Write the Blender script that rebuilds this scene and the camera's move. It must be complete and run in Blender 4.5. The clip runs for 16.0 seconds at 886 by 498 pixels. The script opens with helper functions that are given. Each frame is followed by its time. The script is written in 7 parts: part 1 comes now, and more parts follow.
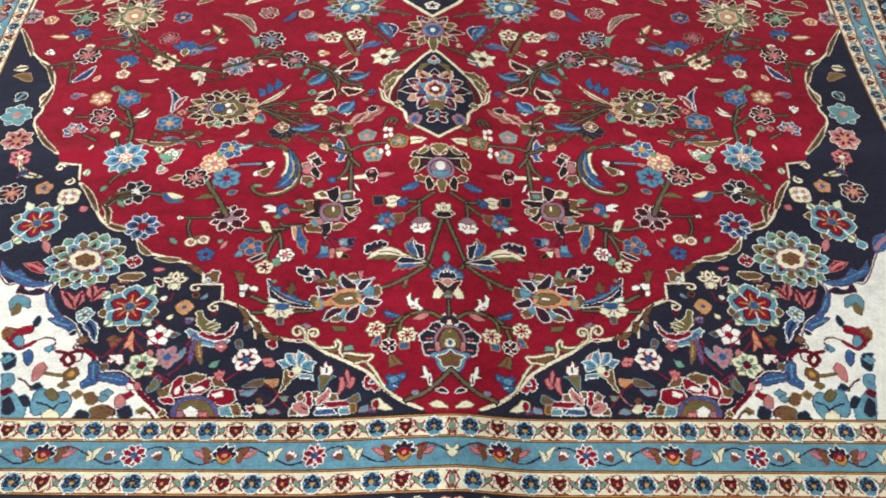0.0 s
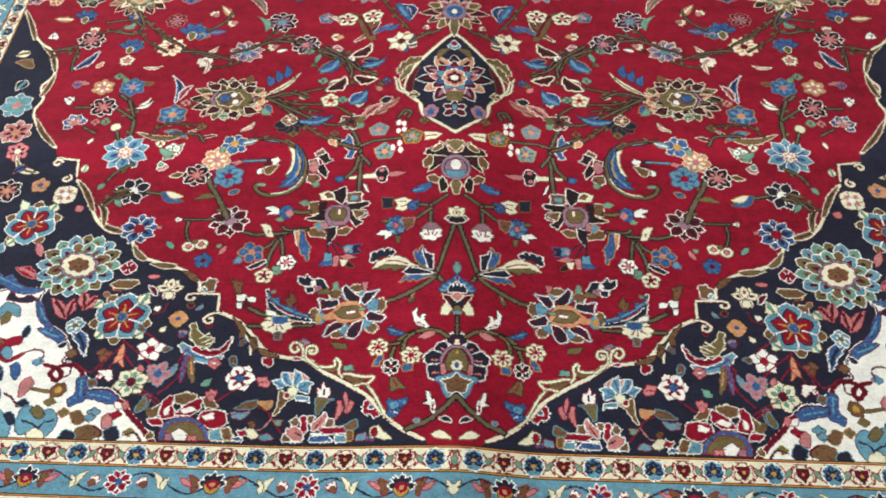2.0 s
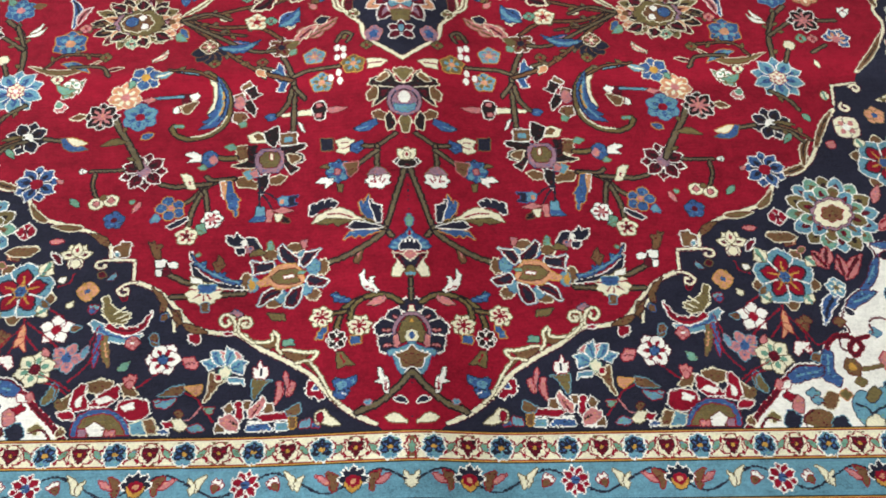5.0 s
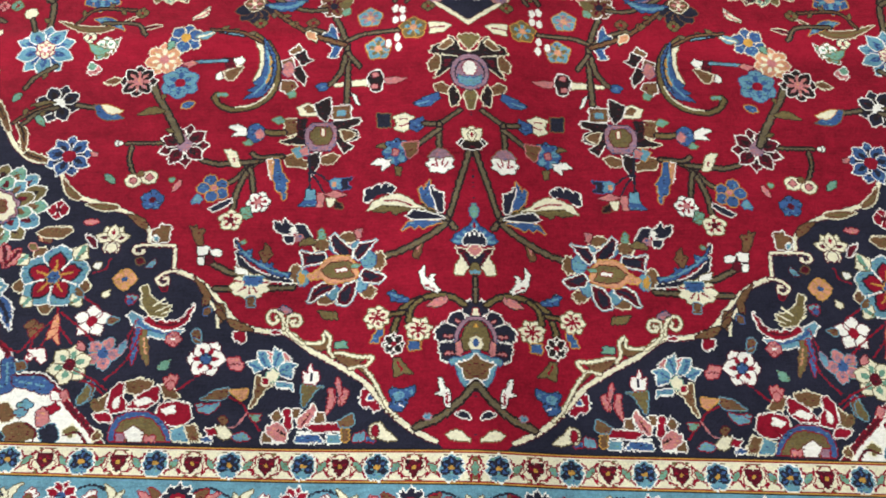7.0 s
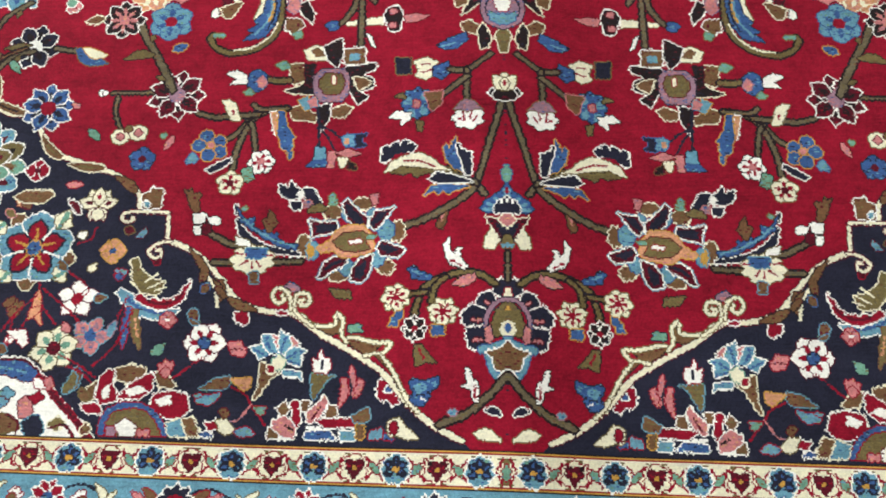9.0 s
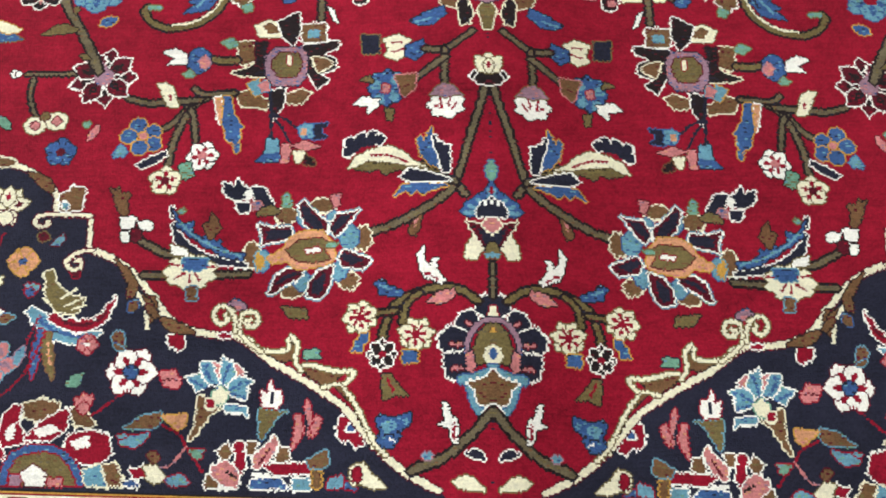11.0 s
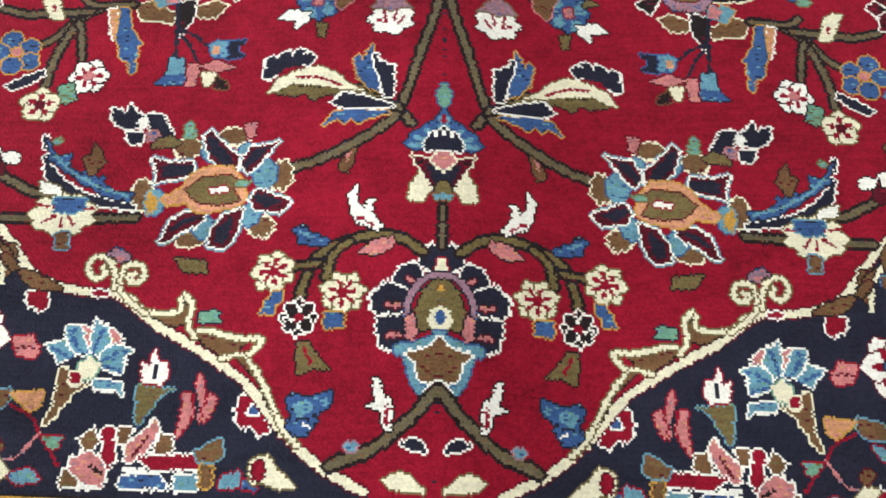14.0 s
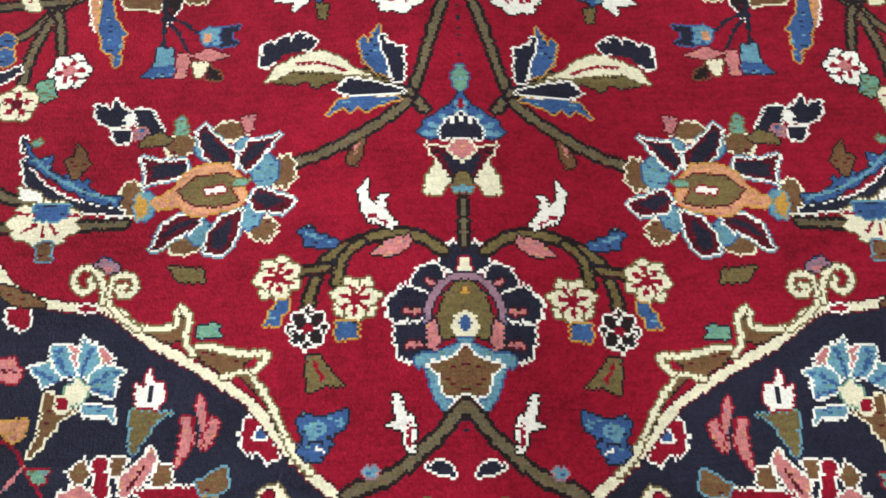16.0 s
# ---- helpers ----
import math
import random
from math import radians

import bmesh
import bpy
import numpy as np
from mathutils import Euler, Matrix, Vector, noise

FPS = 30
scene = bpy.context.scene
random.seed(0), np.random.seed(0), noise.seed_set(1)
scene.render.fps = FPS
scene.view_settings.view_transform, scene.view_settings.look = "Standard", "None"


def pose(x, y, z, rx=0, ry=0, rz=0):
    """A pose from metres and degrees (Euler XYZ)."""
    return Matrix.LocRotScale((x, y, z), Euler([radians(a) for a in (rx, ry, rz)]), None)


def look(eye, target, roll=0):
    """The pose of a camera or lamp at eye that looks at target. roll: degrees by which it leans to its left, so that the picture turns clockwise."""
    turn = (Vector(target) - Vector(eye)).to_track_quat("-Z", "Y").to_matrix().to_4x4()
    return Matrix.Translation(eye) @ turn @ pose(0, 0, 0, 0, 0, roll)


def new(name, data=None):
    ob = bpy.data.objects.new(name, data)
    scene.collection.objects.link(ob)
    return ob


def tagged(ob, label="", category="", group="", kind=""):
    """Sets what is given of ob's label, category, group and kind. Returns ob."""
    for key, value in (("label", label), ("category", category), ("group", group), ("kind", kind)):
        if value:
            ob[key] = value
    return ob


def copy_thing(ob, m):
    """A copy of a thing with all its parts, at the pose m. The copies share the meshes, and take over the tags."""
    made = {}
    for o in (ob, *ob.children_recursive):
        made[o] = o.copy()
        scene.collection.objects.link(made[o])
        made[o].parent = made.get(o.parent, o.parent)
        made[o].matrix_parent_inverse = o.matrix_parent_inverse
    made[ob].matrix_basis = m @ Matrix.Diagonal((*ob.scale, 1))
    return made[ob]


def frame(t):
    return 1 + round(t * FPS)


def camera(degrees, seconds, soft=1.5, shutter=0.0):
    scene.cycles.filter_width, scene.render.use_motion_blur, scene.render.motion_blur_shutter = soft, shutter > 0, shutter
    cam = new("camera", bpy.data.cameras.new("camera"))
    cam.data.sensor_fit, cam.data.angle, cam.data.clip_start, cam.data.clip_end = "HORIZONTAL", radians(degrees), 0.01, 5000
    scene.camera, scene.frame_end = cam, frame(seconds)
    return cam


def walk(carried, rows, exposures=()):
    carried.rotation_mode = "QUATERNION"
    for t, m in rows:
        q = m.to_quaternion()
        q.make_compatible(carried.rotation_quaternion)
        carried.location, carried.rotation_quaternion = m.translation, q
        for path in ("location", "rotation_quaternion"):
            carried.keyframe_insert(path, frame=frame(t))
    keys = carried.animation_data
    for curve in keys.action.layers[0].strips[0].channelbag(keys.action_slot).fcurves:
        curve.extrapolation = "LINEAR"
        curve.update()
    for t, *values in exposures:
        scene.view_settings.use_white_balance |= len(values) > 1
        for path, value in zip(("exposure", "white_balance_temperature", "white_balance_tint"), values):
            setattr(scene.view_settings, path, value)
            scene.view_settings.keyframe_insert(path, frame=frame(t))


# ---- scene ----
cam = camera(58.3, 16.0, soft=1.8)
PATH = [
    (0, (-0.11, -0.092, 1.436), (0.008, 1.178, -0.104), 2.7),
    (0.5, (-0.103, -0.054, 1.421), (-0.011, 1.183, -0.148), 2.5),
    (1, (-0.083, -0.01, 1.416), (0.002, 1.194, -0.179), 2.2),
    (1.5, (-0.055, 0.035, 1.412), (-0.006, 1.229, -0.192), 0.7),
    (2, (-0.028, 0.076, 1.404), (-0.024, 1.268, -0.202), -0.5),
    (2.5, (-0.018, 0.096, 1.399), (0.011, 1.254, -0.231), 0.4),
    (3, (-0.02, 0.136, 1.391), (0.029, 1.274, -0.253), 1.1),
    (3.1, (-0.021, 0.147, 1.39), (0.038, 1.288, -0.251), 1.4),
    (3.2, (-0.022, 0.157, 1.387), (0.05, 1.304, -0.25), 1.7),
    (5.3, (-0.007, 0.285, 1.276), (0.092, 1.254, -0.47), 2.4),
    (5.5, (-0.014, 0.295, 1.275), (0.075, 1.258, -0.475), 1.9),
    (6, (-0.034, 0.346, 1.262), (-0.019, 1.249, -0.522), -1.5),
    (6.5, (-0.05, 0.399, 1.236), (-0.015, 1.258, -0.57), -0.0),
    (7, (-0.07, 0.437, 1.216), (-0.038, 1.269, -0.602), 1.1),
    (7.5, (-0.063, 0.471, 1.197), (-0.059, 1.264, -0.64), -0.7),
    (8, (-0.068, 0.506, 1.169), (-0.086, 1.26, -0.684), -2.4),
    (8.5, (-0.07, 0.542, 1.132), (-0.09, 1.239, -0.742), -2.4),
    (9, (-0.072, 0.571, 1.094), (-0.103, 1.218, -0.798), -3.3),
    (11.5, (-0.064, 0.65, 0.896), (-0.022, 1.275, -1.004), 2.8),
    (12, (-0.049, 0.648, 0.856), (0.014, 1.251, -1.05), 4.4),
    (12.5, (-0.04, 0.638, 0.807), (0.046, 1.254, -1.094), 6.3),
    (13, (-0.036, 0.639, 0.77), (0.058, 1.282, -1.121), 6.8),
    (13.5, (-0.029, 0.621, 0.738), (0.053, 1.317, -1.135), 5.8),
    (14, (-0.013, 0.626, 0.716), (0.029, 1.331, -1.156), 3.2),
    (14.5, (-0.002, 0.635, 0.719), (-0.014, 1.313, -1.162), -1.0),
    (15, (-0.017, 0.639, 0.701), (0.012, 1.387, -1.153), -0.0),
    (15.5, (-0.027, 0.635, 0.667), (0.028, 1.351, -1.2), 3.5),
    (16, (-0.024, 0.651, 0.644), (-0.001, 1.358, -1.227), -0.2),
]
walk(cam, [(t, look(eye, target, roll)) for t, eye, target, roll in PATH], [(0, -0.03), (5, 0.0), (9, 0.0), (11.5, 0.07), (16, 0.08)])

# ---- light: a showroom with two rows of ceiling panels ----
world = bpy.data.worlds.new("world")
scene.world = world
world.use_nodes = True
world.node_tree.nodes["Background"].inputs[0].default_value = (0.9, 0.95, 1.0, 1)
world.node_tree.nodes["Background"].inputs[1].default_value = 0.05


def ceiling_lamp(x, y, power):
    data = bpy.data.lights.new("ceiling_light", "AREA")
    data.shape, data.size, data.size_y, data.energy = "RECTANGLE", 1.2, 0.6, power
    data.color = (0.98, 0.98, 1.0)
    ob = new("ceiling_light", data)
    ob.matrix_world = pose(x, y, 2.93)
    return ob


for x in (-2.4, 0.0, 2.4):
    for y in (-1.2, 2.0, 5.2):
        ceiling_lamp(x, y, 11.3 if y > 5 else 5.6)

# added lamp, source unseen: low light from the west that shades the ripples
data = bpy.data.lights.new("added_west_light", "AREA")
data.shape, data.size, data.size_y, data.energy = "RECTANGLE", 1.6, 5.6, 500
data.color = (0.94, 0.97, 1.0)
new("added_west_light", data).matrix_world = pose(-6.52, 2.2, 1.7, 0, -90, 0)

# ---- materials ----


def nodes_of(name):
    m = bpy.data.materials.new(name)
    m.use_nodes = True
    t = m.node_tree
    return m, t, t.nodes["Principled BSDF"]


def add(t, kind, **sets):
    n = t.nodes.new(kind)
    for key, value in sets.items():
        n.inputs[key.replace("_", " ")].default_value = value
    return n


def wool(name, rgb, spread=0.7):
    """Dyed wool pile: streaks along the knot rows, soft patches, single darker knots and a fibrous relief."""
    m, t, bsdf = nodes_of(name)
    place = t.nodes.new("ShaderNodeNewGeometry")

    def grain(scale, detail, stretch=(1, 1, 1)):
        mapping = add(t, "ShaderNodeMapping", Scale=stretch)
        t.links.new(place.outputs["Position"], mapping.inputs["Vector"])
        n = add(t, "ShaderNodeTexNoise", Scale=scale, Detail=detail)
        t.links.new(mapping.outputs["Vector"], n.inputs["Vector"])
        return n.outputs["Fac"]

    def math_node(op, a, b):
        n = t.nodes.new("ShaderNodeMath")
        n.operation = op
        for k, value in enumerate((a, b)):
            if isinstance(value, (int, float)):
                n.inputs[k].default_value = value
            else:
                t.links.new(value, n.inputs[k])
        return n.outputs[0]

    def cells(scale, stretch):
        mapping = add(t, "ShaderNodeMapping", Scale=stretch)
        t.links.new(place.outputs["Position"], mapping.inputs["Vector"])
        n = add(t, "ShaderNodeTexVoronoi", Scale=scale, Randomness=0.8)
        n.voronoi_dimensions = "2D"
        t.links.new(mapping.outputs["Vector"], n.inputs["Vector"])
        grey = t.nodes.new("ShaderNodeRGBToBW")
        t.links.new(n.outputs["Color"], grey.inputs[0])
        return grey.outputs[0], n.outputs["Distance"]

    def centred(value, gain):
        return math_node("MULTIPLY", math_node("SUBTRACT", value, 0.5), gain)

    rows = grain(330, 2, (0.10, 1.0, 1.0))
    tufts = grain(900, 2)
    patch = grain(6, 4, (0.7, 1.2, 1.0))
    blotch = grain(45, 3)
    bands = grain(26, 2, (0.06, 1.0, 1.0))
    tone, dome = cells(400, (1.0, 1.0, 1.0))
    total = centred(rows, 0.75)
    for value, gain in ((tufts, 1.4), (patch, 0.8), (blotch, 0.9), (bands, 0.6), (tone, 0.55)):
        total = math_node("ADD", total, centred(value, gain))
    # sheen of crushed pile along an old fold, painted in as paler wool
    axes = t.nodes.new("ShaderNodeSeparateXYZ")
    t.links.new(place.outputs["Position"], axes.inputs[0])
    off = math_node("ADD", math_node("SUBTRACT", axes.outputs["Y"], 1.425), centred(patch, 0.10))
    fold_sheen = math_node("POWER", 2.718, math_node("MULTIPLY", math_node("MULTIPLY", off, off), -700.0))
    total = math_node("ADD", total, math_node("MULTIPLY", fold_sheen, math_node("MAXIMUM", centred(grain(3.0, 2, (1.0, 0.2, 1.0)), 4.0), 0.45)))
    amount = math_node("MAXIMUM", math_node("ADD", 1.0, math_node("MULTIPLY", total, spread)), 0.2)
    colour = t.nodes.new("ShaderNodeVectorMath")
    colour.operation = "SCALE"
    colour.inputs[0].default_value = rgb
    t.links.new(amount, colour.inputs["Scale"])
    t.links.new(colour.outputs[0], bsdf.inputs["Base Color"])
    bsdf.inputs["Roughness"].default_value = 0.85
    bsdf.inputs["Specular IOR Level"].default_value = 0.08
    bsdf.inputs["Sheen Weight"].default_value = 0.03
    bsdf.inputs["Sheen Roughness"].default_value = 0.5
    relief = math_node("SUBTRACT", math_node("ADD", math_node("MULTIPLY", rows, 0.7), math_node("MULTIPLY", tufts, 0.6)), math_node("MULTIPLY", dome, 0.8))
    bump = add(t, "ShaderNodeBump", Strength=0.5, Distance=0.0015)
    t.links.new(relief, bump.inputs["Height"])
    t.links.new(bump.outputs["Normal"], bsdf.inputs["Normal"])
    return m


PALETTE = {
    "red": (0.272, 0.007, 0.024), "navy": (0.0195, 0.021, 0.039), "ivory": (0.84, 0.82, 0.61), "white": (0.92, 0.93, 0.86),
    "sky": (0.135, 0.32, 0.42), "blue": (0.045, 0.11, 0.28), "olive": (0.165, 0.132, 0.052), "brown": (0.17, 0.090, 0.042),
    "pink": (0.57, 0.21, 0.21), "salmon": (0.63, 0.31, 0.17), "mauve": (0.32, 0.19, 0.25), "maroon": (0.10, 0.008, 0.018),
    "teal": (0.16, 0.35, 0.25), "gold": (0.55, 0.31, 0.06), "black": (0.020, 0.014, 0.015), "stem": (0.145, 0.122, 0.072),
}
COLOURS = list(PALETTE)
WOOL = [wool(name + "_wool", rgb, 0.4 if min(rgb) > 0.5 else 0.75) for name, rgb in PALETTE.items()]


def plain(name, rgb, rough, scale, depth):
    m, t, bsdf = nodes_of(name)
    place = t.nodes.new("ShaderNodeNewGeometry")
    n = add(t, "ShaderNodeTexNoise", Scale=scale, Detail=6)
    t.links.new(place.outputs["Position"], n.inputs["Vector"])
    ramp = t.nodes.new("ShaderNodeValToRGB")
    ramp.color_ramp.elements[0].color = (*[c * 0.8 for c in rgb], 1)
    ramp.color_ramp.elements[1].color = (*[min(1, c * 1.12) for c in rgb], 1)
    t.links.new(n.outputs["Fac"], ramp.inputs["Fac"])
    t.links.new(ramp.outputs["Color"], bsdf.inputs["Base Color"])
    bump = add(t, "ShaderNodeBump", Strength=0.3, Distance=depth)
    t.links.new(n.outputs["Fac"], bump.inputs["Height"])
    t.links.new(bump.outputs["Normal"], bsdf.inputs["Normal"])
    bsdf.inputs["Roughness"].default_value = rough
    return m


PAINT = plain("wall_paint", (0.72, 0.70, 0.66), 0.8, 30, 0.001)
SCREED = plain("grey_floor", (0.32, 0.30, 0.28), 0.5, 12, 0.001)
BACKING = plain("cotton_backing", (0.10, 0.03, 0.03), 0.95, 300, 0.001)

# ---- the room ----


def box(name, lo, hi, material):
    bm = bmesh.new()
    bmesh.ops.create_cube(bm, size=1)
    size, mid = [b - a for a, b in zip(lo, hi)], [(a + b) / 2 for a, b in zip(lo, hi)]
    bmesh.ops.transform(bm, matrix=Matrix.Translation(mid) @ Matrix.Diagonal((*size, 1)), verts=bm.verts)
    me = bpy.data.meshes.new(name)
    bm.to_mesh(me)
    bm.free()
    me.materials.append(material)
    return new(name, me)


X0, X1, Y0, Y1, TOP = -6.5, 4.0, -2.8, 7.2, 3.0
SETTING = (
    ("floor", (X0, Y0, -0.12), (X1, Y1, -0.02), SCREED, "plain grey floor beneath the rug"),
    ("ceiling", (X0, Y0, TOP), (X1, Y1, TOP + 0.1), PAINT, "plain white painted ceiling over the room"),
    ("wall_south", (X0 - 0.1, Y0 - 0.1, -0.12), (X1 + 0.1, Y0, TOP + 0.1), PAINT, "plain pale painted room wall"),
    ("wall_north", (X0 - 0.1, Y1, -0.12), (X1 + 0.1, Y1 + 0.1, TOP + 0.1), PAINT, "plain pale painted room wall"),
    ("wall_east", (X1, Y0, -0.12), (X1 + 0.1, Y1, TOP + 0.1), PAINT, "plain pale painted room wall"),
)
for name, lo, hi, material, label in SETTING:
    tagged(box(name, lo, hi, material), label, name.split("_")[0], kind="structure")

# the west wall, with an unseen window added round the west lamp
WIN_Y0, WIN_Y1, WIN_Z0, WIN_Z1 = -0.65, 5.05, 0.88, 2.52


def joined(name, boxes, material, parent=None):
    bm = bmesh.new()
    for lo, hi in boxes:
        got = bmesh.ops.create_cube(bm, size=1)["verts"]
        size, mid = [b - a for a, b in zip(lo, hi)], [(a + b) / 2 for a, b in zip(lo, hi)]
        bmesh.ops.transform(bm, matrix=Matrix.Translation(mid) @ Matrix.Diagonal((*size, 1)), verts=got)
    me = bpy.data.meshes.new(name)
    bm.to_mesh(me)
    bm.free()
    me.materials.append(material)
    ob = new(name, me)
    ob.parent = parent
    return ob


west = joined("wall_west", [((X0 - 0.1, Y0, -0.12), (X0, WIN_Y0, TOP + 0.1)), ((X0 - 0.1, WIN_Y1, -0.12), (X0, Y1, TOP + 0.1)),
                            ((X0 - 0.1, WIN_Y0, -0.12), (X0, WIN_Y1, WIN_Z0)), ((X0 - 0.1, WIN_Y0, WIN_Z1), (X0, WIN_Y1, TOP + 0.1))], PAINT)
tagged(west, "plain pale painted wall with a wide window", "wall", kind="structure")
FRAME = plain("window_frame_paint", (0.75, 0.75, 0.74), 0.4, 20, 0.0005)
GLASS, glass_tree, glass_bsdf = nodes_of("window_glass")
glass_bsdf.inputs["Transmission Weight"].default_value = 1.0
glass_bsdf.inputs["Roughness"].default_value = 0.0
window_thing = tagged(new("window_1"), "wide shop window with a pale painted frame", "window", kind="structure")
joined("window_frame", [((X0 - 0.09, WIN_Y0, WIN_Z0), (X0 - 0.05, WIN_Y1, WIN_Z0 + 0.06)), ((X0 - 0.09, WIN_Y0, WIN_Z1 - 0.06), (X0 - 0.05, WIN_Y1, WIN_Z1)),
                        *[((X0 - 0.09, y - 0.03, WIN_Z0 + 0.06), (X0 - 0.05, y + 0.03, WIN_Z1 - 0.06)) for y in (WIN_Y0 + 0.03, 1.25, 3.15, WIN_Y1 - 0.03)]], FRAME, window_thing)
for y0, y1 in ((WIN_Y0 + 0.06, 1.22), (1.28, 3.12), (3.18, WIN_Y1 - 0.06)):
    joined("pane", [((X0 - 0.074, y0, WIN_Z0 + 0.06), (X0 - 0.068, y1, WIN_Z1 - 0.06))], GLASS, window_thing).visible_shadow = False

# ceiling panels that hold the lamps
DIFFUSER, tree, bsdf = nodes_of("lamp_diffuser")
bsdf.inputs["Base Color"].default_value = (0.85, 0.85, 0.85, 1)
bsdf.inputs["Emission Color"].default_value = (1, 1, 1, 1)
bsdf.inputs["Emission Strength"].default_value = 1.0
first_panel = None
for x in (-2.4, 0.0, 2.4):
    for y in (-1.2, 2.0, 5.2):
        if first_panel is None:
            first_panel = tagged(new("ceiling_panel"), "flat white ceiling light panel with a metal frame", "ceiling light", group="ceiling lights")
            first_panel.matrix_world = pose(x, y, 2.96)
            joined("frame", [((-0.64, -0.34, 0), (0.64, -0.30, 0.036)), ((-0.64, 0.30, 0), (0.64, 0.34, 0.036)), ((-0.64, -0.30, 0), (-0.60, 0.30, 0.036)), ((0.60, -0.30, 0), (0.64, 0.30, 0.036))], FRAME, first_panel)
            joined("diffuser", [((-0.597, -0.297, 0.006), (0.597, 0.297, 0.030))], DIFFUSER, first_panel)
        else:
            copy_thing(first_panel, pose(x, y, 2.96))

# ---- the knotted rug: its design is drawn knot by knot on one quarter, then turned over both axes ----
KNOT = 0.002
EDGE_A, EDGE_V, MID_V = 1.77, 0.13, 2.25
FIELD_A, FIELD_V = 1.25, 0.65
NA, NV = int(EDGE_A / KNOT), int((MID_V - EDGE_V) / KNOT)
dye = np.zeros((NV, NA), np.int16)
own = np.zeros((NV, NA), np.int32)
MOTIFS = []


# the hand's unevenness: outlines slip by a knot here and there, more across the rows than along them
uneven = np.random.default_rng(11)
SLIP_A = 0.0008 * uneven.normal(size=(NV, NA // 2 + 1)).repeat(2, 1)[:, :NA].clip(-1.6, 1.6)
SLIP_V = 0.0005 * uneven.normal(size=(NV // 2 + 1, NA)).repeat(2, 0)[:NV].clip(-1.6, 1.6)


def motif(name, label=""):
    """Begin a new part of the rug: the knots drawn from here on belong to it."""
    MOTIFS.append((name, label))


def window(pts, margin):
    pts = np.asarray(pts, float)
    i0, j0 = np.floor((pts.min(0) - (0, EDGE_V)) / KNOT - margin).astype(int)
    i1, j1 = np.ceil((pts.max(0) - (0, EDGE_V)) / KNOT + margin).astype(int)
    i0, i1, j0, j1 = max(i0, 0), min(i1, NA), max(j0, 0), min(j1, NV)
    if i0 >= i1 or j0 >= j1:
        return None
    a = (np.arange(i0, i1) + 0.5) * KNOT
    v = EDGE_V + (np.arange(j0, j1) + 0.5) * KNOT
    a, v = np.meshgrid(a, v)
    where = slice(j0, j1), slice(i0, i1)
    return *where, a + SLIP_A[where], v + SLIP_V[where]


def lay(where, mask, colour):
    dye[where][mask] = COLOURS.index(colour)
    own[where][mask] = len(MOTIFS)


def grown(mask, steps):
    for _ in range(steps):
        m = mask.copy()
        m[1:] |= mask[:-1]
        m[:-1] |= mask[1:]
        m[:, 1:] |= mask[:, :-1]
        m[:, :-1] |= mask[:, 1:]
        mask = m
    return mask


ROUGH = np.random.default_rng(5).random((NV // 2 + 2, NA // 2 + 2)).repeat(2, 0).repeat(2, 1)


def ragged(mask, where, edge):
    """Pale outlines break out by single knots, as the weaver turned them."""
    if edge not in ("white", "ivory"):
        return mask
    return mask | (grown(mask, 1) & (ROUGH[where] < 0.2))


def inside(pts, a, v):
    mask = np.zeros(a.shape, bool)
    for (x0, y0), (x1, y1) in zip(pts, np.roll(pts, -1, 0)):
        if y0 != y1:
            mask ^= ((y0 > v) != (y1 > v)) & (a < (x1 - x0) * (v - y0) / (y1 - y0) + x0)
    return mask


def shape(pts, colour, edge=None, w=1):
    pts = np.asarray(pts, float)
    got = window(pts, w + 2)
    if got:
        where, a, v = got[:2], got[2], got[3]
        mask = inside(pts, a, v)
        if edge:
            lay(where, ragged(grown(mask, w), where, edge), edge)
        lay(where, mask, colour)


def curve(pts, n=7):
    """A smooth line through the points."""
    p = np.asarray(pts, float)
    p = np.vstack((2 * p[0] - p[1], p, 2 * p[-1] - p[-2]))
    s = np.linspace(0, 1, n, endpoint=False)[:, None]
    out = []
    for k in range(1, len(p) - 2):
        q0, q1, q2, q3 = p[k - 1 : k + 3]
        out.append(0.5 * (2 * q1 + (q2 - q0) * s + (2 * q0 - 5 * q1 + 4 * q2 - q3) * s**2 + (3 * q1 - q0 - 3 * q2 + q3) * s**3))
    return np.vstack((*out, p[-2][None]))


def rounded(pts):
    """A closed outline with its corners softened."""
    p = np.asarray(pts, float)
    return curve(np.vstack((p, p[:1])), 5)


def stroke(pts, width, colour, edge=None, w=1, smooth=True, taper=0.0):
    pts = curve(pts) if smooth and len(pts) > 2 else np.asarray(pts, float)
    got = window(pts, width / KNOT + w + 2)
    if not got:
        return
    where, a, v = got[:2], got[2], got[3]
    mask = np.zeros(a.shape, bool)
    for k, (p, q) in enumerate(zip(pts[:-1], pts[1:])):
        d = q - p
        s = np.clip(((a - p[0]) * d[0] + (v - p[1]) * d[1]) / max(d @ d, 1e-9), 0, 1)
        half = width / 2 * (1 - taper * k / len(pts))
        mask |= np.hypot(a - p[0] - s * d[0], v - p[1] - s * d[1]) < half
    if edge:
        lay(where, grown(mask, 2 if edge == "black" else w), edge)
    lay(where, mask, colour)


def turned(pts, c, ang, size=1.0):
    r = radians(ang)
    p = np.asarray(pts, float) * size
    return np.c_[c[0] + p[:, 0] * math.cos(r) - p[:, 1] * math.sin(r), c[1] + p[:, 0] * math.sin(r) + p[:, 1] * math.cos(r)]


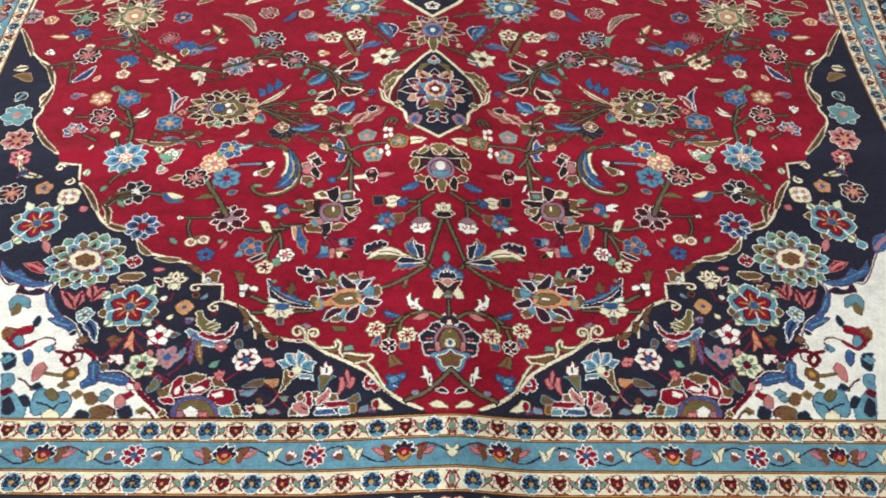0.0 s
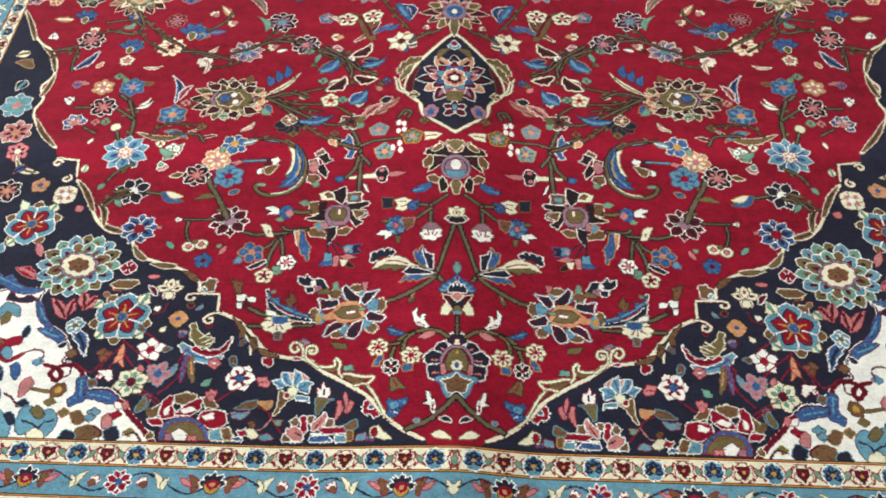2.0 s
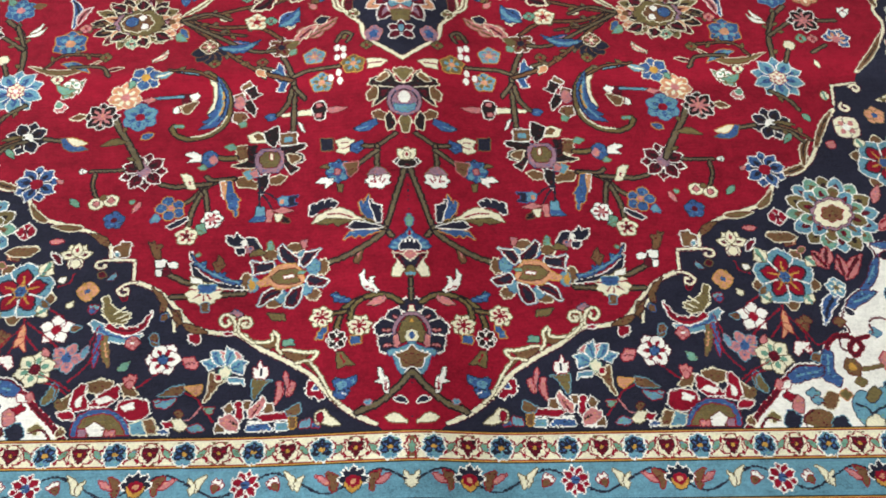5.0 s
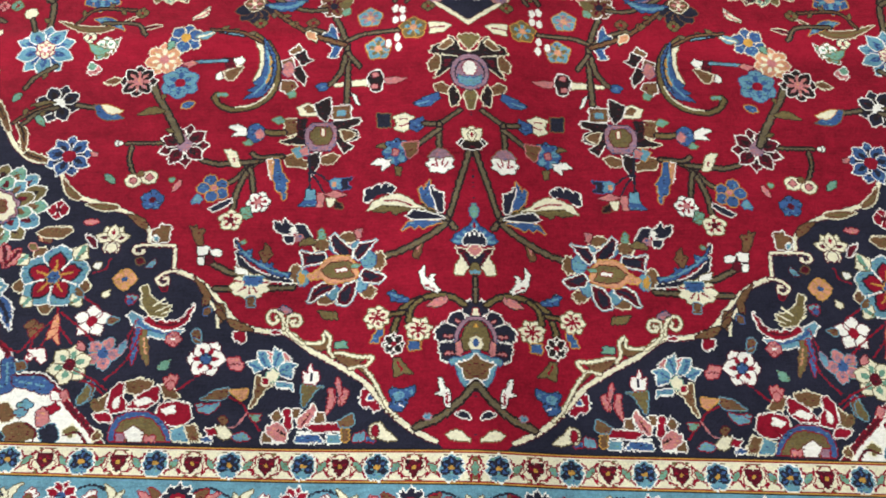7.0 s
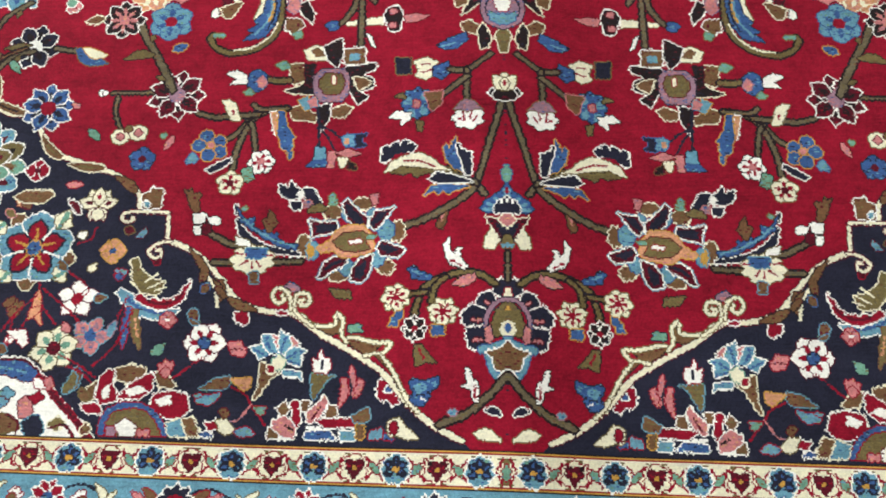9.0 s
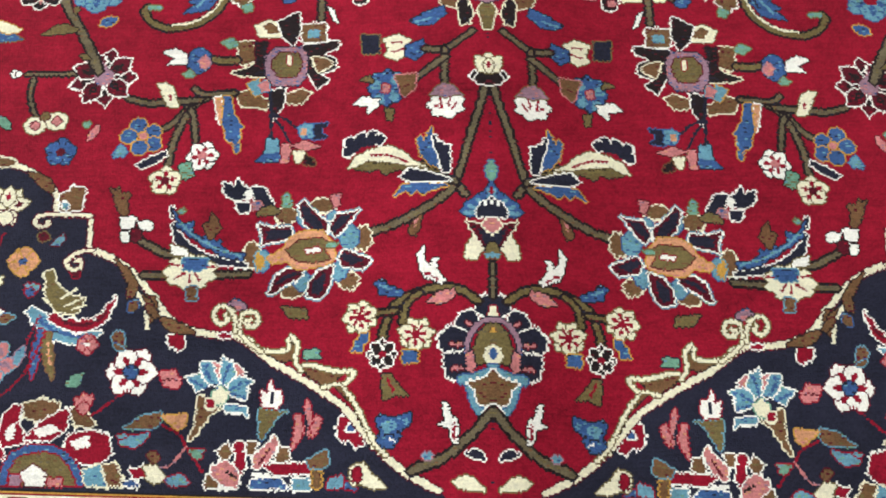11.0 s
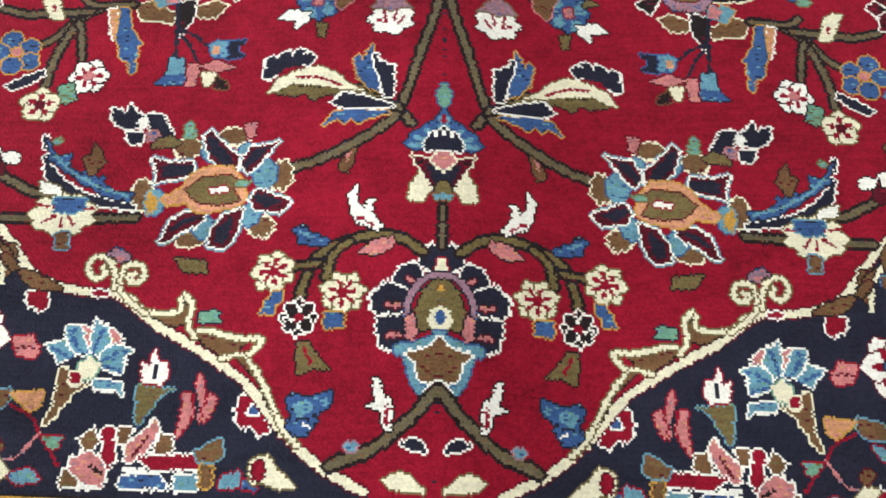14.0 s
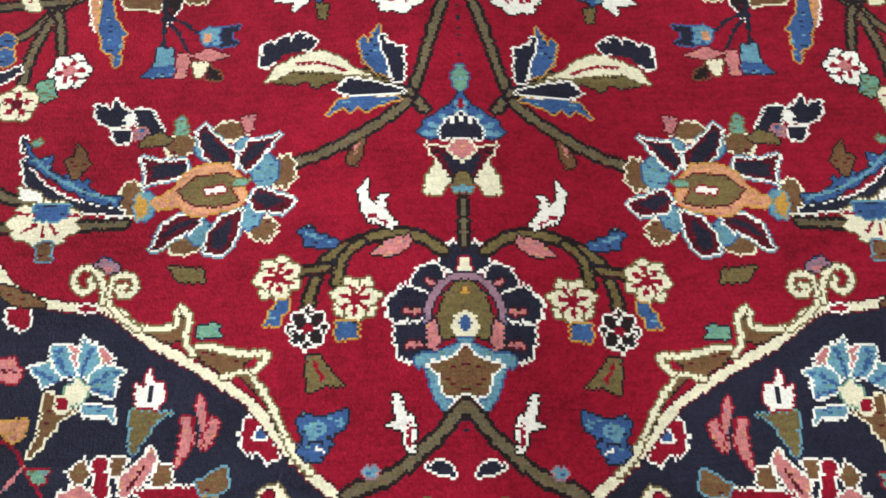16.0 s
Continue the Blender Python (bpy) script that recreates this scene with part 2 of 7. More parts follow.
def ellipse(c, rx, ry, ang, colour, edge=None, w=1, n=24):
    s = np.linspace(0, 2 * np.pi, n, endpoint=False)
    shape(turned(np.c_[rx * np.cos(s), ry * np.sin(s)], c, ang), colour, edge, w)


def both(pts):
    """A half outline, completed over the axis."""
    p = np.asarray(pts, float)
    return np.vstack((p, p[::-1] * (-1, 1)))


def lobed(c, rx, ry, ang, n, depth, colour, edge=None, w=1, turn=0.0, sharp=1.0):
    s = np.linspace(0, 2 * np.pi, n * 10, endpoint=False)
    r = 1 - depth + depth * np.abs(np.cos(n * (s - radians(turn)) / 2)) ** sharp
    shape(turned(np.c_[rx * r * np.cos(s), ry * r * np.sin(s)], c, ang), colour, edge, w)


def petal(c, ang, start, end, width, colour, edge=None, w=1, point=0.5):
    """A petal from start to end along ang; point 0: round, 1: sharp."""
    s = np.linspace(0, 1, 9)
    half = width / 2 * np.sin(np.pi * s ** (0.75 + 0.3 * point)) ** (0.6 + 0.6 * point)
    x = start + (end - start) * s
    shape(turned(np.r_[np.c_[x, half], np.c_[x, -half][::-1]], c, ang), colour, edge, w)


def flower(c, r, n=6, fill="white", edge="black", mark=None, core="red", rim=None, rot=0.0, point=0.3, fat=1.0, name="flower", label="", begin=True):
    """A round flower of n petals, each with a mark in it, round a core."""
    if begin:
        motif(name, label)
    width = 2.0 * r * math.sin(math.pi / n) * fat
    angles = [rot + 90 + 360 * k / n for k in range(n)]
    for ang in (*angles[::2], *angles[1::2]):
        petal(c, ang, 0.12 * r, r, width * 0.86, fill, edge, 1, point)
    if mark:
        for ang in angles:
            petal(c, ang, 0.2 * r, 0.72 * r, max(width * 0.26, 1.3 * KNOT), mark, None, 1, 0.6)
    if core:
        ellipse(c, 0.27 * r, 0.27 * r, 0, core, rim)


def rayed(c, r, n, fill, edge, core="mauve", rot=0.0, mark=None, spread=360.0, ang=90.0, fat=0.95, name="flower", label="", begin=True):
    """A star-like flower of pointed petals, whole or as a fan."""
    if begin:
        motif(name, label)
    step = spread / (n if spread >= 360 else max(n - 1, 1))
    angles = [ang + rot + (step * k if spread >= 360 else step * k - spread / 2) for k in range(n)]
    width = 2 * r * math.sin(radians(min(step, 60)) / 2) * fat
    for a in (*angles[::2], *angles[1::2]):
        petal(c, a, 0.15 * r, r, width * 0.86, fill, edge, 1, 0.8)
        if mark:
            petal(c, a, 0.25 * r, r * 0.72, max(width * 0.36, 1.3 * KNOT), mark, None, 1, 0.8)
    if core:
        ellipse(c, 0.3 * r, 0.3 * r, 0, core)


def leaf(p0, p1, width, fill="olive", edge="black", bend=0.0, vein=None, teeth=0, name="leaf", label="", begin=True, w=1):
    """A leaf from its stalk to its tip, bent to one side, smooth or toothed."""
    if begin:
        motif(name, label)
    p0, p1 = np.asarray(p0, float), np.asarray(p1, float)
    d = p1 - p0
    length = float(np.hypot(*d))
    ang = math.degrees(math.atan2(d[1], d[0]))
    s = np.linspace(0, 1, 25)
    mid = bend * length * np.sin(np.pi * s)
    half = width / 2 * np.sin(np.pi * s**0.8) ** 1.15
    upper = half * (1 - (0.45 * ((s * teeth) % 1) if teeth else 0))
    shape(turned(np.r_[np.c_[length * s, mid + upper], np.c_[length * s, mid - half][::-1]], p0, ang), fill, edge, w)
    if vein:
        keep = slice(3, 20)
        stroke(turned(np.c_[length * s, mid][keep], p0, ang), width * 0.28, vein, smooth=False)


def blade(pts, width, fill="olive", edge="black", vein=None, teeth=0, side=1, begin=False, w=1):
    """A leaf along a curved line, widest near its middle; teeth stand on one side."""
    if begin:
        motif("leaf")
    line = curve(pts, 9)
    d = np.gradient(line, axis=0)
    d /= np.maximum(np.hypot(d[:, 0], d[:, 1]), 1e-9)[:, None]
    across = np.c_[-d[:, 1], d[:, 0]]
    s = np.linspace(0, 1, len(line))
    half = width / 2 * np.sin(np.pi * (0.06 + 0.94 * s) ** 0.8) ** 0.8
    cut = 1 - (0.75 * ((s * teeth) % 1) if teeth else 0 * s)
    up, down = (cut, 1 + 0 * s) if side > 0 else (1 + 0 * s, cut)
    shape(np.r_[line + across * (half * up)[:, None], (line - across * (half * down)[:, None])[::-1]], fill, edge, w)
    if vein:
        stroke(line[4:-6], max(width * 0.25, 1.3 * KNOT), vein, smooth=False)


def ringed(c, r0, r1, n, width, fills, edge, marks=(), turn=0.0, squash=1.0, point=0.2, uneven=0.0):
    """A ring of petals round a palmette, each with its own outline and a mark in it."""
    for first in (0, 1):
        for k in range(first, n, 2):
            ang = turn + 360 * k / n
            far = r1 * math.hypot(math.cos(radians(ang)), squash * math.sin(radians(ang))) * (1 + uneven * (k % 2))
            petal(c, ang, r0, far, width, fills[k % len(fills)], edge, 1, point)
            if marks:
                petal(c, ang, r0 * 1.1, far * 0.84, max(width * 0.4, 1.3 * KNOT), marks[k % len(marks)], None, 1, point)


def stem(*pts, width=0.007, fill="stem", edge="black", name="stem", label="", taper=0.0, leaves=False):
    """A winding stem, with small leaves by turns on its two sides."""
    motif(name, label)
    stroke(pts, width, fill, edge, taper=taper)
    line = curve(pts, 9) if len(pts) > 2 else np.linspace(pts[0], pts[-1], 12)
    steps = np.hypot(*np.diff(line, axis=0).T)
    if not (leaves and edge and steps.sum() > 0.05):
        return
    at = np.cumsum(steps)
    for k, s in enumerate(np.arange(0.024, at[-1] - 0.012, 0.026)):
        n = int(np.searchsorted(at, s))
        p, d = line[n], (line[n + 1] - line[n]) / max(steps[n], 1e-6)
        side = (1 if k % 2 else -1) * np.array((-d[1], d[0]))
        tip = p + side * 0.012 + d * 0.013
        if k % 3 != 1:
            shape(turned([(0, 0), (0.5, 0.28), (1, 0), (0.5, -0.28)], p + side * width * 0.4, math.degrees(math.atan2(*(tip - p)[::-1])), 0.017), ("olive", "teal", "stem")[k % 3], "black")


def bud(c, ang, r, fill="ivory", edge="black", cup="olive", heart=None, name="bud", label="", begin=True):
    """A half-open bud: three petals in a cup."""
    if begin:
        motif(name, label)
    for off in (-38, 38, 0):
        petal(c, ang + off, -0.2 * r, r, 0.75 * r, fill, edge, 1, 0.8)
    for off in (-38, 38, 0):
        petal(c, ang + off, -0.1 * r, r * 0.92, 0.55 * r, fill, None, 1, 0.8)
    if heart:
        petal(c, ang, 0.0, 0.75 * r, 0.4 * r, heart, None, 1, 0.8)
    petal(c, ang + 180, -0.35 * r, 0.6 * r, 0.8 * r, cup, edge, 1, 0.3)


def scroll(c, r, turns, start, hand=1, width=0.007, fill="ivory", edge="maroon", begin=True):
    """A volute that winds inwards."""
    if begin:
        motif("scroll", "ivory scroll")
    s = np.linspace(0, 1, 26)
    ang = radians(start) + hand * s * turns * 2 * np.pi
    rad = r * (1 - 0.65 * s)
    stroke(np.c_[c[0] + rad * np.cos(ang), c[1] + rad * np.sin(ang)], width, fill, edge, smooth=False)

# ---- grounds: navy field, ivory corners, red medallion ----
everywhere = np.ones((NV, NA), bool)
ALL = (slice(0, NV), slice(0, NA))
AA, VV = np.meshgrid((np.arange(NA) + 0.5) * KNOT, EDGE_V + (np.arange(NV) + 0.5) * KNOT)
motif("field", "dark navy wool field ground")
lay(ALL, everywhere, "navy")

CORNER = curve([(1.300, 1.280), (1.110, 1.140), (0.999, 0.997), (0.963, 0.990), (0.920, 0.991), (0.885, 0.991), (0.888, 0.969), (0.872, 0.931), (0.851, 0.905), (0.827, 0.893), (0.801, 0.874), (0.783, 0.844), (0.783, 0.836), (0.788, 0.815), (0.765, 0.810), (0.742, 0.796), (0.721, 0.775), (0.715, 0.754), (0.672, 0.754), (0.644, 0.733), (0.615, 0.703), (0.588, 0.680), (0.552, 0.648)])
motif("corner_ground", "ivory wool corner ground")
shape(np.vstack((CORNER, [(FIELD_A + 0.1, 0.6)])), "white", "white", 3)
shape(np.vstack((CORNER, [(FIELD_A + 0.1, 0.6)])), "white", "maroon", 2)

# ---- the navy ground between medallion and corner ----


def big_rosette(c, r, rot):
    motif("rosette", "sky blue rosette with maroon hearts in its petals")
    for k in range(5):
        petal(c, rot + 54 + 72 * k, 0.7 * r, 1.14 * r, 0.42 * r, "brown", "ivory", 1, 0.0)
    for k in range(5):
        petal(c, rot + 90 + 72 * k, 0.1 * r, r, r * 1.02, "sky", "white", 1, 0.0)
    for k in range(5):
        petal(c, rot + 90 + 72 * k, 0.1 * r, r * 0.96, r * 0.96, "sky", None, 1, 0.0)
    for k in range(5):
        petal(c, rot + 90 + 72 * k, 0.20 * r, r * 0.74, r * 0.46, "red", "navy", 2, 0.0)
        petal(c, rot + 90 + 72 * k, 0.15 * r, r * 0.58, 0.0040, "gold", None, 1, 0.0)
        stroke([turned([(0.3 * r, 0)], c, rot + 54 + 72 * k)[0], turned([(0.74 * r, 0)], c, rot + 54 + 72 * k)[0]], 0.0035, "white", smooth=False)
    lobed(c, 0.2 * r, 0.2 * r, 0, 6, 0.2, "blue", "gold")


big_rosette((0.695, 0.926), 0.059, 0)
big_rosette((0.976, 1.176), 0.060, 180)
for p0, p1 in (((0.748, 0.966), (0.763, 0.949)), ((0.664, 0.957), (0.653, 0.989)), ((0.725, 0.887), (0.735, 0.872)), ((0.656, 0.879), (0.640, 0.892)), ((0.942, 1.215), (0.933, 1.238)), ((0.999, 1.127), (1.015, 1.113))):
    leaf(p0, p1, 0.026, "ivory", "olive", 0, "teal")
GREAT = (0.829, 1.060)
motif("palmette", "large grey-green palmette with scaled petals")
ringed(GREAT, 0.048, 0.094, 16, 0.032, ("sky", "olive", "teal"), "white", ("maroon", "black", "brown"), 0, 0.9, 0.1)
ringed(GREAT, 0.034, 0.070, 12, 0.028, ("teal", "sky", "olive"), "white", ("brown", "maroon"), 12, 0.9, 0.1)
lobed(GREAT, 0.046, 0.036, 20, 10, 0.1, "mauve", "navy")
lobed(GREAT, 0.040, 0.030, 20, 10, 0.1, "ivory", "maroon")
lobed(GREAT, 0.024, 0.018, 20, 6, 0.2, "brown", "red")
flower((0.422, 0.788), 0.0308, 6, "white", "maroon", "red", "blue", "navy", rot=30, label="white and red rosette with a blue heart", point=0.0)
motif("flower_bud", "pink bud beside the white and red rosette")
shape([(0.390, 0.789), (0.371, 0.791), (0.364, 0.781), (0.362, 0.769), (0.383, 0.773)], "pink", "red")
stroke([(0.384, 0.780), (0.367, 0.780)], 0.0026, "maroon")
motif("trumpet_flower", "sky blue trumpet flower on an ochre cone")
shape([(0.339, 0.762), (0.330, 0.759), (0.326, 0.744), (0.313, 0.748), (0.325, 0.737), (0.341, 0.710), (0.345, 0.709), (0.339, 0.730)], "brown", "ivory")
shape([(0.334, 0.802), (0.315, 0.800), (0.317, 0.782), (0.327, 0.784)], "pink", "white")
shape([(0.301, 0.801), (0.291, 0.793), (0.290, 0.783), (0.301, 0.782)], "pink", "white")
shape([(0.356, 0.783), (0.338, 0.788), (0.328, 0.775), (0.344, 0.767), (0.349, 0.775)], "sky", "white")
shape([(0.343, 0.801), (0.330, 0.803), (0.318, 0.777), (0.330, 0.775), (0.337, 0.784)], "sky", "white")
shape([(0.317, 0.808), (0.306, 0.801), (0.299, 0.788), (0.307, 0.775), (0.316, 0.777), (0.317, 0.793)], "sky", "white")
shape([(0.306, 0.777), (0.296, 0.785), (0.277, 0.782), (0.286, 0.774), (0.283, 0.758), (0.296, 0.760), (0.306, 0.766)], "sky", "white")
shape([(0.307, 0.753), (0.282, 0.750), (0.281, 0.736), (0.287, 0.744), (0.307, 0.744)], "sky", "white")
shape([(0.325, 0.767), (0.316, 0.774), (0.304, 0.766), (0.309, 0.752), (0.322, 0.754)], "ivory", "teal")
shape([(0.331, 0.757), (0.322, 0.758), (0.319, 0.748), (0.327, 0.747)], "red", "ivory")
stroke([(0.320, 0.773), (0.332, 0.786), (0.336, 0.794)], 0.0032, "blue")
stroke([(0.313, 0.775), (0.311, 0.789), (0.308, 0.798)], 0.0032, "blue")
stroke([(0.304, 0.769), (0.292, 0.777), (0.283, 0.779)], 0.0032, "blue")
stroke([(0.330, 0.771), (0.345, 0.777), (0.351, 0.781)], 0.0032, "blue")
stroke([(0.301, 0.765), (0.286, 0.761)], 0.0032, "blue")
motif("bud", "white bud on an olive cone")
shape([(0.268, 0.748), (0.235, 0.745), (0.246, 0.739), (0.260, 0.713), (0.264, 0.715)], "olive", "sky")
shape([(0.268, 0.770), (0.260, 0.766), (0.258, 0.783), (0.252, 0.770), (0.246, 0.771), (0.241, 0.760), (0.247, 0.748), (0.264, 0.751)], "white", "red")
stroke([(0.255, 0.767), (0.254, 0.754)], 0.0030, "navy")
motif("leaf", "pink fronds")
shape([(0.214, 0.760), (0.208, 0.753), (0.204, 0.731), (0.208, 0.716), (0.214, 0.720)], "pink", "red")
shape([(0.225, 0.741), (0.219, 0.743), (0.214, 0.723), (0.223, 0.704), (0.227, 0.702), (0.224, 0.720)], "pink", "red")
shape([(0.201, 0.741), (0.194, 0.739), (0.196, 0.727), (0.206, 0.713), (0.204, 0.731)], "pink", "red")
stroke([(0.215, 0.745), (0.211, 0.731), (0.211, 0.716)], 0.0028, "navy")
motif("flower", "small red and white flower with a blue heart")
shape([(0.174, 0.739), (0.166, 0.740), (0.163, 0.734), (0.159, 0.741), (0.156, 0.734), (0.148, 0.727), (0.149, 0.719), (0.143, 0.708), (0.155, 0.706), (0.159, 0.713), (0.172, 0.713), (0.175, 0.727)], "red", "white")
ellipse((0.159, 0.728), 0.0049, 0.0046, 0, "blue", "white")
motif("leaf", "grey and salmon paired leaves")
shape([(0.421, 0.722), (0.400, 0.737), (0.380, 0.741), (0.379, 0.730), (0.383, 0.723), (0.412, 0.721)], "brown", "sky")
shape([(0.378, 0.737), (0.350, 0.740), (0.351, 0.724), (0.360, 0.722)], "salmon", "gold")
motif("stem", "red twig")
stroke([(0.376, 0.727), (0.354, 0.715), (0.346, 0.703), (0.324, 0.675)], 0.0028, "red")
stroke([(0.346, 0.702), (0.361, 0.681), (0.371, 0.679)], 0.0028, "pink")
motif("leaf")
shape([(0.342, 0.700), (0.324, 0.700), (0.329, 0.688), (0.336, 0.690)], "teal", "red")
motif("leaf")
shape([(0.427, 0.714), (0.413, 0.715), (0.395, 0.704), (0.408, 0.703)], "sky", "red")
motif("leaf")
shape([(0.389, 0.693), (0.382, 0.697), (0.373, 0.688), (0.380, 0.683)], "brown", "maroon")
motif("flower", "ivory and red blossom at the border")
shape([(0.405, 0.675), (0.390, 0.680), (0.383, 0.669), (0.398, 0.665)], "red", "white")
shape([(0.390, 0.680), (0.375, 0.681), (0.361, 0.665), (0.375, 0.660), (0.384, 0.666)], "ivory", "olive")
motif("leaf")
shape([(0.366, 0.665), (0.348, 0.673), (0.335, 0.662), (0.353, 0.658)], "sky", "red")
motif("leaf")
shape([(0.412, 0.662), (0.397, 0.664), (0.392, 0.657), (0.411, 0.657)], "blue", "white")
motif("leaf")
shape([(0.450, 0.829), (0.437, 0.830), (0.434, 0.814), (0.444, 0.813)], "brown", "sky")
motif("flower", "small red flower")
shape([(0.386, 0.834), (0.367, 0.835), (0.363, 0.819), (0.369, 0.815), (0.374, 0.818), (0.383, 0.821)], "red", "white")
motif("flower", "pink and red peony in profile")
shape([(0.319, 0.672), (0.304, 0.669), (0.302, 0.658), (0.318, 0.657)], "brown", "white")
shape([(0.301, 0.670), (0.283, 0.668), (0.282, 0.658), (0.300, 0.658)], "sky", "white")
shape([(0.310, 0.699), (0.298, 0.709), (0.292, 0.696), (0.302, 0.684)], "brown", "white")
shape([(0.313, 0.681), (0.298, 0.689), (0.282, 0.676), (0.282, 0.659), (0.299, 0.661), (0.314, 0.673)], "pink", "white")
shape([(0.292, 0.709), (0.283, 0.710), (0.276, 0.685), (0.280, 0.672), (0.288, 0.685)], "red", "white")
stroke([(0.297, 0.676), (0.286, 0.670)], 0.0030, "black")
shape([(0.278, 0.710), (0.266, 0.710), (0.268, 0.696), (0.276, 0.696)], "brown", "white")
shape([(0.243, 0.705), (0.229, 0.704), (0.227, 0.689), (0.242, 0.688)], "brown", "white")
shape([(0.268, 0.682), (0.267, 0.695), (0.251, 0.711), (0.248, 0.719), (0.241, 0.712), (0.243, 0.702), (0.254, 0.685), (0.263, 0.679)], "pink", "white")
stroke([(0.261, 0.686), (0.250, 0.703)], 0.0028, "maroon")
shape([(0.258, 0.685), (0.199, 0.688), (0.200, 0.676), (0.242, 0.674)], "red", "white")
shape([(0.270, 0.676), (0.250, 0.675), (0.237, 0.670), (0.265, 0.670)], "white")
motif("leaf", "blue leaf")
shape([(0.269, 0.668), (0.236, 0.671), (0.226, 0.659), (0.268, 0.658)], "blue", "white")
motif("leaf")
shape([(0.221, 0.669), (0.203, 0.671), (0.198, 0.659), (0.219, 0.658)], "sky", "white")
motif("leaf")
shape([(0.200, 0.680), (0.189, 0.677), (0.189, 0.659), (0.199, 0.662)], "brown", "gold")
motif("leaf")
shape([(0.207, 0.691), (0.193, 0.700), (0.184, 0.703), (0.182, 0.686), (0.192, 0.681), (0.204, 0.684)], "brown", "sky")
motif("leaf")
shape([(0.182, 0.670), (0.165, 0.675), (0.162, 0.663), (0.181, 0.659)], "sky", "red")
motif("leaf")
shape([(0.161, 0.668), (0.150, 0.671), (0.149, 0.659), (0.161, 0.660)], "blue", "red")
motif("bud", "ivory bud with a red heart")
shape([(0.158, 0.685), (0.144, 0.689), (0.132, 0.677), (0.114, 0.662), (0.131, 0.661), (0.142, 0.666), (0.155, 0.665)], "ivory", "olive")
shape([(0.155, 0.682), (0.146, 0.684), (0.143, 0.669), (0.152, 0.668)], "red", "maroon")
# the half-round arch at the border
motif("arch_flower", "half-round arch flower in blue and olive with red and white petals")
shape([(0.542, 0.746), (0.522, 0.753), (0.500, 0.749), (0.496, 0.740), (0.517, 0.728), (0.533, 0.730)], "brown", "ivory")
shape([(0.487, 0.745), (0.467, 0.740), (0.454, 0.728), (0.458, 0.721), (0.476, 0.725)], "brown", "ivory")
shape([(0.578, 0.701), (0.574, 0.719), (0.561, 0.729), (0.559, 0.706), (0.573, 0.697)], "brown", "ivory")
shape([(0.581, 0.695), (0.551, 0.698), (0.550, 0.683), (0.570, 0.684)], "red", "white")
shape([(0.561, 0.706), (0.560, 0.732), (0.551, 0.747), (0.541, 0.744), (0.541, 0.724), (0.524, 0.703), (0.552, 0.697)], "red", "white")
shape([(0.554, 0.717), (0.544, 0.726), (0.542, 0.707), (0.552, 0.704)], "white", "red")
shape([(0.530, 0.706), (0.517, 0.725), (0.495, 0.740), (0.486, 0.744), (0.484, 0.720), (0.500, 0.705)], "red", "white")
shape([(0.524, 0.718), (0.500, 0.725), (0.492, 0.716), (0.513, 0.709)], "white", "red")
shape([(0.483, 0.695), (0.481, 0.713), (0.457, 0.718), (0.435, 0.714), (0.429, 0.692), (0.442, 0.679), (0.460, 0.681)], "red", "white")
shape([(0.478, 0.706), (0.458, 0.713), (0.454, 0.700), (0.470, 0.697)], "white", "red")
shape([(0.547, 0.654), (0.549, 0.673), (0.542, 0.690), (0.524, 0.700), (0.500, 0.701), (0.479, 0.693), (0.461, 0.675), (0.453, 0.656)], "blue", "red")
shape([(0.537, 0.654), (0.539, 0.673), (0.531, 0.685), (0.510, 0.692), (0.491, 0.690), (0.474, 0.676), (0.461, 0.656)], "olive", "red")
shape([(0.525, 0.668), (0.515, 0.678), (0.499, 0.670), (0.496, 0.655), (0.518, 0.654)], "white", "maroon")
shape([(0.496, 0.663), (0.479, 0.664), (0.477, 0.655), (0.494, 0.655)], "pink", "red")
shape([(0.538, 0.666), (0.525, 0.665), (0.523, 0.654), (0.536, 0.654)], "mauve", "red")
motif("leaf")
shape([(0.457, 0.674), (0.438, 0.680), (0.426, 0.657), (0.452, 0.656)], "sky", "ivory")
motif("leaf")
shape([(0.436, 0.679), (0.422, 0.682), (0.413, 0.668), (0.413, 0.657), (0.426, 0.657)], "brown", "ivory")
motif("leaf")
shape([(0.600, 0.722), (0.600, 0.745), (0.593, 0.749), (0.585, 0.734), (0.589, 0.718), (0.598, 0.712)], "brown", "sky")
# small flowers round the blue rosette
rayed((0.615, 0.849), 0.030, 5, "white", "maroon", "red", 0, None, label="white star flower with a red heart", fat=0.8)
rayed((0.586, 0.794), 0.029, 5, "pink", "sky", "blue", 20, "mauve", label="mauve star flower with a blue heart", fat=0.8)
rayed((0.634, 0.774), 0.034, 6, "ivory", "olive", "maroon", 10, "teal", label="pale green star flower", fat=0.85)
stem((0.676, 0.872), (0.664, 0.837), (0.638, 0.809), width=0.0030, fill="red", edge=None)
stem((0.674, 0.863), (0.684, 0.812), (0.708, 0.769), width=0.0030, fill="red", edge=None)
stem((0.668, 0.863), (0.635, 0.839), (0.606, 0.814), width=0.0030, fill="red", edge=None)
leaf((0.673, 0.863), (0.658, 0.804), 0.0115, "salmon", "red", 0.1)
leaf((0.592, 0.849), (0.571, 0.852), 0.0130, "brown", "sky")
leaf((0.705, 0.777), (0.694, 0.798), 0.0115, "white", "red", 0.0, "pink")
bud((0.704, 0.827), 90, 0.0187, "brown", "maroon", "brown", "olive")
motif("butterfly_flower", "cream butterfly-shaped flower")
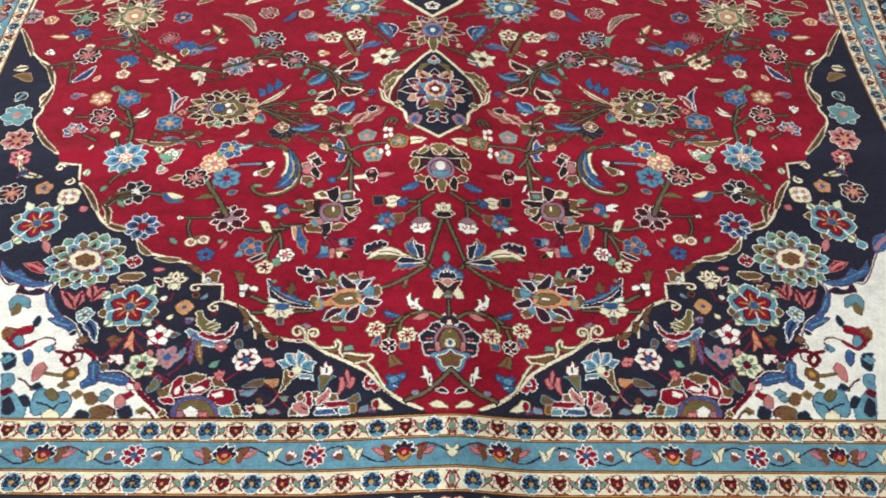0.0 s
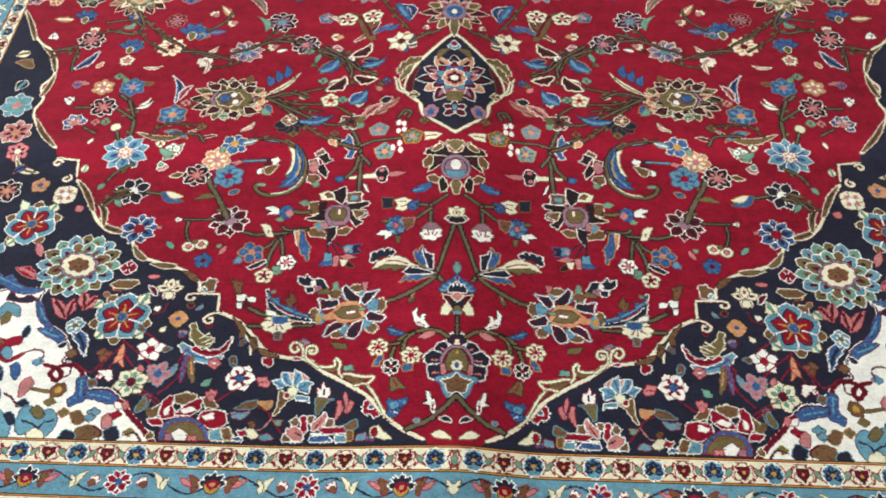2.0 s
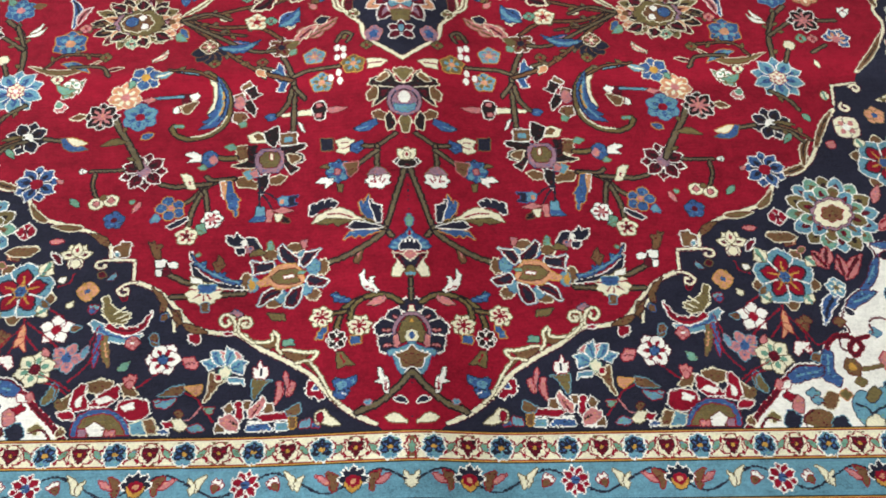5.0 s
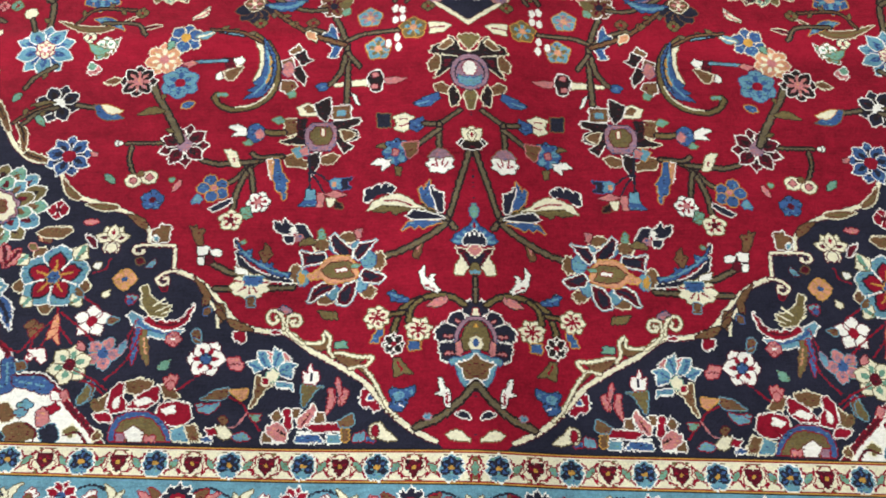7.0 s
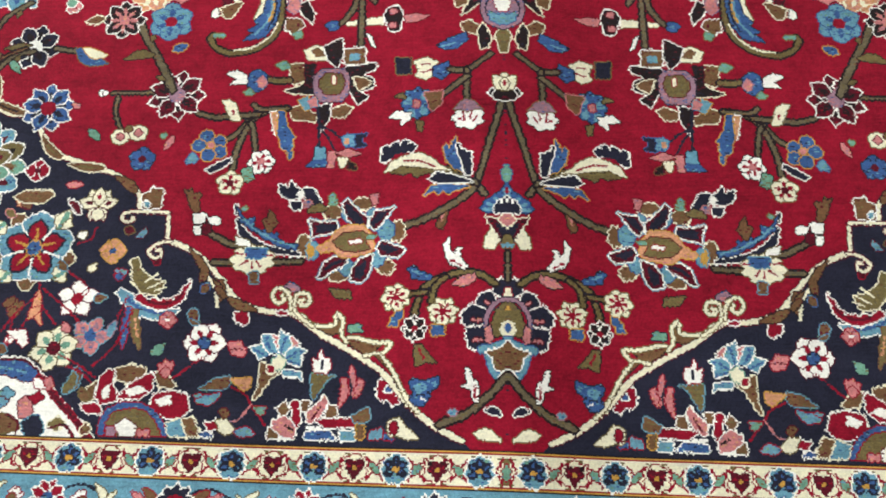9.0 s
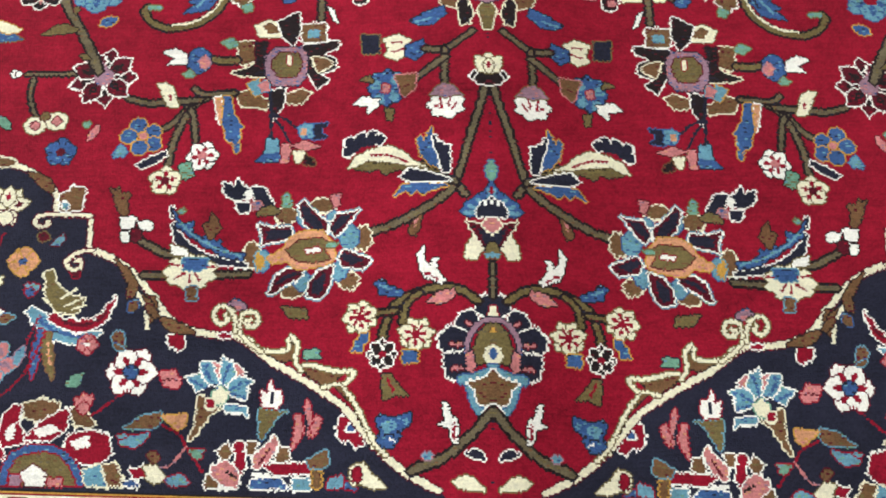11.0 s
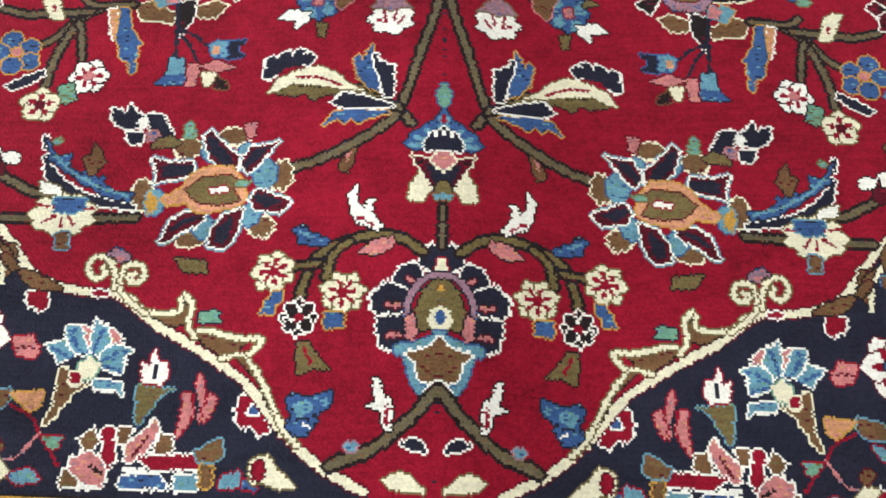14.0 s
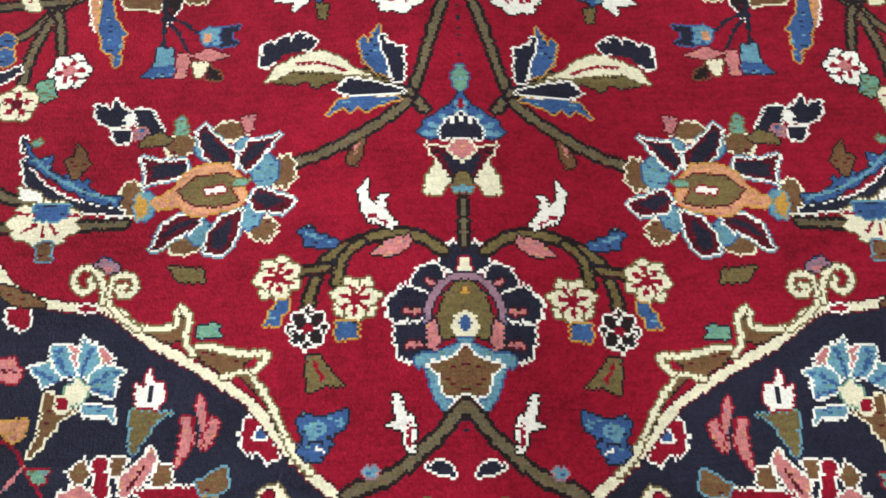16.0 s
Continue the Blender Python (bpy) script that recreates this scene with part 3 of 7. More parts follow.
for ang in (60, 120, 15, 165, 90):
    petal((0.611, 0.997), ang, 0.0, 0.0288, 0.0187, "ivory", "olive", 1, 0.5)
    petal((0.611, 0.997), ang, 0.0086, 0.0216, 0.0072, "maroon" if ang != 90 else "red", None, 1, 0.5)
for ang in (240, 300, 270):
    petal((0.610, 0.992), ang, 0.0, 0.0216, 0.0187, "ivory", "maroon", 1, 0.3)
flower((0.576, 0.924), 0.0189, 4, "salmon", "gold", None, "blue", label="salmon flower with a blue heart", point=0.0)
leaf((0.545, 0.946), (0.530, 0.962), 0.0101, "sky", "maroon", 0.1)
leaf((0.734, 1.007), (0.682, 1.014), 0.0158, "brown", "white", 0.05, "pink")
flower((0.715, 1.054), 0.0182, 4, "red", "white", None, "maroon")
leaf((0.667, 1.030), (0.637, 1.032), 0.0101, "pink", "red")
motif("crested_leaf", "blue and red crested spray")
blade([(0.557, 0.863), (0.524, 0.838), (0.485, 0.829), (0.464, 0.836)], 0.020, "sky", "white", "blue")
blade([(0.531, 0.855), (0.496, 0.844), (0.469, 0.853), (0.455, 0.881)], 0.017, "red", "white", "maroon", 5, -1)
blade([(0.538, 0.837), (0.539, 0.808), (0.537, 0.774)], 0.013, "blue", "red", None, 4)
blade([(0.529, 0.834), (0.522, 0.805), (0.512, 0.775)], 0.014, "olive", "brown", "salmon", 4, -1)
flower((0.479, 0.820), 0.012, 4, "pink", "red", None, "white", begin=False)
bud((0.560, 0.885), 100, 0.0130, "sky", "red", "blue")
leaf((0.496, 0.769), (0.477, 0.787), 0.0144, "teal", "navy", 0.1)
leaf((0.450, 0.837), (0.436, 0.820), 0.0144, "brown", "sky")
leaf((0.437, 0.863), (0.426, 0.876), 0.0144, "brown", "blue")
leaf((0.607, 0.709), (0.597, 0.745), 0.0158, "olive", "sky", 0.1)
stem((0.610, 0.749), (0.589, 0.741), (0.570, 0.726), width=0.0030, fill="red", edge=None)
bud((0.470, 0.746), 80, 0.0158, "pink", "red", "pink")
leaf((0.422, 0.705), (0.388, 0.718), 0.0144, "sky", "red", 0.1)
# outer part of the navy ground
motif("leaf", "pink carnation leaves")
for p0, p1 in (((0.812, 0.918), (0.860, 0.971)), ((0.813, 0.926), (0.812, 0.970)), ((0.786, 0.942), (0.763, 0.981)), ((0.784, 0.950), (0.796, 0.990))):
    leaf(p0, p1, 0.026, "pink", "red", 0.05, "maroon", 3, begin=False)
leaf((0.913, 1.023), (0.971, 1.049), 0.0255, "red", "pink", 0.1, "pink", 2)
leaf((0.921, 1.082), (0.945, 1.126), 0.0170, "pink", "maroon")
leaf((0.794, 0.896), (0.745, 0.828), 0.0238, "blue", "white", -0.1, "navy", 3, label="blue toothed leaf")
flower((0.788, 0.903), 0.0194, 5, "sky", "white", "ivory", "olive")
bud((0.722, 0.998), 50, 0.0176, "salmon", "maroon", "brown")
leaf((0.710, 1.003), (0.687, 1.014), 0.0170, "olive", "white")
flower((1.148, 1.577), 0.0458, 7, "sky", "ivory", "teal", "pink", point=0.5, label="pale blue fan flower")
flower((1.117, 1.475), 0.0440, 7, "pink", "ivory", "maroon", "salmon", point=0.3, label="pink and maroon flower")
leaf((1.150, 1.674), (1.170, 1.636), 0.0340, "navy", "ivory", 0, "sky")
leaf((1.148, 1.724), (1.210, 1.749), 0.0340, "olive", "salmon", 0.2, "brown", 3)
leaf((1.173, 1.788), (1.217, 1.775), 0.0340, "ivory", "maroon", 0.1, "olive", 2)
flower((1.085, 1.403), 0.0299, 6, "pink", "red", "maroon", "ivory")
leaf((1.007, 1.336), (1.088, 1.399), 0.0221, "ivory", "olive", -0.2, "olive", 4)
leaf((1.048, 1.357), (1.076, 1.333), 0.0221, "blue", "red", 0.15, "navy")
flower((0.994, 1.296), 0.0229, 5, "salmon", "olive", None, "blue", point=0.0)
flower((1.072, 1.277), 0.0370, 7, "black", "white", "pink", "salmon", point=0.1)
flower((0.923, 1.266), 0.0317, 4, "ivory", "maroon", "pink", "white", rot=45, label="cream butterfly-shaped flower")
leaf((1.001, 1.219), (1.022, 1.247), 0.0204, "ivory", "teal")
leaf((0.869, 1.215), (0.884, 1.233), 0.0187, "pink", "red")
leaf((1.029, 1.091), (1.023, 1.118), 0.0255, "sky", "white")

# ---- ivory corner ----
motif("corner_leaf", "blue leaf with a maroon edge")
shape(rounded([(1.023, 1.059), (0.987, 1.026), (0.970, 1.031), (0.944, 1.007), (0.916, 0.997), (0.885, 0.993), (0.905, 0.982), (0.942, 0.983), (0.979, 1.002), (1.010, 1.020)]), "blue", "maroon")
stroke([(1.000, 1.026), (0.970, 1.012), (0.934, 0.997)], 0.0035, "sky")
motif("corner_leaf", "blue leaf with a maroon edge")
shape(rounded([(0.894, 0.971), (0.869, 0.948), (0.856, 0.924), (0.832, 0.896), (0.856, 0.904), (0.878, 0.931)]), "blue", "maroon")
stroke([(0.877, 0.946), (0.853, 0.913)], 0.0035, "sky")
motif("corner_leaf", "blue leaf with a maroon edge")
shape(rounded([(0.866, 0.894), (0.833, 0.896), (0.803, 0.877), (0.792, 0.850), (0.815, 0.864), (0.843, 0.878)]), "blue", "maroon")
stroke([(0.852, 0.888), (0.815, 0.874)], 0.0035, "sky")
motif("flower", "sky blue blossom on the ivory corner")
shape(rounded([(0.965, 0.942), (0.952, 0.958), (0.922, 0.946), (0.914, 0.922), (0.931, 0.927), (0.934, 0.907), (0.953, 0.915)]), "sky", "maroon")
lobed((0.941, 0.918), 0.0107, 0.0163, 0, 5, 0.20, "olive", "brown")
motif("leaf")
ellipse((0.885, 0.885), 0.0076, 0.0145, 0, "navy", "sky")
motif("leaf")
shape(rounded([(0.957, 0.965), (0.955, 0.985), (0.931, 0.969), (0.909, 0.977), (0.894, 0.965), (0.915, 0.958)]), "navy", "red")
motif("corner_spray", "red and brown spray on the ivory corner")
shape(rounded([(0.950, 0.872), (0.925, 0.865), (0.892, 0.874), (0.886, 0.857), (0.908, 0.849), (0.912, 0.828), (0.930, 0.842)]), "red", "maroon")
shape(rounded([(0.952, 0.858), (0.941, 0.868), (0.930, 0.846), (0.939, 0.838)]), "brown", "gold")
motif("corner_leaf", "blue leaf with a maroon edge")
shape(rounded([(0.743, 0.778), (0.734, 0.790), (0.721, 0.775), (0.712, 0.734), (0.727, 0.724), (0.738, 0.718), (0.745, 0.733), (0.735, 0.746)]), "blue", "maroon")
stroke([(0.732, 0.775), (0.724, 0.742)], 0.0035, "sky")
motif("corner_leaf", "blue leaf with a maroon edge")
shape(rounded([(0.718, 0.753), (0.672, 0.753), (0.644, 0.733), (0.659, 0.725), (0.688, 0.732), (0.712, 0.738)]), "blue", "maroon")
stroke([(0.705, 0.745), (0.665, 0.738)], 0.0035, "sky")
motif("corner_edge", "maroon edge of the ivory corner")
stroke([(0.645, 0.733), (0.615, 0.703), (0.588, 0.680), (0.560, 0.650)], 0.0070, "maroon", "red")
stroke([(0.818, 0.808), (0.795, 0.802), (0.801, 0.788), (0.782, 0.773), (0.777, 0.788), (0.790, 0.803), (0.765, 0.810), (0.746, 0.802), (0.734, 0.788)], 0.0060, "maroon", "red")
motif("leaf", "blue bud")
shape(rounded([(0.887, 0.804), (0.876, 0.812), (0.862, 0.792), (0.865, 0.773), (0.876, 0.781)]), "blue", "navy")
motif("corner_spray", "red spray on the ivory corner")
stroke([(0.933, 0.839), (0.902, 0.815), (0.886, 0.822), (0.873, 0.832)], 0.0060, "red", "maroon")
stroke([(0.938, 0.864), (0.924, 0.844), (0.922, 0.825)], 0.0050, "red", "maroon")
motif("bud")
shape(rounded([(0.850, 0.768), (0.839, 0.779), (0.825, 0.765), (0.829, 0.751), (0.840, 0.734), (0.848, 0.748)]), "pink", "red")
motif("stem")
stroke([(0.825, 0.754), (0.802, 0.750), (0.776, 0.746)], 0.0050, "olive", "brown")
motif("flower", "rust rosette")
lobed((0.771, 0.752), 0.0158, 0.0163, 0, 6, 0.20, "brown", "maroon")
ellipse((0.771, 0.752), 0.0071, 0.0072, 0, "gold", "brown")
motif("leaf")
shape(rounded([(0.930, 0.805), (0.905, 0.801), (0.894, 0.781), (0.895, 0.766), (0.912, 0.764)]), "navy", "sky")
motif("flower", "sky blue fan flower at the border")
shape(rounded([(0.912, 0.753), (0.889, 0.751), (0.879, 0.731), (0.883, 0.718), (0.858, 0.697), (0.836, 0.672), (0.835, 0.647), (0.871, 0.646)]), "sky", "blue")
shape(rounded([(0.888, 0.690), (0.875, 0.697), (0.855, 0.672), (0.859, 0.657), (0.876, 0.660)]), "navy", "sky")
motif("flower", "sky blue lily at the border")
shape(rounded([(0.828, 0.677), (0.827, 0.710), (0.808, 0.714), (0.794, 0.696), (0.773, 0.711), (0.751, 0.691), (0.756, 0.659), (0.768, 0.650), (0.792, 0.659), (0.813, 0.656)]), "sky", "navy")
shape(rounded([(0.810, 0.706), (0.798, 0.717), (0.779, 0.700), (0.787, 0.689)]), "olive", "navy")
shape(rounded([(0.798, 0.659), (0.785, 0.670), (0.767, 0.659), (0.766, 0.647), (0.791, 0.647)]), "ivory", "olive")
stroke([(0.817, 0.685), (0.796, 0.679), (0.779, 0.668)], 0.0040, "navy")
stroke([(0.757, 0.688), (0.776, 0.680), (0.780, 0.668)], 0.0040, "navy")
shape(rounded([(0.859, 0.697), (0.845, 0.702), (0.827, 0.681), (0.840, 0.675)]), "navy", "sky")
motif("bud")
shape(rounded([(0.667, 0.698), (0.653, 0.704), (0.643, 0.679), (0.659, 0.675)]), "pink", "maroon")
motif("leaf")
shape(rounded([(0.655, 0.668), (0.636, 0.679), (0.622, 0.655), (0.643, 0.648)]), "navy", "sky")
motif("leaf")
shape(rounded([(0.708, 0.672), (0.683, 0.679), (0.656, 0.661), (0.680, 0.651), (0.702, 0.650)]), "brown", "olive")
motif("leaf")
shape(rounded([(0.735, 0.648), (0.730, 0.668), (0.708, 0.661), (0.706, 0.647)]), "navy", "sky")
motif("leaf")
shape(rounded([(0.733, 0.703), (0.714, 0.710), (0.698, 0.688), (0.715, 0.679)]), "brown", "ivory")
motif("leaf")
shape(rounded([(0.920, 0.834), (0.913, 0.850), (0.896, 0.836), (0.900, 0.819)]), "sky", "navy")
motif("corner_leaf")
lobed((0.914, 0.788), 0.0134, 0.0107, 0, 4, 0.35, "sky", "navy")
motif("corner_leaf")
lobed((0.773, 0.836), 0.0119, 0.0097, 0, 4, 0.35, "brown", "maroon")
motif("corner_leaf")
lobed((0.834, 0.815), 0.0110, 0.0089, 0, 4, 0.35, "sky", "blue")
motif("corner_leaf")
lobed((0.830, 0.722), 0.0121, 0.0096, 0, 4, 0.35, "navy", "sky")
motif("corner_leaf")
lobed((0.778, 0.726), 0.0113, 0.0089, 0, 4, 0.35, "olive", "brown")
motif("corner_leaf")
lobed((0.934, 0.857), 0.0129, 0.0106, 0, 4, 0.35, "brown", "red")
motif("corner_leaf")
lobed((0.686, 0.707), 0.0120, 0.0094, 0, 4, 0.35, "sky", "navy")
motif("corner_leaf")
lobed((0.642, 0.703), 0.0104, 0.0081, 0, 4, 0.35, "red", "maroon")
motif("corner_leaf")
lobed((0.606, 0.667), 0.0118, 0.0091, 0, 4, 0.35, "olive", "ivory")
motif("corner_leaf")
lobed((0.744, 0.704), 0.0120, 0.0094, 0, 4, 0.35, "olive", "salmon")
motif("corner_leaf")
lobed((0.690, 0.695), 0.0103, 0.0081, 0, 4, 0.35, "sky", "maroon")
motif("corner_leaf")
lobed((0.887, 0.709), 0.0113, 0.0088, 0, 4, 0.35, "maroon", "red")
motif("stem")
stroke([(0.869, 0.836), (0.849, 0.843), (0.829, 0.835), (0.829, 0.815)], 0.0040, "maroon")
motif("stem")
stroke([(0.778, 0.815), (0.763, 0.802), (0.763, 0.785), (0.778, 0.781)], 0.0040, "maroon")
motif("stem")
stroke([(0.875, 0.742), (0.855, 0.732), (0.838, 0.713)], 0.0040, "maroon")
motif("stem")
stroke([(0.615, 0.661), (0.595, 0.666), (0.581, 0.652)], 0.0040, "maroon")
motif("stem")
stroke([(0.678, 0.679), (0.659, 0.667), (0.659, 0.652)], 0.0040, "maroon")
# what continues past it
flower((1.12, 0.95), 0.05, 8, "sky", "maroon", "blue", "salmon", label="sky blue rosette", point=0.1)
flower((1.14, 0.78), 0.042, 7, "pink", "maroon", "red", "olive")
leaf((1.05, 1.08), (1.14, 1.14), 0.04, "blue", "maroon", 0.1, "mauve")

# red twigs, leaves and sprigs that fill the navy ground
motif("stem")
stroke([(0.748, 0.805), (0.719, 0.794), (0.701, 0.824), (0.673, 0.853)], 0.0026, "red")
motif("stem")
stroke([(0.627, 0.766), (0.594, 0.751), (0.567, 0.734)], 0.0026, "red")
motif("stem")
stroke([(0.558, 0.804), (0.550, 0.827), (0.542, 0.855)], 0.0026, "red")
motif("stem")
stroke([(0.460, 0.735), (0.442, 0.750), (0.424, 0.766)], 0.0026, "red")
motif("stem")
stroke([(0.701, 0.824), (0.703, 0.796), (0.700, 0.765)], 0.0026, "red")
motif("bud", "white bud with a red heart")
shape([(0.709, 0.797), (0.680, 0.801), (0.673, 0.779), (0.680, 0.774), (0.692, 0.787)], "white", "red")
motif("leaf")
shape([(0.643, 0.725), (0.629, 0.733), (0.621, 0.719), (0.630, 0.713)], "pink", "red")
motif("leaf")
shape([(0.720, 0.775), (0.706, 0.779), (0.700, 0.765), (0.715, 0.762)], "brown", "sky")
motif("stem")
stroke([(0.633, 0.934), (0.612, 0.942), (0.607, 0.962)], 0.0026, "red")
motif("stem")
stroke([(0.797, 1.168), (0.780, 1.156), (0.749, 1.174)], 0.0026, "red")
motif("leaf", "brown leaf with a pale edge")
shape([(0.742, 1.009), (0.730, 1.019), (0.688, 1.020), (0.681, 1.014), (0.698, 0.999), (0.731, 1.001)], "brown", "ivory")
motif("leaf", "olive feather-fringed crest")
shape([(0.547, 0.910), (0.536, 0.915), (0.530, 0.896), (0.512, 0.882), (0.492, 0.877), (0.499, 0.858), (0.524, 0.860), (0.538, 0.877)], "olive", "ivory")
stroke([(0.520, 0.877), (0.505, 0.889)], 0.0030, "ivory")
stroke([(0.514, 0.868), (0.497, 0.877)], 0.0030, "ivory")
stroke([(0.505, 0.863), (0.490, 0.870)], 0.0030, "ivory")
for p0, p1, col, rim in (
    ((0.653, 0.908), (0.637, 0.891), "brown", "sky"), ((0.607, 0.892), (0.598, 0.905), "ivory", "olive"), ((0.634, 0.945), (0.619, 0.954), "white", "olive"), ((0.627, 0.813), (0.615, 0.797), "pink", "maroon"),
    ((0.553, 0.816), (0.557, 0.791), "sky", "mauve"), 
    ((0.651, 0.730), (0.632, 0.716), "white", "red"), ((0.585, 0.717), (0.566, 0.703), "brown", "olive"), 
    ((0.505, 0.904), (0.518, 0.917), "maroon", "red"), ((0.564, 0.961), (0.547, 0.956), "maroon", "olive"), ((0.751, 0.988), (0.731, 0.977), "olive", "pink"), ((0.658, 0.958), (0.648, 0.976), "ivory", "olive"),
    ((0.569, 0.653), (0.565, 0.672), "brown", "ivory"),
    ((0.636, 0.981), (0.660, 1.006), "maroon", "white"), ((0.666, 0.835), (0.681, 0.814), "salmon", "red"), ((0.721, 0.836), (0.706, 0.850), "brown", "maroon"), ((0.808, 0.850), (0.788, 0.865), "navy", "white")):
    leaf(p0, p1, 0.012, col, rim, 0.1)
for line in (((0.637, 0.891), (0.603, 0.866), (0.608, 0.848)), ((0.531, 0.834), (0.547, 0.783), (0.574, 0.750))):
    stem(*line, width=0.0026, fill="red", edge=None)
LOWER = [(0.000, 0.640), (0.040, 0.645), (0.058, 0.661), (0.080, 0.671), (0.103, 0.684), (0.119, 0.697), (0.134, 0.711), (0.148, 0.726), (0.161, 0.742), (0.179, 0.758), (0.200, 0.771), (0.220, 0.783), (0.238, 0.793), (0.257, 0.803), (0.272, 0.813), (0.287, 0.824), (0.303, 0.834), (0.323, 0.835), (0.343, 0.837), (0.363, 0.842), (0.382, 0.851), (0.398, 0.866), (0.390, 0.855), (0.407, 0.879), (0.427, 0.900), (0.448, 0.919), (0.472, 0.933), (0.495, 0.941)]
HOOK = [(0.497, 0.943), (0.502, 0.987), (0.539, 0.988)]
MIDDLE = [(0.546, 0.990), (0.550, 1.014), (0.567, 1.033), (0.588, 1.047), (0.611, 1.056), (0.636, 1.063), (0.661, 1.073), (0.682, 1.079), (0.701, 1.092), (0.719, 1.114), (0.729, 1.137), (0.733, 1.149), (0.760, 1.152), (0.788, 1.157), (0.827, 1.192), (0.851, 1.236), (0.878, 1.274), (0.906, 1.312)]
HOOK2 = [(0.912, 1.325), (0.922, 1.377), (0.976, 1.384)]
UPPER = [(0.989, 1.415), (1.032, 1.459), (1.077, 1.517), (1.092, 1.559), (1.082, 1.601), (1.101, 1.648), (1.082, 1.686), (1.082, 1.736), (1.114, 1.796), (1.154, 1.829), (1.194, 1.878), (1.224, 1.940), (1.261, 1.998), (1.245, 2.06), (1.24, 2.3)]
OUTLINE = np.vstack((curve(LOWER), HOOK, curve(MIDDLE), HOOK2, curve(UPPER)))
motif("medallion", "crimson wool medallion ground")
shape(np.vstack((OUTLINE, [(0.0, 2.4)])), "red")

# the ivory band that edges the medallion, with its brown leaves, hooks and scrolls
motif("medallion_edge", "ivory outline band")
for line in (LOWER[2:], MIDDLE, UPPER):
    stroke(line, 0.0075, "ivory", "maroon")
for line in (HOOK, HOOK2):
    stroke(line, 0.0055, "ivory", "maroon", smooth=False)
for c, r, start, hand in (((0.972, 1.368), 0.0125, 160, -1), ((0.935, 1.318), 0.0125, 120, 1)):
    scroll(c, r, 0.95, start, hand, 0.006, begin=False)
for line in (
             ((0.749, 1.152), (0.793, 1.167), (0.822, 1.195)), ((0.804, 1.173), (0.814, 1.215), (0.836, 1.240)), ((0.841, 1.217), (0.873, 1.274), (0.904, 1.312)),
             ((0.994, 1.420), (1.043, 1.472), (1.081, 1.531)), ((1.091, 1.610), (1.080, 1.654), (1.076, 1.698)), ((1.079, 1.708), (1.109, 1.780), (1.149, 1.818)), ((1.178, 1.845), (1.212, 1.917), (1.250, 1.986))):
    motif("scroll_leaf", "brown leaf with an ivory edge")
    blade(line, 0.0135, "brown", "ivory", "black")
motif("scroll_leaf", "brown leaf with an ivory edge")
shape([(0.138, 0.716), (0.147, 0.732), (0.158, 0.751), (0.170, 0.764), (0.181, 0.774), (0.175, 0.777), (0.163, 0.766), (0.150, 0.745), (0.137, 0.722)], "brown", "black")
stroke([(0.119, 0.697), (0.135, 0.716), (0.146, 0.736), (0.158, 0.757), (0.169, 0.771), (0.171, 0.777)], 0.0046, "ivory", "olive")
motif("scroll_leaf", "brown leaf with an ivory edge")
shape([(0.222, 0.798), (0.202, 0.797), (0.176, 0.789), (0.181, 0.780), (0.196, 0.776), (0.208, 0.784), (0.219, 0.792)], "brown", "black")
stroke([(0.171, 0.777), (0.160, 0.792), (0.182, 0.793), (0.206, 0.799), (0.221, 0.800)], 0.0046, "ivory", "olive")
stroke([(0.177, 0.778), (0.196, 0.774)], 0.0040, "ivory", "olive")
motif("scroll_leaf", "brown leaf with an ivory edge")
shape([(0.240, 0.831), (0.233, 0.820), (0.234, 0.805), (0.249, 0.805), (0.266, 0.814), (0.245, 0.815)], "brown", "black")
stroke([(0.224, 0.795), (0.232, 0.808), (0.229, 0.823), (0.238, 0.835)], 0.0046, "ivory", "olive")
stroke([(0.241, 0.831), (0.241, 0.819), (0.256, 0.816), (0.273, 0.819), (0.289, 0.831)], 0.0042, "ivory", "olive")
motif("leaf")
shape([(0.223, 0.818), (0.204, 0.820), (0.202, 0.808), (0.221, 0.807)], "teal", "navy")
motif("scroll", "ivory double scroll")
stroke([(0.273, 0.816), (0.289, 0.827), (0.300, 0.839), (0.302, 0.854), (0.295, 0.865), (0.282, 0.862), (0.281, 0.849), (0.291, 0.846), (0.295, 0.852), (0.289, 0.855)], 0.0046, "ivory", "olive")
stroke([(0.306, 0.840), (0.309, 0.858), (0.319, 0.871), (0.331, 0.869), (0.333, 0.857), (0.324, 0.849), (0.316, 0.854), (0.320, 0.861)], 0.0046, "ivory", "olive")
shape([(0.318, 0.874), (0.311, 0.882), (0.298, 0.877), (0.295, 0.870), (0.302, 0.867), (0.309, 0.871)], "mauve", "navy")
shape([(0.309, 0.872), (0.302, 0.873), (0.303, 0.866), (0.308, 0.866)], "pink")
shape([(0.327, 0.835), (0.319, 0.838), (0.309, 0.835), (0.318, 0.830)], "red", "white")
motif("scroll_leaf", "brown leaf with an ivory edge")
blade([(0.396, 0.854), (0.375, 0.843), (0.351, 0.838)], 0.0130, "brown", "black")
motif("scroll_leaf", "brown leaf with an ivory edge")
shape([(0.425, 0.885), (0.408, 0.881), (0.401, 0.863), (0.407, 0.851), (0.412, 0.845), (0.414, 0.863)], "brown", "black")
stroke([(0.429, 0.885), (0.417, 0.867), (0.411, 0.842)], 0.0044, "ivory")
motif("scroll_leaf", "brown leaf with an ivory edge")
shape([(0.464, 0.930), (0.447, 0.919), (0.430, 0.898), (0.432, 0.881), (0.442, 0.878), (0.442, 0.897), (0.455, 0.916)], "brown", "black")
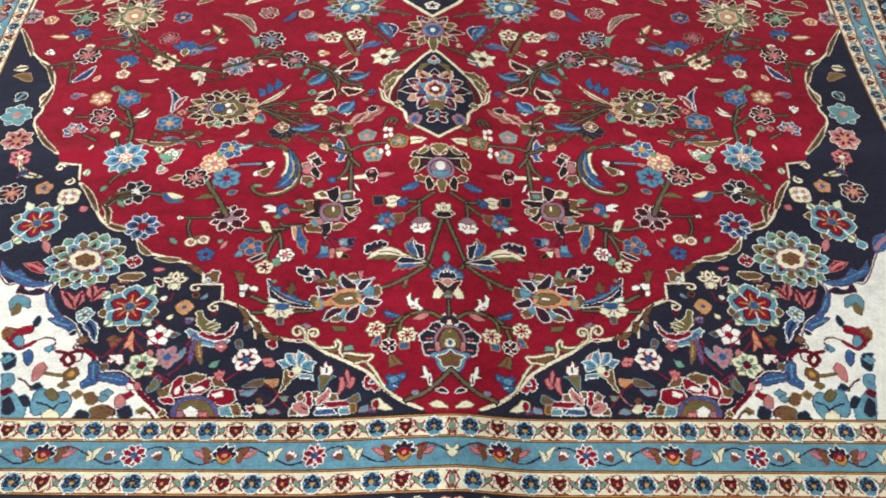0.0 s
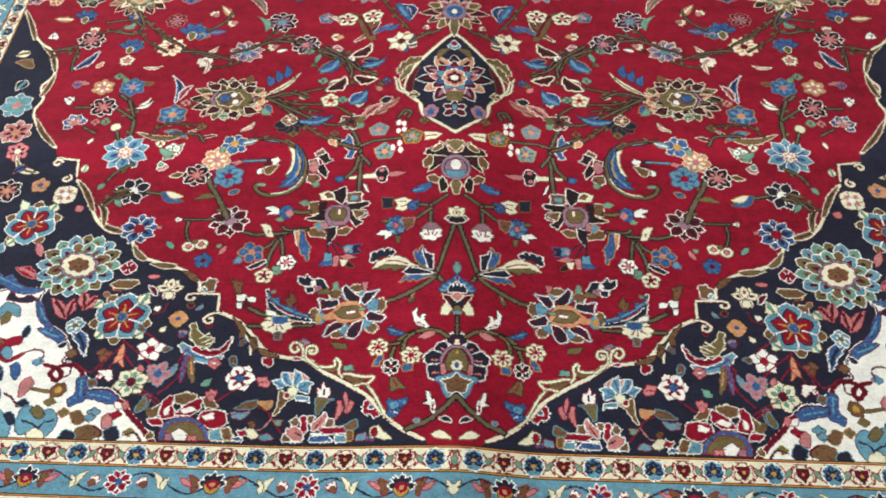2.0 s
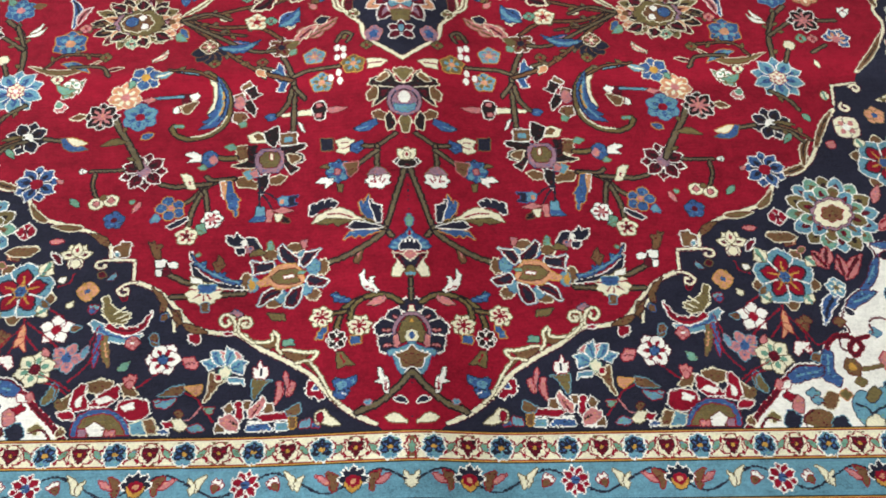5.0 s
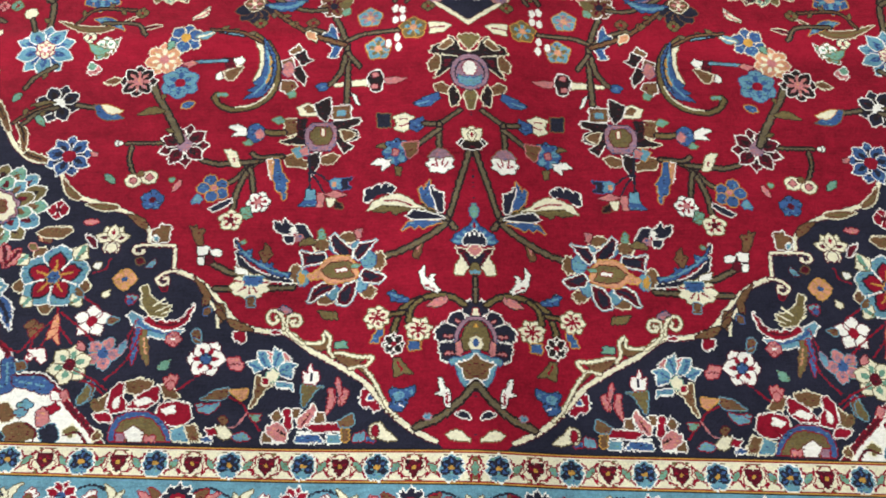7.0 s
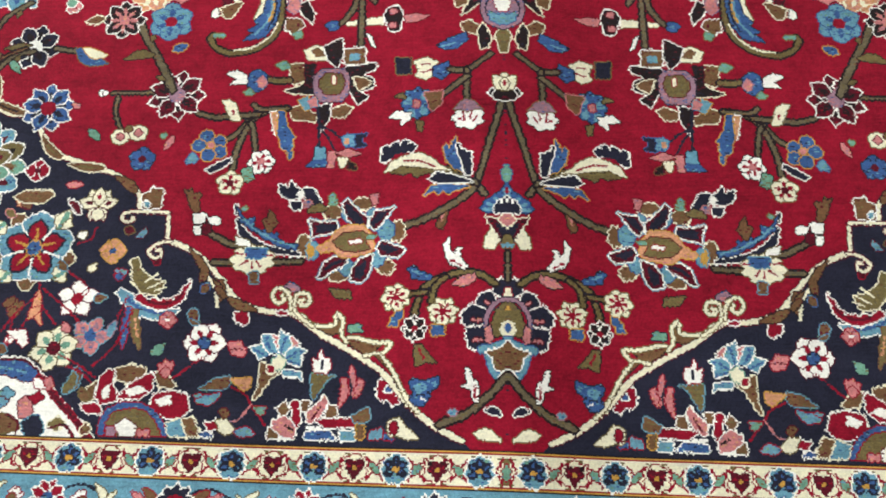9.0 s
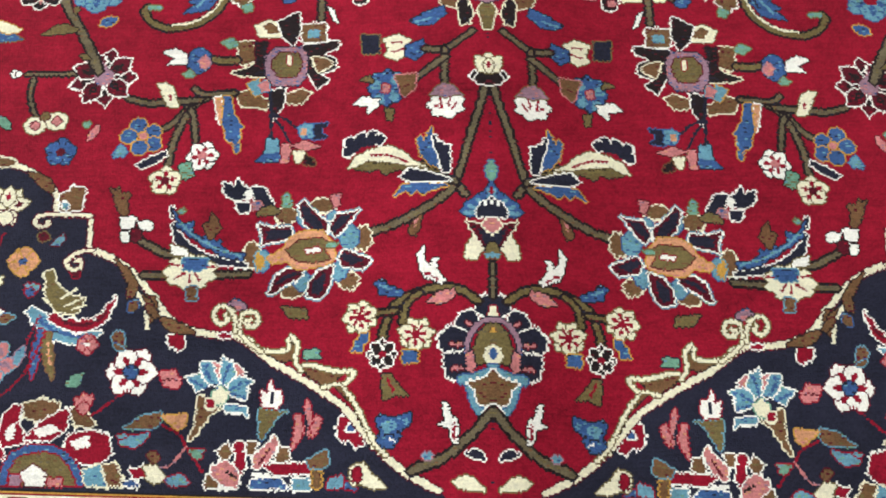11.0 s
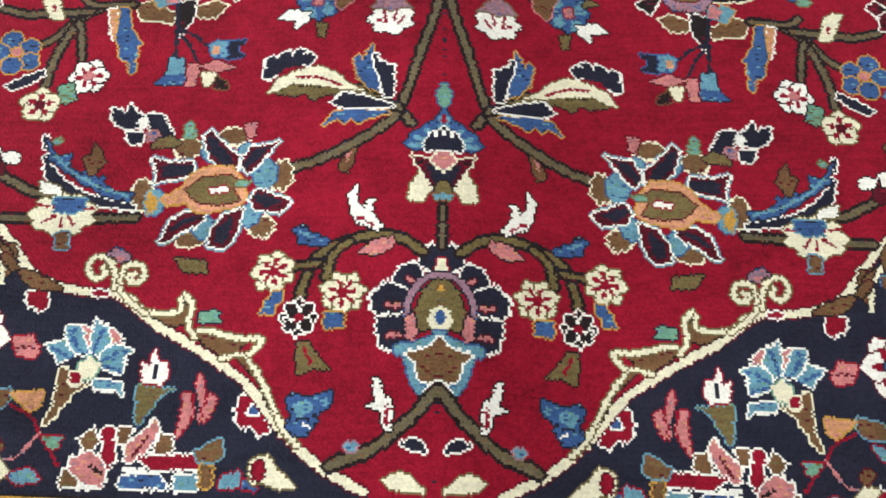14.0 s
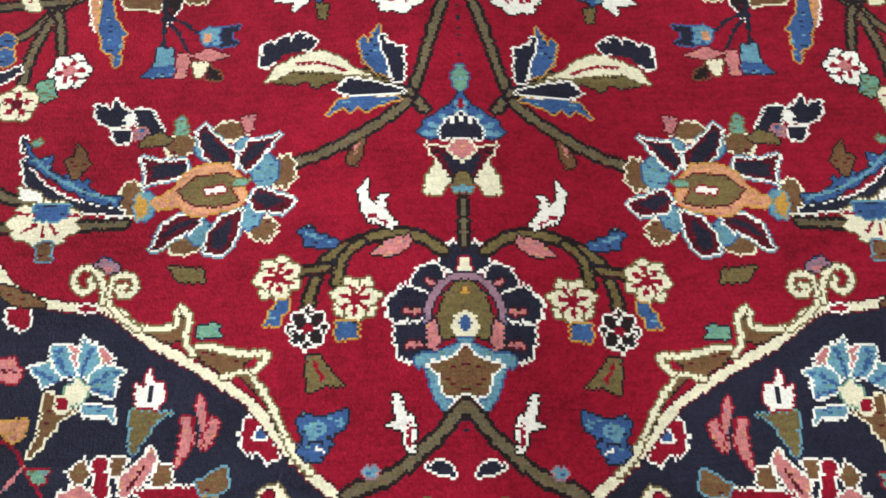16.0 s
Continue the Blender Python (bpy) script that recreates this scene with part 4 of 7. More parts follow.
motif("scroll_leaf", "brown leaf with an ivory edge")
shape([(0.422, 0.883), (0.410, 0.874), (0.398, 0.856), (0.405, 0.853), (0.415, 0.864)], "brown", "black")
motif("scroll", "ivory hook scroll")
stroke([(0.502, 0.987), (0.539, 0.988), (0.566, 0.986), (0.572, 0.979), (0.564, 0.971), (0.554, 0.974), (0.557, 0.979)], 0.0046, "ivory", "maroon")
stroke([(0.493, 0.941), (0.513, 0.936), (0.523, 0.925), (0.516, 0.915), (0.505, 0.917), (0.505, 0.926), (0.511, 0.927)], 0.0046, "ivory", "maroon")
motif("scroll_leaf", "brown leaf with an ivory edge")
blade([(0.556, 1.019), (0.572, 1.035), (0.594, 1.047)], 0.0130, "brown", "black")
motif("scroll_leaf", "brown leaf with an ivory edge")
blade([(0.612, 1.059), (0.640, 1.061), (0.670, 1.066)], 0.0140, "brown", "ivory", "olive")
motif("scroll_leaf", "brown leaf with an ivory edge")
blade([(0.681, 1.076), (0.703, 1.091), (0.720, 1.117)], 0.0140, "brown", "ivory", "olive")
motif("leaf", "grey stepped leaf on the outline")
shape([(0.547, 1.016), (0.536, 1.021), (0.532, 1.027), (0.515, 1.025), (0.516, 0.994), (0.542, 0.992)], "brown", "white")
shape([(0.542, 1.004), (0.533, 1.004), (0.532, 0.995), (0.540, 0.995)], "sky", "white")

# ---- the axis of the medallion, from the near tip to the middle ----


# pomegranate palmette over a star-shaped foot
motif("palmette", "navy-petalled pomegranate palmette with an ochre star foot")
shape([(0.021, 0.866), (0.018, 0.880), (0.010, 0.885), (-0.008, 0.885), (-0.007, 0.864), (0.010, 0.859)], "navy", "white")
shape([(0.043, 0.856), (0.038, 0.863), (0.022, 0.867), (0.016, 0.851), (0.033, 0.840), (0.043, 0.846)], "navy", "white")
shape([(0.063, 0.824), (0.063, 0.834), (0.051, 0.848), (0.032, 0.841), (0.029, 0.822), (0.042, 0.817), (0.057, 0.817)], "navy", "white")
shape([(0.057, 0.814), (0.032, 0.816), (0.026, 0.794), (0.032, 0.781), (0.052, 0.786), (0.057, 0.800)], "navy", "white")
shape([(0.005, 0.866), (0.002, 0.874), (-0.007, 0.874), (-0.007, 0.856), (0.005, 0.856)], "ivory", "red")
stroke([(0.047, 0.825), (0.034, 0.825)], 0.0036, "pink", "maroon")
stroke([(0.047, 0.797), (0.032, 0.797)], 0.0036, "pink", "maroon")
stroke([(0.031, 0.852), (0.026, 0.849)], 0.0036, "pink", "maroon")
stroke([(0.002, 0.856), (0.013, 0.853), (0.024, 0.842), (0.030, 0.827), (0.030, 0.816)], 0.0055, "mauve", "navy")
shape([(0.032, 0.816), (0.022, 0.817), (0.020, 0.802), (0.024, 0.791), (0.031, 0.796)], "pink", "navy")
shape([(-0.007, 0.853), (0.008, 0.850), (0.018, 0.837), (0.023, 0.820), (0.018, 0.801), (0.009, 0.805), (-0.006, 0.804)], "olive", "black")
shape([(0.003, 0.846), (-0.007, 0.847), (-0.007, 0.841), (0.003, 0.840)], "gold", "brown")
shape([(-0.006, 0.828), (0.008, 0.823), (0.012, 0.810), (0.007, 0.804), (-0.006, 0.801)], "ivory", "olive")
shape([(0.005, 0.818), (-0.001, 0.824), (-0.006, 0.823), (-0.006, 0.808), (0.004, 0.809)], "blue", "ivory")
shape([(-0.006, 0.804), (0.003, 0.802), (0.010, 0.796), (0.024, 0.790), (0.039, 0.789), (0.040, 0.775), (0.036, 0.781), (0.030, 0.776), (0.029, 0.767), (0.024, 0.754), (0.017, 0.743), (-0.006, 0.741)], "sky", "blue")
shape([(-0.006, 0.797), (0.003, 0.794), (0.008, 0.787), (0.028, 0.781), (0.020, 0.772), (0.018, 0.758), (0.010, 0.754), (0.003, 0.758), (-0.006, 0.758)], "brown", "white")
shape([(-0.006, 0.754), (0.006, 0.753), (0.012, 0.747), (-0.006, 0.746)], "sky", "white")

# lily above it
stem((0.0, 0.883), (0.0, 0.939), width=0.0045)
motif("lily", "blue-capped lily with ivory sepals")
shape([(0.021, 0.965), (0.032, 0.946), (0.034, 0.931), (0.019, 0.930), (0.011, 0.946)], "ivory", "olive")
shape(both([(0.0, 0.963), (0.010, 0.974), (0.033, 0.980), (0.021, 0.962), (0.010, 0.944), (0.0, 0.938)]), "maroon", "ivory")
shape(both([(0.0, 0.959), (0.008, 0.967), (0.019, 0.970), (0.007, 0.949), (0.0, 0.943)]), "navy")
petal((0.0, 0.940), 90, -0.010, 0.014, 0.018, "olive", "black", 1, 0.2)
ellipse((0.0, 0.936), 0.010, 0.0035, 0, "sky", "olive")
petal((0.0, 0.974), 270, -0.012, 0.010, 0.022, "pink", "ivory", 1, 0.6)
shape(both([(0.0, 1.038), (0.001, 1.034), (0.008, 1.021), (0.023, 1.011), (0.033, 1.003), (0.039, 0.991), (0.028, 0.984), (0.016, 0.990), (0.0, 0.991)]), "blue", "navy")
for p0, p1 in (((0.016, 0.995), (0.028, 1.000)), ((0.011, 1.001), (0.018, 1.009)), ((0.003, 1.005), (0.004, 1.021)), ((0.020, 0.991), (0.033, 0.991))):
    stroke([p0, p1], 0.0045, "sky", smooth=False)
shape(both([(0.0, 1.011), (0.003, 1.009), (0.013, 1.004), (0.020, 0.994), (0.019, 0.985), (0.0, 0.986)]), "navy", "white")
for p in ((0.008, 1.003), (0.000, 1.006)):
    ellipse(p, 0.0022, 0.0035, 0, "white")
petal((0.0, 1.038), 90, -0.006, 0.026, 0.015, "teal", "blue", 1, 0.6)
ellipse((0.0, 1.021), 0.002, 0.006, 0, "red")

# stems that rise from the lily, and the fan of leaves at their joint
motif("stem")
stroke([(0.045, 1.032), (0.038, 1.052), (0.027, 1.091), (0.018, 1.122), (0.008, 1.156), (0.000, 1.190)], 0.0067, "stem", "black")
motif("stem")
stroke([(0.045, 1.032), (0.032, 1.016)], 0.0067, "stem", "black")
motif("stem")
stroke([(0.152, 0.966), (0.127, 0.974), (0.098, 0.988), (0.073, 1.004), (0.055, 1.018), (0.045, 1.029)], 0.0075, "stem", "black")
motif("bud", "small brown bud")
shape([(0.097, 0.980), (0.087, 0.989), (0.087, 0.975), (0.094, 0.961), (0.103, 0.966)], "brown", "black")
shape([(0.096, 0.981), (0.090, 0.985), (0.094, 0.970)], "pink")
motif("stem")
stroke([(0.045, 1.033), (0.064, 1.041), (0.086, 1.057)], 0.0060, "stem", "black")
motif("leaf", "ivory and brown curling leaf")
shape([(0.175, 1.054), (0.156, 1.062), (0.129, 1.058), (0.108, 1.058), (0.081, 1.054), (0.063, 1.046), (0.090, 1.046), (0.115, 1.052), (0.133, 1.044), (0.142, 1.052), (0.155, 1.049)], "olive", "black")
shape([(0.182, 1.054), (0.173, 1.070), (0.156, 1.079), (0.130, 1.086), (0.111, 1.076), (0.094, 1.061), (0.081, 1.054), (0.108, 1.057), (0.129, 1.062), (0.156, 1.065), (0.171, 1.057)], "ivory", "olive")
stroke([(0.152, 1.072), (0.130, 1.071), (0.105, 1.061)], 0.0030, "red")
motif("leaf_cap", "navy scalloped cap with a white rim")
ellipse((0.181, 1.079), 0.0074, 0.0074, 0, "navy", "white")
ellipse((0.179, 1.092), 0.0074, 0.0075, 0, "navy", "white")
ellipse((0.165, 1.097), 0.0075, 0.0075, 0, "navy", "white")
ellipse((0.150, 1.099), 0.0075, 0.0076, 0, "navy", "white")
ellipse((0.142, 1.094), 0.0075, 0.0075, 0, "navy", "white")
shape([(0.183, 1.073), (0.183, 1.089), (0.170, 1.098), (0.146, 1.100), (0.140, 1.092), (0.152, 1.085), (0.165, 1.084), (0.174, 1.075)], "navy")
motif("leaf", "blue and navy leaf with a stepped white edge")
shape([(0.094, 1.093), (0.088, 1.098), (0.084, 1.090), (0.080, 1.101), (0.075, 1.111), (0.072, 1.096), (0.069, 1.076), (0.063, 1.051), (0.077, 1.056), (0.088, 1.068)], "blue", "gold")
shape([(0.074, 1.099), (0.069, 1.099), (0.069, 1.089), (0.061, 1.088), (0.061, 1.084), (0.052, 1.084), (0.052, 1.046), (0.061, 1.045), (0.065, 1.066), (0.071, 1.078)], "navy", "white")
motif("leaf", "blue leaf with a gold toothed edge")
shape([(0.125, 1.012), (0.112, 1.029), (0.094, 1.033), (0.050, 1.028), (0.075, 1.022), (0.086, 1.015), (0.092, 1.022), (0.099, 1.015), (0.107, 1.022)], "blue", "gold")
shape([(0.117, 1.041), (0.109, 1.043), (0.103, 1.052), (0.081, 1.048), (0.060, 1.040), (0.049, 1.035), (0.073, 1.034), (0.099, 1.034)], "navy", "white")

# bud and iris on the axis
CUP = (0.0, 1.195)
motif("bud", "ivory bud in a black cup")
for ang in (0, 55, 125, 180):
    petal((0.0, CUP[1] - 0.0102), ang, 0.0, 0.0255, 0.0187, "black", "white", 1, 0.0)
petal((0.0, CUP[1] - 0.0102), 90, -0.0153, 0.0102, 0.0374, "black", "white", 1, 0.0)
for ang in (90, 50, 130):
    petal((0.0, CUP[1] - 0.0017), ang, -0.0051, 0.0255, 0.0221, "ivory", "olive", 1, 0.2)
ellipse((0.0, CUP[1] + 0.0051), 0.0026, 0.0068, 0, "red")
motif("palmette", "iris palmette with a mauve and blue eye")
shape([(0.073, 1.386), (0.067, 1.399), (0.046, 1.409), (0.034, 1.422), (0.023, 1.410), (0.016, 1.390), (-0.006, 1.380), (-0.006, 1.364), (0.031, 1.371), (0.057, 1.375)], "black", "ivory")
shape([(0.058, 1.397), (0.036, 1.415), (0.028, 1.405), (0.046, 1.391)], "brown", "ivory")
shape([(0.077, 1.360), (0.063, 1.381), (0.051, 1.374), (0.056, 1.348), (0.072, 1.341)], "brown", "ivory")
shape([(0.052, 1.378), (0.020, 1.373), (0.035, 1.350), (0.056, 1.332), (0.067, 1.325), (0.052, 1.350)], "black", "ivory")
shape([(0.046, 1.369), (0.030, 1.367), (0.046, 1.347)], "maroon")
shape([(0.067, 1.311), (0.053, 1.316), (0.033, 1.302), (0.038, 1.289), (0.061, 1.295)], "brown", "ivory")
shape([(0.040, 1.296), (0.031, 1.310), (0.020, 1.285), (0.024, 1.265), (0.036, 1.262)], "black", "ivory")
shape([(0.022, 1.421), (0.005, 1.426), (-0.010, 1.422), (-0.010, 1.385), (0.006, 1.395)], "olive", "ivory")
shape([(0.012, 1.289), (0.002, 1.300), (-0.009, 1.300), (-0.009, 1.253), (0.007, 1.257)], "olive", "ivory")
ellipse((0.001, 1.339), 0.0344, 0.0397, 0, "mauve", "navy")
ellipse((0.001, 1.338), 0.0273, 0.0310, 0, "navy")
ellipse((0.001, 1.337), 0.0247, 0.0285, 0, "mauve")
shape([(0.023, 1.333), (0.011, 1.327), (-0.010, 1.326), (-0.010, 1.307), (0.006, 1.307), (0.019, 1.314)], "sky", "blue")
shape([(0.014, 1.348), (0.008, 1.361), (0.001, 1.364), (-0.010, 1.361), (-0.010, 1.332), (0.008, 1.332), (0.011, 1.342)], "white", "red")
motif("leaf")
shape([(0.106, 1.272), (0.083, 1.284), (0.058, 1.294), (0.055, 1.280), (0.073, 1.265), (0.094, 1.264)], "blue", "navy")
stroke([(0.097, 1.269), (0.075, 1.275)], 0.0030, "sky")
motif("bud", "ivory bud between navy and blue leaves")
shape([(0.171, 1.254), (0.145, 1.251), (0.145, 1.223), (0.167, 1.223)], "navy", "olive")
shape([(0.141, 1.245), (0.119, 1.251), (0.103, 1.242), (0.108, 1.224), (0.103, 1.218), (0.123, 1.211), (0.138, 1.218), (0.133, 1.230)], "ivory", "olive")
stroke([(0.128, 1.239), (0.115, 1.238)], 0.0030, "red")
stroke([(0.127, 1.224), (0.113, 1.228)], 0.0030, "red")
shape([(0.109, 1.233), (0.086, 1.242), (0.083, 1.221), (0.096, 1.209), (0.111, 1.218)], "blue", "navy")
motif("stem")
stroke([(0.084, 1.227), (0.055, 1.227), (0.020, 1.254)], 0.0060, "stem", "black")
motif("stem")
stroke([(0.057, 1.225), (0.059, 1.177)], 0.0060, "stem", "black")
motif("stem")
stroke([(0.057, 1.214), (0.079, 1.196), (0.098, 1.181)], 0.0060, "stem", "black")
motif("flower", "blue flower with a pink heart")
lobed((0.134, 1.170), 0.0251, 0.0282, 0, 8, 0.20, "blue", "navy")
ellipse((0.149, 1.175), 0.0068, 0.0074, 0, "sky")
ellipse((0.122, 1.181), 0.0068, 0.0074, 0, "sky")
ellipse((0.124, 1.156), 0.0067, 0.0073, 0, "sky")
ellipse((0.144, 1.153), 0.0067, 0.0073, 0, "sky")
ellipse((0.136, 1.169), 0.0058, 0.0068, 0, "pink", "red")
shape([(0.124, 1.187), (0.095, 1.190), (0.097, 1.167), (0.111, 1.155), (0.118, 1.171)], "brown", "pink")
shape([(0.180, 1.146), (0.165, 1.159), (0.143, 1.153), (0.146, 1.141), (0.160, 1.131), (0.157, 1.144)], "white", "black")
motif("leaf")
shape([(0.172, 1.183), (0.156, 1.190), (0.150, 1.177)], "olive", "black")
motif("leaf")
shape([(0.137, 1.139), (0.124, 1.139), (0.126, 1.121), (0.132, 1.121)], "olive", "black")
motif("flower", "ivory daisy")
lobed((0.056, 1.142), 0.0252, 0.0207, 0, 7, 0.25, "white", "black")
shape([(0.077, 1.155), (0.071, 1.168), (0.060, 1.174), (0.046, 1.170), (0.034, 1.154), (0.046, 1.156), (0.056, 1.151), (0.066, 1.156)], "mauve", "olive")
stroke([(0.064, 1.152), (0.062, 1.138)], 0.0030, "red")
stroke([(0.051, 1.152), (0.053, 1.139)], 0.0030, "red")
stroke([(0.071, 1.141), (0.064, 1.137)], 0.0030, "red")
stroke([(0.043, 1.143), (0.050, 1.136)], 0.0030, "red")
motif("bud", "long ivory bud with a maroon head")
shape([(0.256, 1.325), (0.189, 1.333), (0.189, 1.317), (0.250, 1.319)], "ivory", "brown")
shape([(0.190, 1.335), (0.181, 1.350), (0.166, 1.350), (0.158, 1.332), (0.165, 1.303), (0.180, 1.303)], "black", "white")
ellipse((0.175, 1.342), 0.0065, 0.0056, 0, "pink", "maroon")
ellipse((0.176, 1.315), 0.0064, 0.0055, 0, "pink", "maroon")
shape([(0.157, 1.332), (0.141, 1.334), (0.117, 1.329), (0.134, 1.319), (0.154, 1.319)], "pink", "maroon")
motif("bud")
shape([(0.286, 1.322), (0.275, 1.329), (0.257, 1.326), (0.268, 1.310), (0.279, 1.311)], "blue", "navy")
motif("stem")
stroke([(0.254, 1.481), (0.234, 1.428), (0.227, 1.379), (0.226, 1.282)], 0.0070, "stem", "black")
motif("stem")
stroke([(0.232, 1.395), (0.239, 1.354), (0.260, 1.322)], 0.0060, "stem", "black")
motif("stem")
stroke([(0.227, 1.395), (0.205, 1.362)], 0.0060, "stem", "black")
motif("stem")
stroke([(0.231, 1.421), (0.198, 1.434), (0.133, 1.439)], 0.0050, "stem", "black")
motif("stem")
stroke([(0.305, 1.454), (0.270, 1.441), (0.239, 1.421)], 0.0050, "stem", "black")
motif("leaf", "blue leaf with a white toothed edge")
shape([(0.261, 1.465), (0.252, 1.448), (0.249, 1.428), (0.241, 1.411), (0.250, 1.385), (0.263, 1.388), (0.256, 1.408), (0.270, 1.421), (0.276, 1.438), (0.265, 1.444)], "blue", "white")
flower((0.187, 1.476), 0.0256, 5, "sky", "gold", "mauve", "salmon", rot=0, point=0.8, label="grey-blue star of the cluster")
flower((0.104, 1.443), 0.0263, 5, "olive", "gold", "sky", "salmon", rot=0, point=0.8, label="olive star of the cluster")
flower((0.170, 1.401), 0.0262, 5, "sky", "gold", "olive", "salmon", rot=0, point=0.8, label="grey-blue star of the cluster")
motif("bud", "ivory bud")
shape([(0.075, 1.455), (0.046, 1.452), (0.032, 1.445), (0.046, 1.431), (0.072, 1.428)], "ivory", "brown")
stroke([(0.071, 1.441), (0.045, 1.442)], 0.0030, "red")
motif("small_blossom")
ellipse((0.138, 1.496), 0.0062, 0.0102, 0, "white", "red")
motif("small_blossom")
ellipse((0.125, 1.491), 0.0061, 0.0101, 0, "white", "red")
motif("small_blossom")
ellipse((0.138, 1.466), 0.0061, 0.0100, 0, "white", "red")
motif("small_blossom")
ellipse((0.124, 1.469), 0.0061, 0.0100, 0, "white", "red")
motif("small_blossom")
ellipse((0.134, 1.423), 0.0060, 0.0098, 0, "white", "red")
motif("small_blossom")
ellipse((0.151, 1.411), 0.0060, 0.0097, 0, "white", "red")
motif("small_blossom")
ellipse((0.132, 1.402), 0.0060, 0.0097, 0, "white", "red")
motif("flower", "brown flower with a white rim")
shape([(0.340, 1.400), (0.320, 1.416), (0.313, 1.398), (0.329, 1.391)], "brown", "white")
shape([(0.330, 1.391), (0.309, 1.405), (0.304, 1.384), (0.294, 1.382), (0.313, 1.368)], "black", "white")
shape([(0.353, 1.378), (0.334, 1.386), (0.327, 1.366), (0.342, 1.349)], "brown", "white")
shape([(0.333, 1.359), (0.317, 1.369), (0.305, 1.344), (0.307, 1.324), (0.324, 1.340)], "black", "white")
shape([(0.350, 1.334), (0.326, 1.332), (0.319, 1.319), (0.339, 1.306), (0.351, 1.313)], "brown", "white")
ellipse((0.339, 1.359), 0.0097, 0.0164, 0, "pink", "mauve")
motif("leaf")
shape([(0.339, 1.306), (0.323, 1.311), (0.323, 1.297), (0.333, 1.293)], "teal", "olive")
motif("sickle_leaf", "large blue and olive sickle-shaped leaf")
stroke([(0.409, 1.439), (0.377, 1.411), (0.360, 1.369), (0.360, 1.325), (0.373, 1.294), (0.402, 1.273), (0.436, 1.267), (0.459, 1.276), (0.472, 1.294), (0.467, 1.301)], 0.0080, "olive", "black")
stroke([(0.364, 1.325), (0.375, 1.299), (0.402, 1.278), (0.431, 1.272)], 0.0030, "ivory")
shape([(0.409, 1.433), (0.395, 1.422), (0.384, 1.395), (0.384, 1.357), (0.392, 1.336), (0.403, 1.333), (0.393, 1.363), (0.394, 1.395)], "ivory", "olive")
shape([(0.387, 1.428), (0.367, 1.395), (0.362, 1.357), (0.369, 1.319), (0.384, 1.297), (0.419, 1.291), (0.402, 1.307), (0.412, 1.310), (0.395, 1.322), (0.404, 1.328), (0.388, 1.345), (0.385, 1.376), (0.386, 1.401)], "blue", "navy")
stroke([(0.383, 1.408), (0.375, 1.369), (0.380, 1.331), (0.399, 1.303)], 0.0040, "sky")
stroke([(0.375, 1.389), (0.372, 1.357), (0.378, 1.328)], 0.0034, "gold")
stroke([(0.383, 1.418), (0.370, 1.379), (0.370, 1.341), (0.380, 1.310)], 0.0030, "navy")
shape([(0.469, 1.305), (0.449, 1.304), (0.449, 1.297), (0.466, 1.297)], "teal", "olive")
motif("bud", "white and maroon bud")
shape([(0.464, 1.385), (0.444, 1.385), (0.444, 1.362), (0.455, 1.358)], "maroon", "black")
shape([(0.445, 1.382), (0.429, 1.389), (0.421, 1.379), (0.435, 1.365)], "white", "black")
shape([(0.475, 1.346), (0.465, 1.354), (0.461, 1.337), (0.471, 1.333)], "white", "black")
shape([(0.459, 1.353), (0.437, 1.363), (0.424, 1.366), (0.433, 1.346), (0.442, 1.333), (0.453, 1.336)], "brown", "ivory")
motif("stem")
stroke([(0.524, 1.375), (0.493, 1.377), (0.458, 1.379)], 0.0060, "sky", "navy")
motif("leaf")
shape([(0.542, 1.371), (0.521, 1.379), (0.512, 1.372), (0.527, 1.363)], "pink", "maroon")

# the navy pendant and what lies above it
PEN0, PEN1, PENM = 1.450, 1.836, 1.636
motif("pendant", "navy diamond pendant with an ivory edge")
side_line = curve([(0.0, PEN0), (0.045, 1.491), (0.079, 1.522), (0.086, 1.558), (0.100, 1.578), (0.124, 1.612), (0.122, 1.649), (0.106, 1.699), (0.070, 1.750), (0.030, 1.802), (0.0, PEN1)])
shape(np.vstack((side_line, side_line[::-1] * (-1, 1))), "navy")
stroke(side_line, 0.008, "ivory", "brown", smooth=False)
blade([(0.103, 1.589), (0.115, 1.622), (0.107, 1.667), (0.089, 1.706)], 0.017, "maroon", "brown")
blade([(0.118, 1.601), (0.139, 1.622), (0.146, 1.651), (0.156, 1.672)], 0.014, "ivory", "brown", "brown")
motif("leaf", "olive leaf with an ivory edge on the pendant shoulder")
blade([(0.085, 1.734), (0.112, 1.729), (0.134, 1.708), (0.148, 1.681)], 0.030, "olive", "ivory", "brown", 4, 1)
blade([(0.113, 1.708), (0.127, 1.681), (0.142, 1.649)], 0.022, "olive", "ivory", None, 3, 1)
PMID = (0.0, 1.653)
motif("palmette", "rosette palmette inside the pendant")
ringed(PMID, 0.02, 0.088, 12, 0.036, ("black", "maroon", "salmon"), "white", ("maroon", "mauve", "black"), 90, 1.0, 0.1, 0.1)
ringed(PMID, 0.02, 0.064, 9, 0.028, ("maroon", "pink"), "white", ("red",), 90, 1.0, 0.2)
ringed(PMID, 0.02, 0.050, 8, 0.024, ("blue", "sky"), "navy", (), 70, 1.0, 0.5)
lobed(PMID, 0.034, 0.030, 90, 8, 0.2, "salmon", "white")
lobed(PMID, 0.024, 0.020, 90, 6, 0.25, "maroon", "pink")
ellipse(PMID, 0.011, 0.010, 0, "white", "maroon")
shape(both([(0.0, 1.600), (0.020, 1.599), (0.018, 1.568), (0.0, 1.563)]), "olive", "brown")
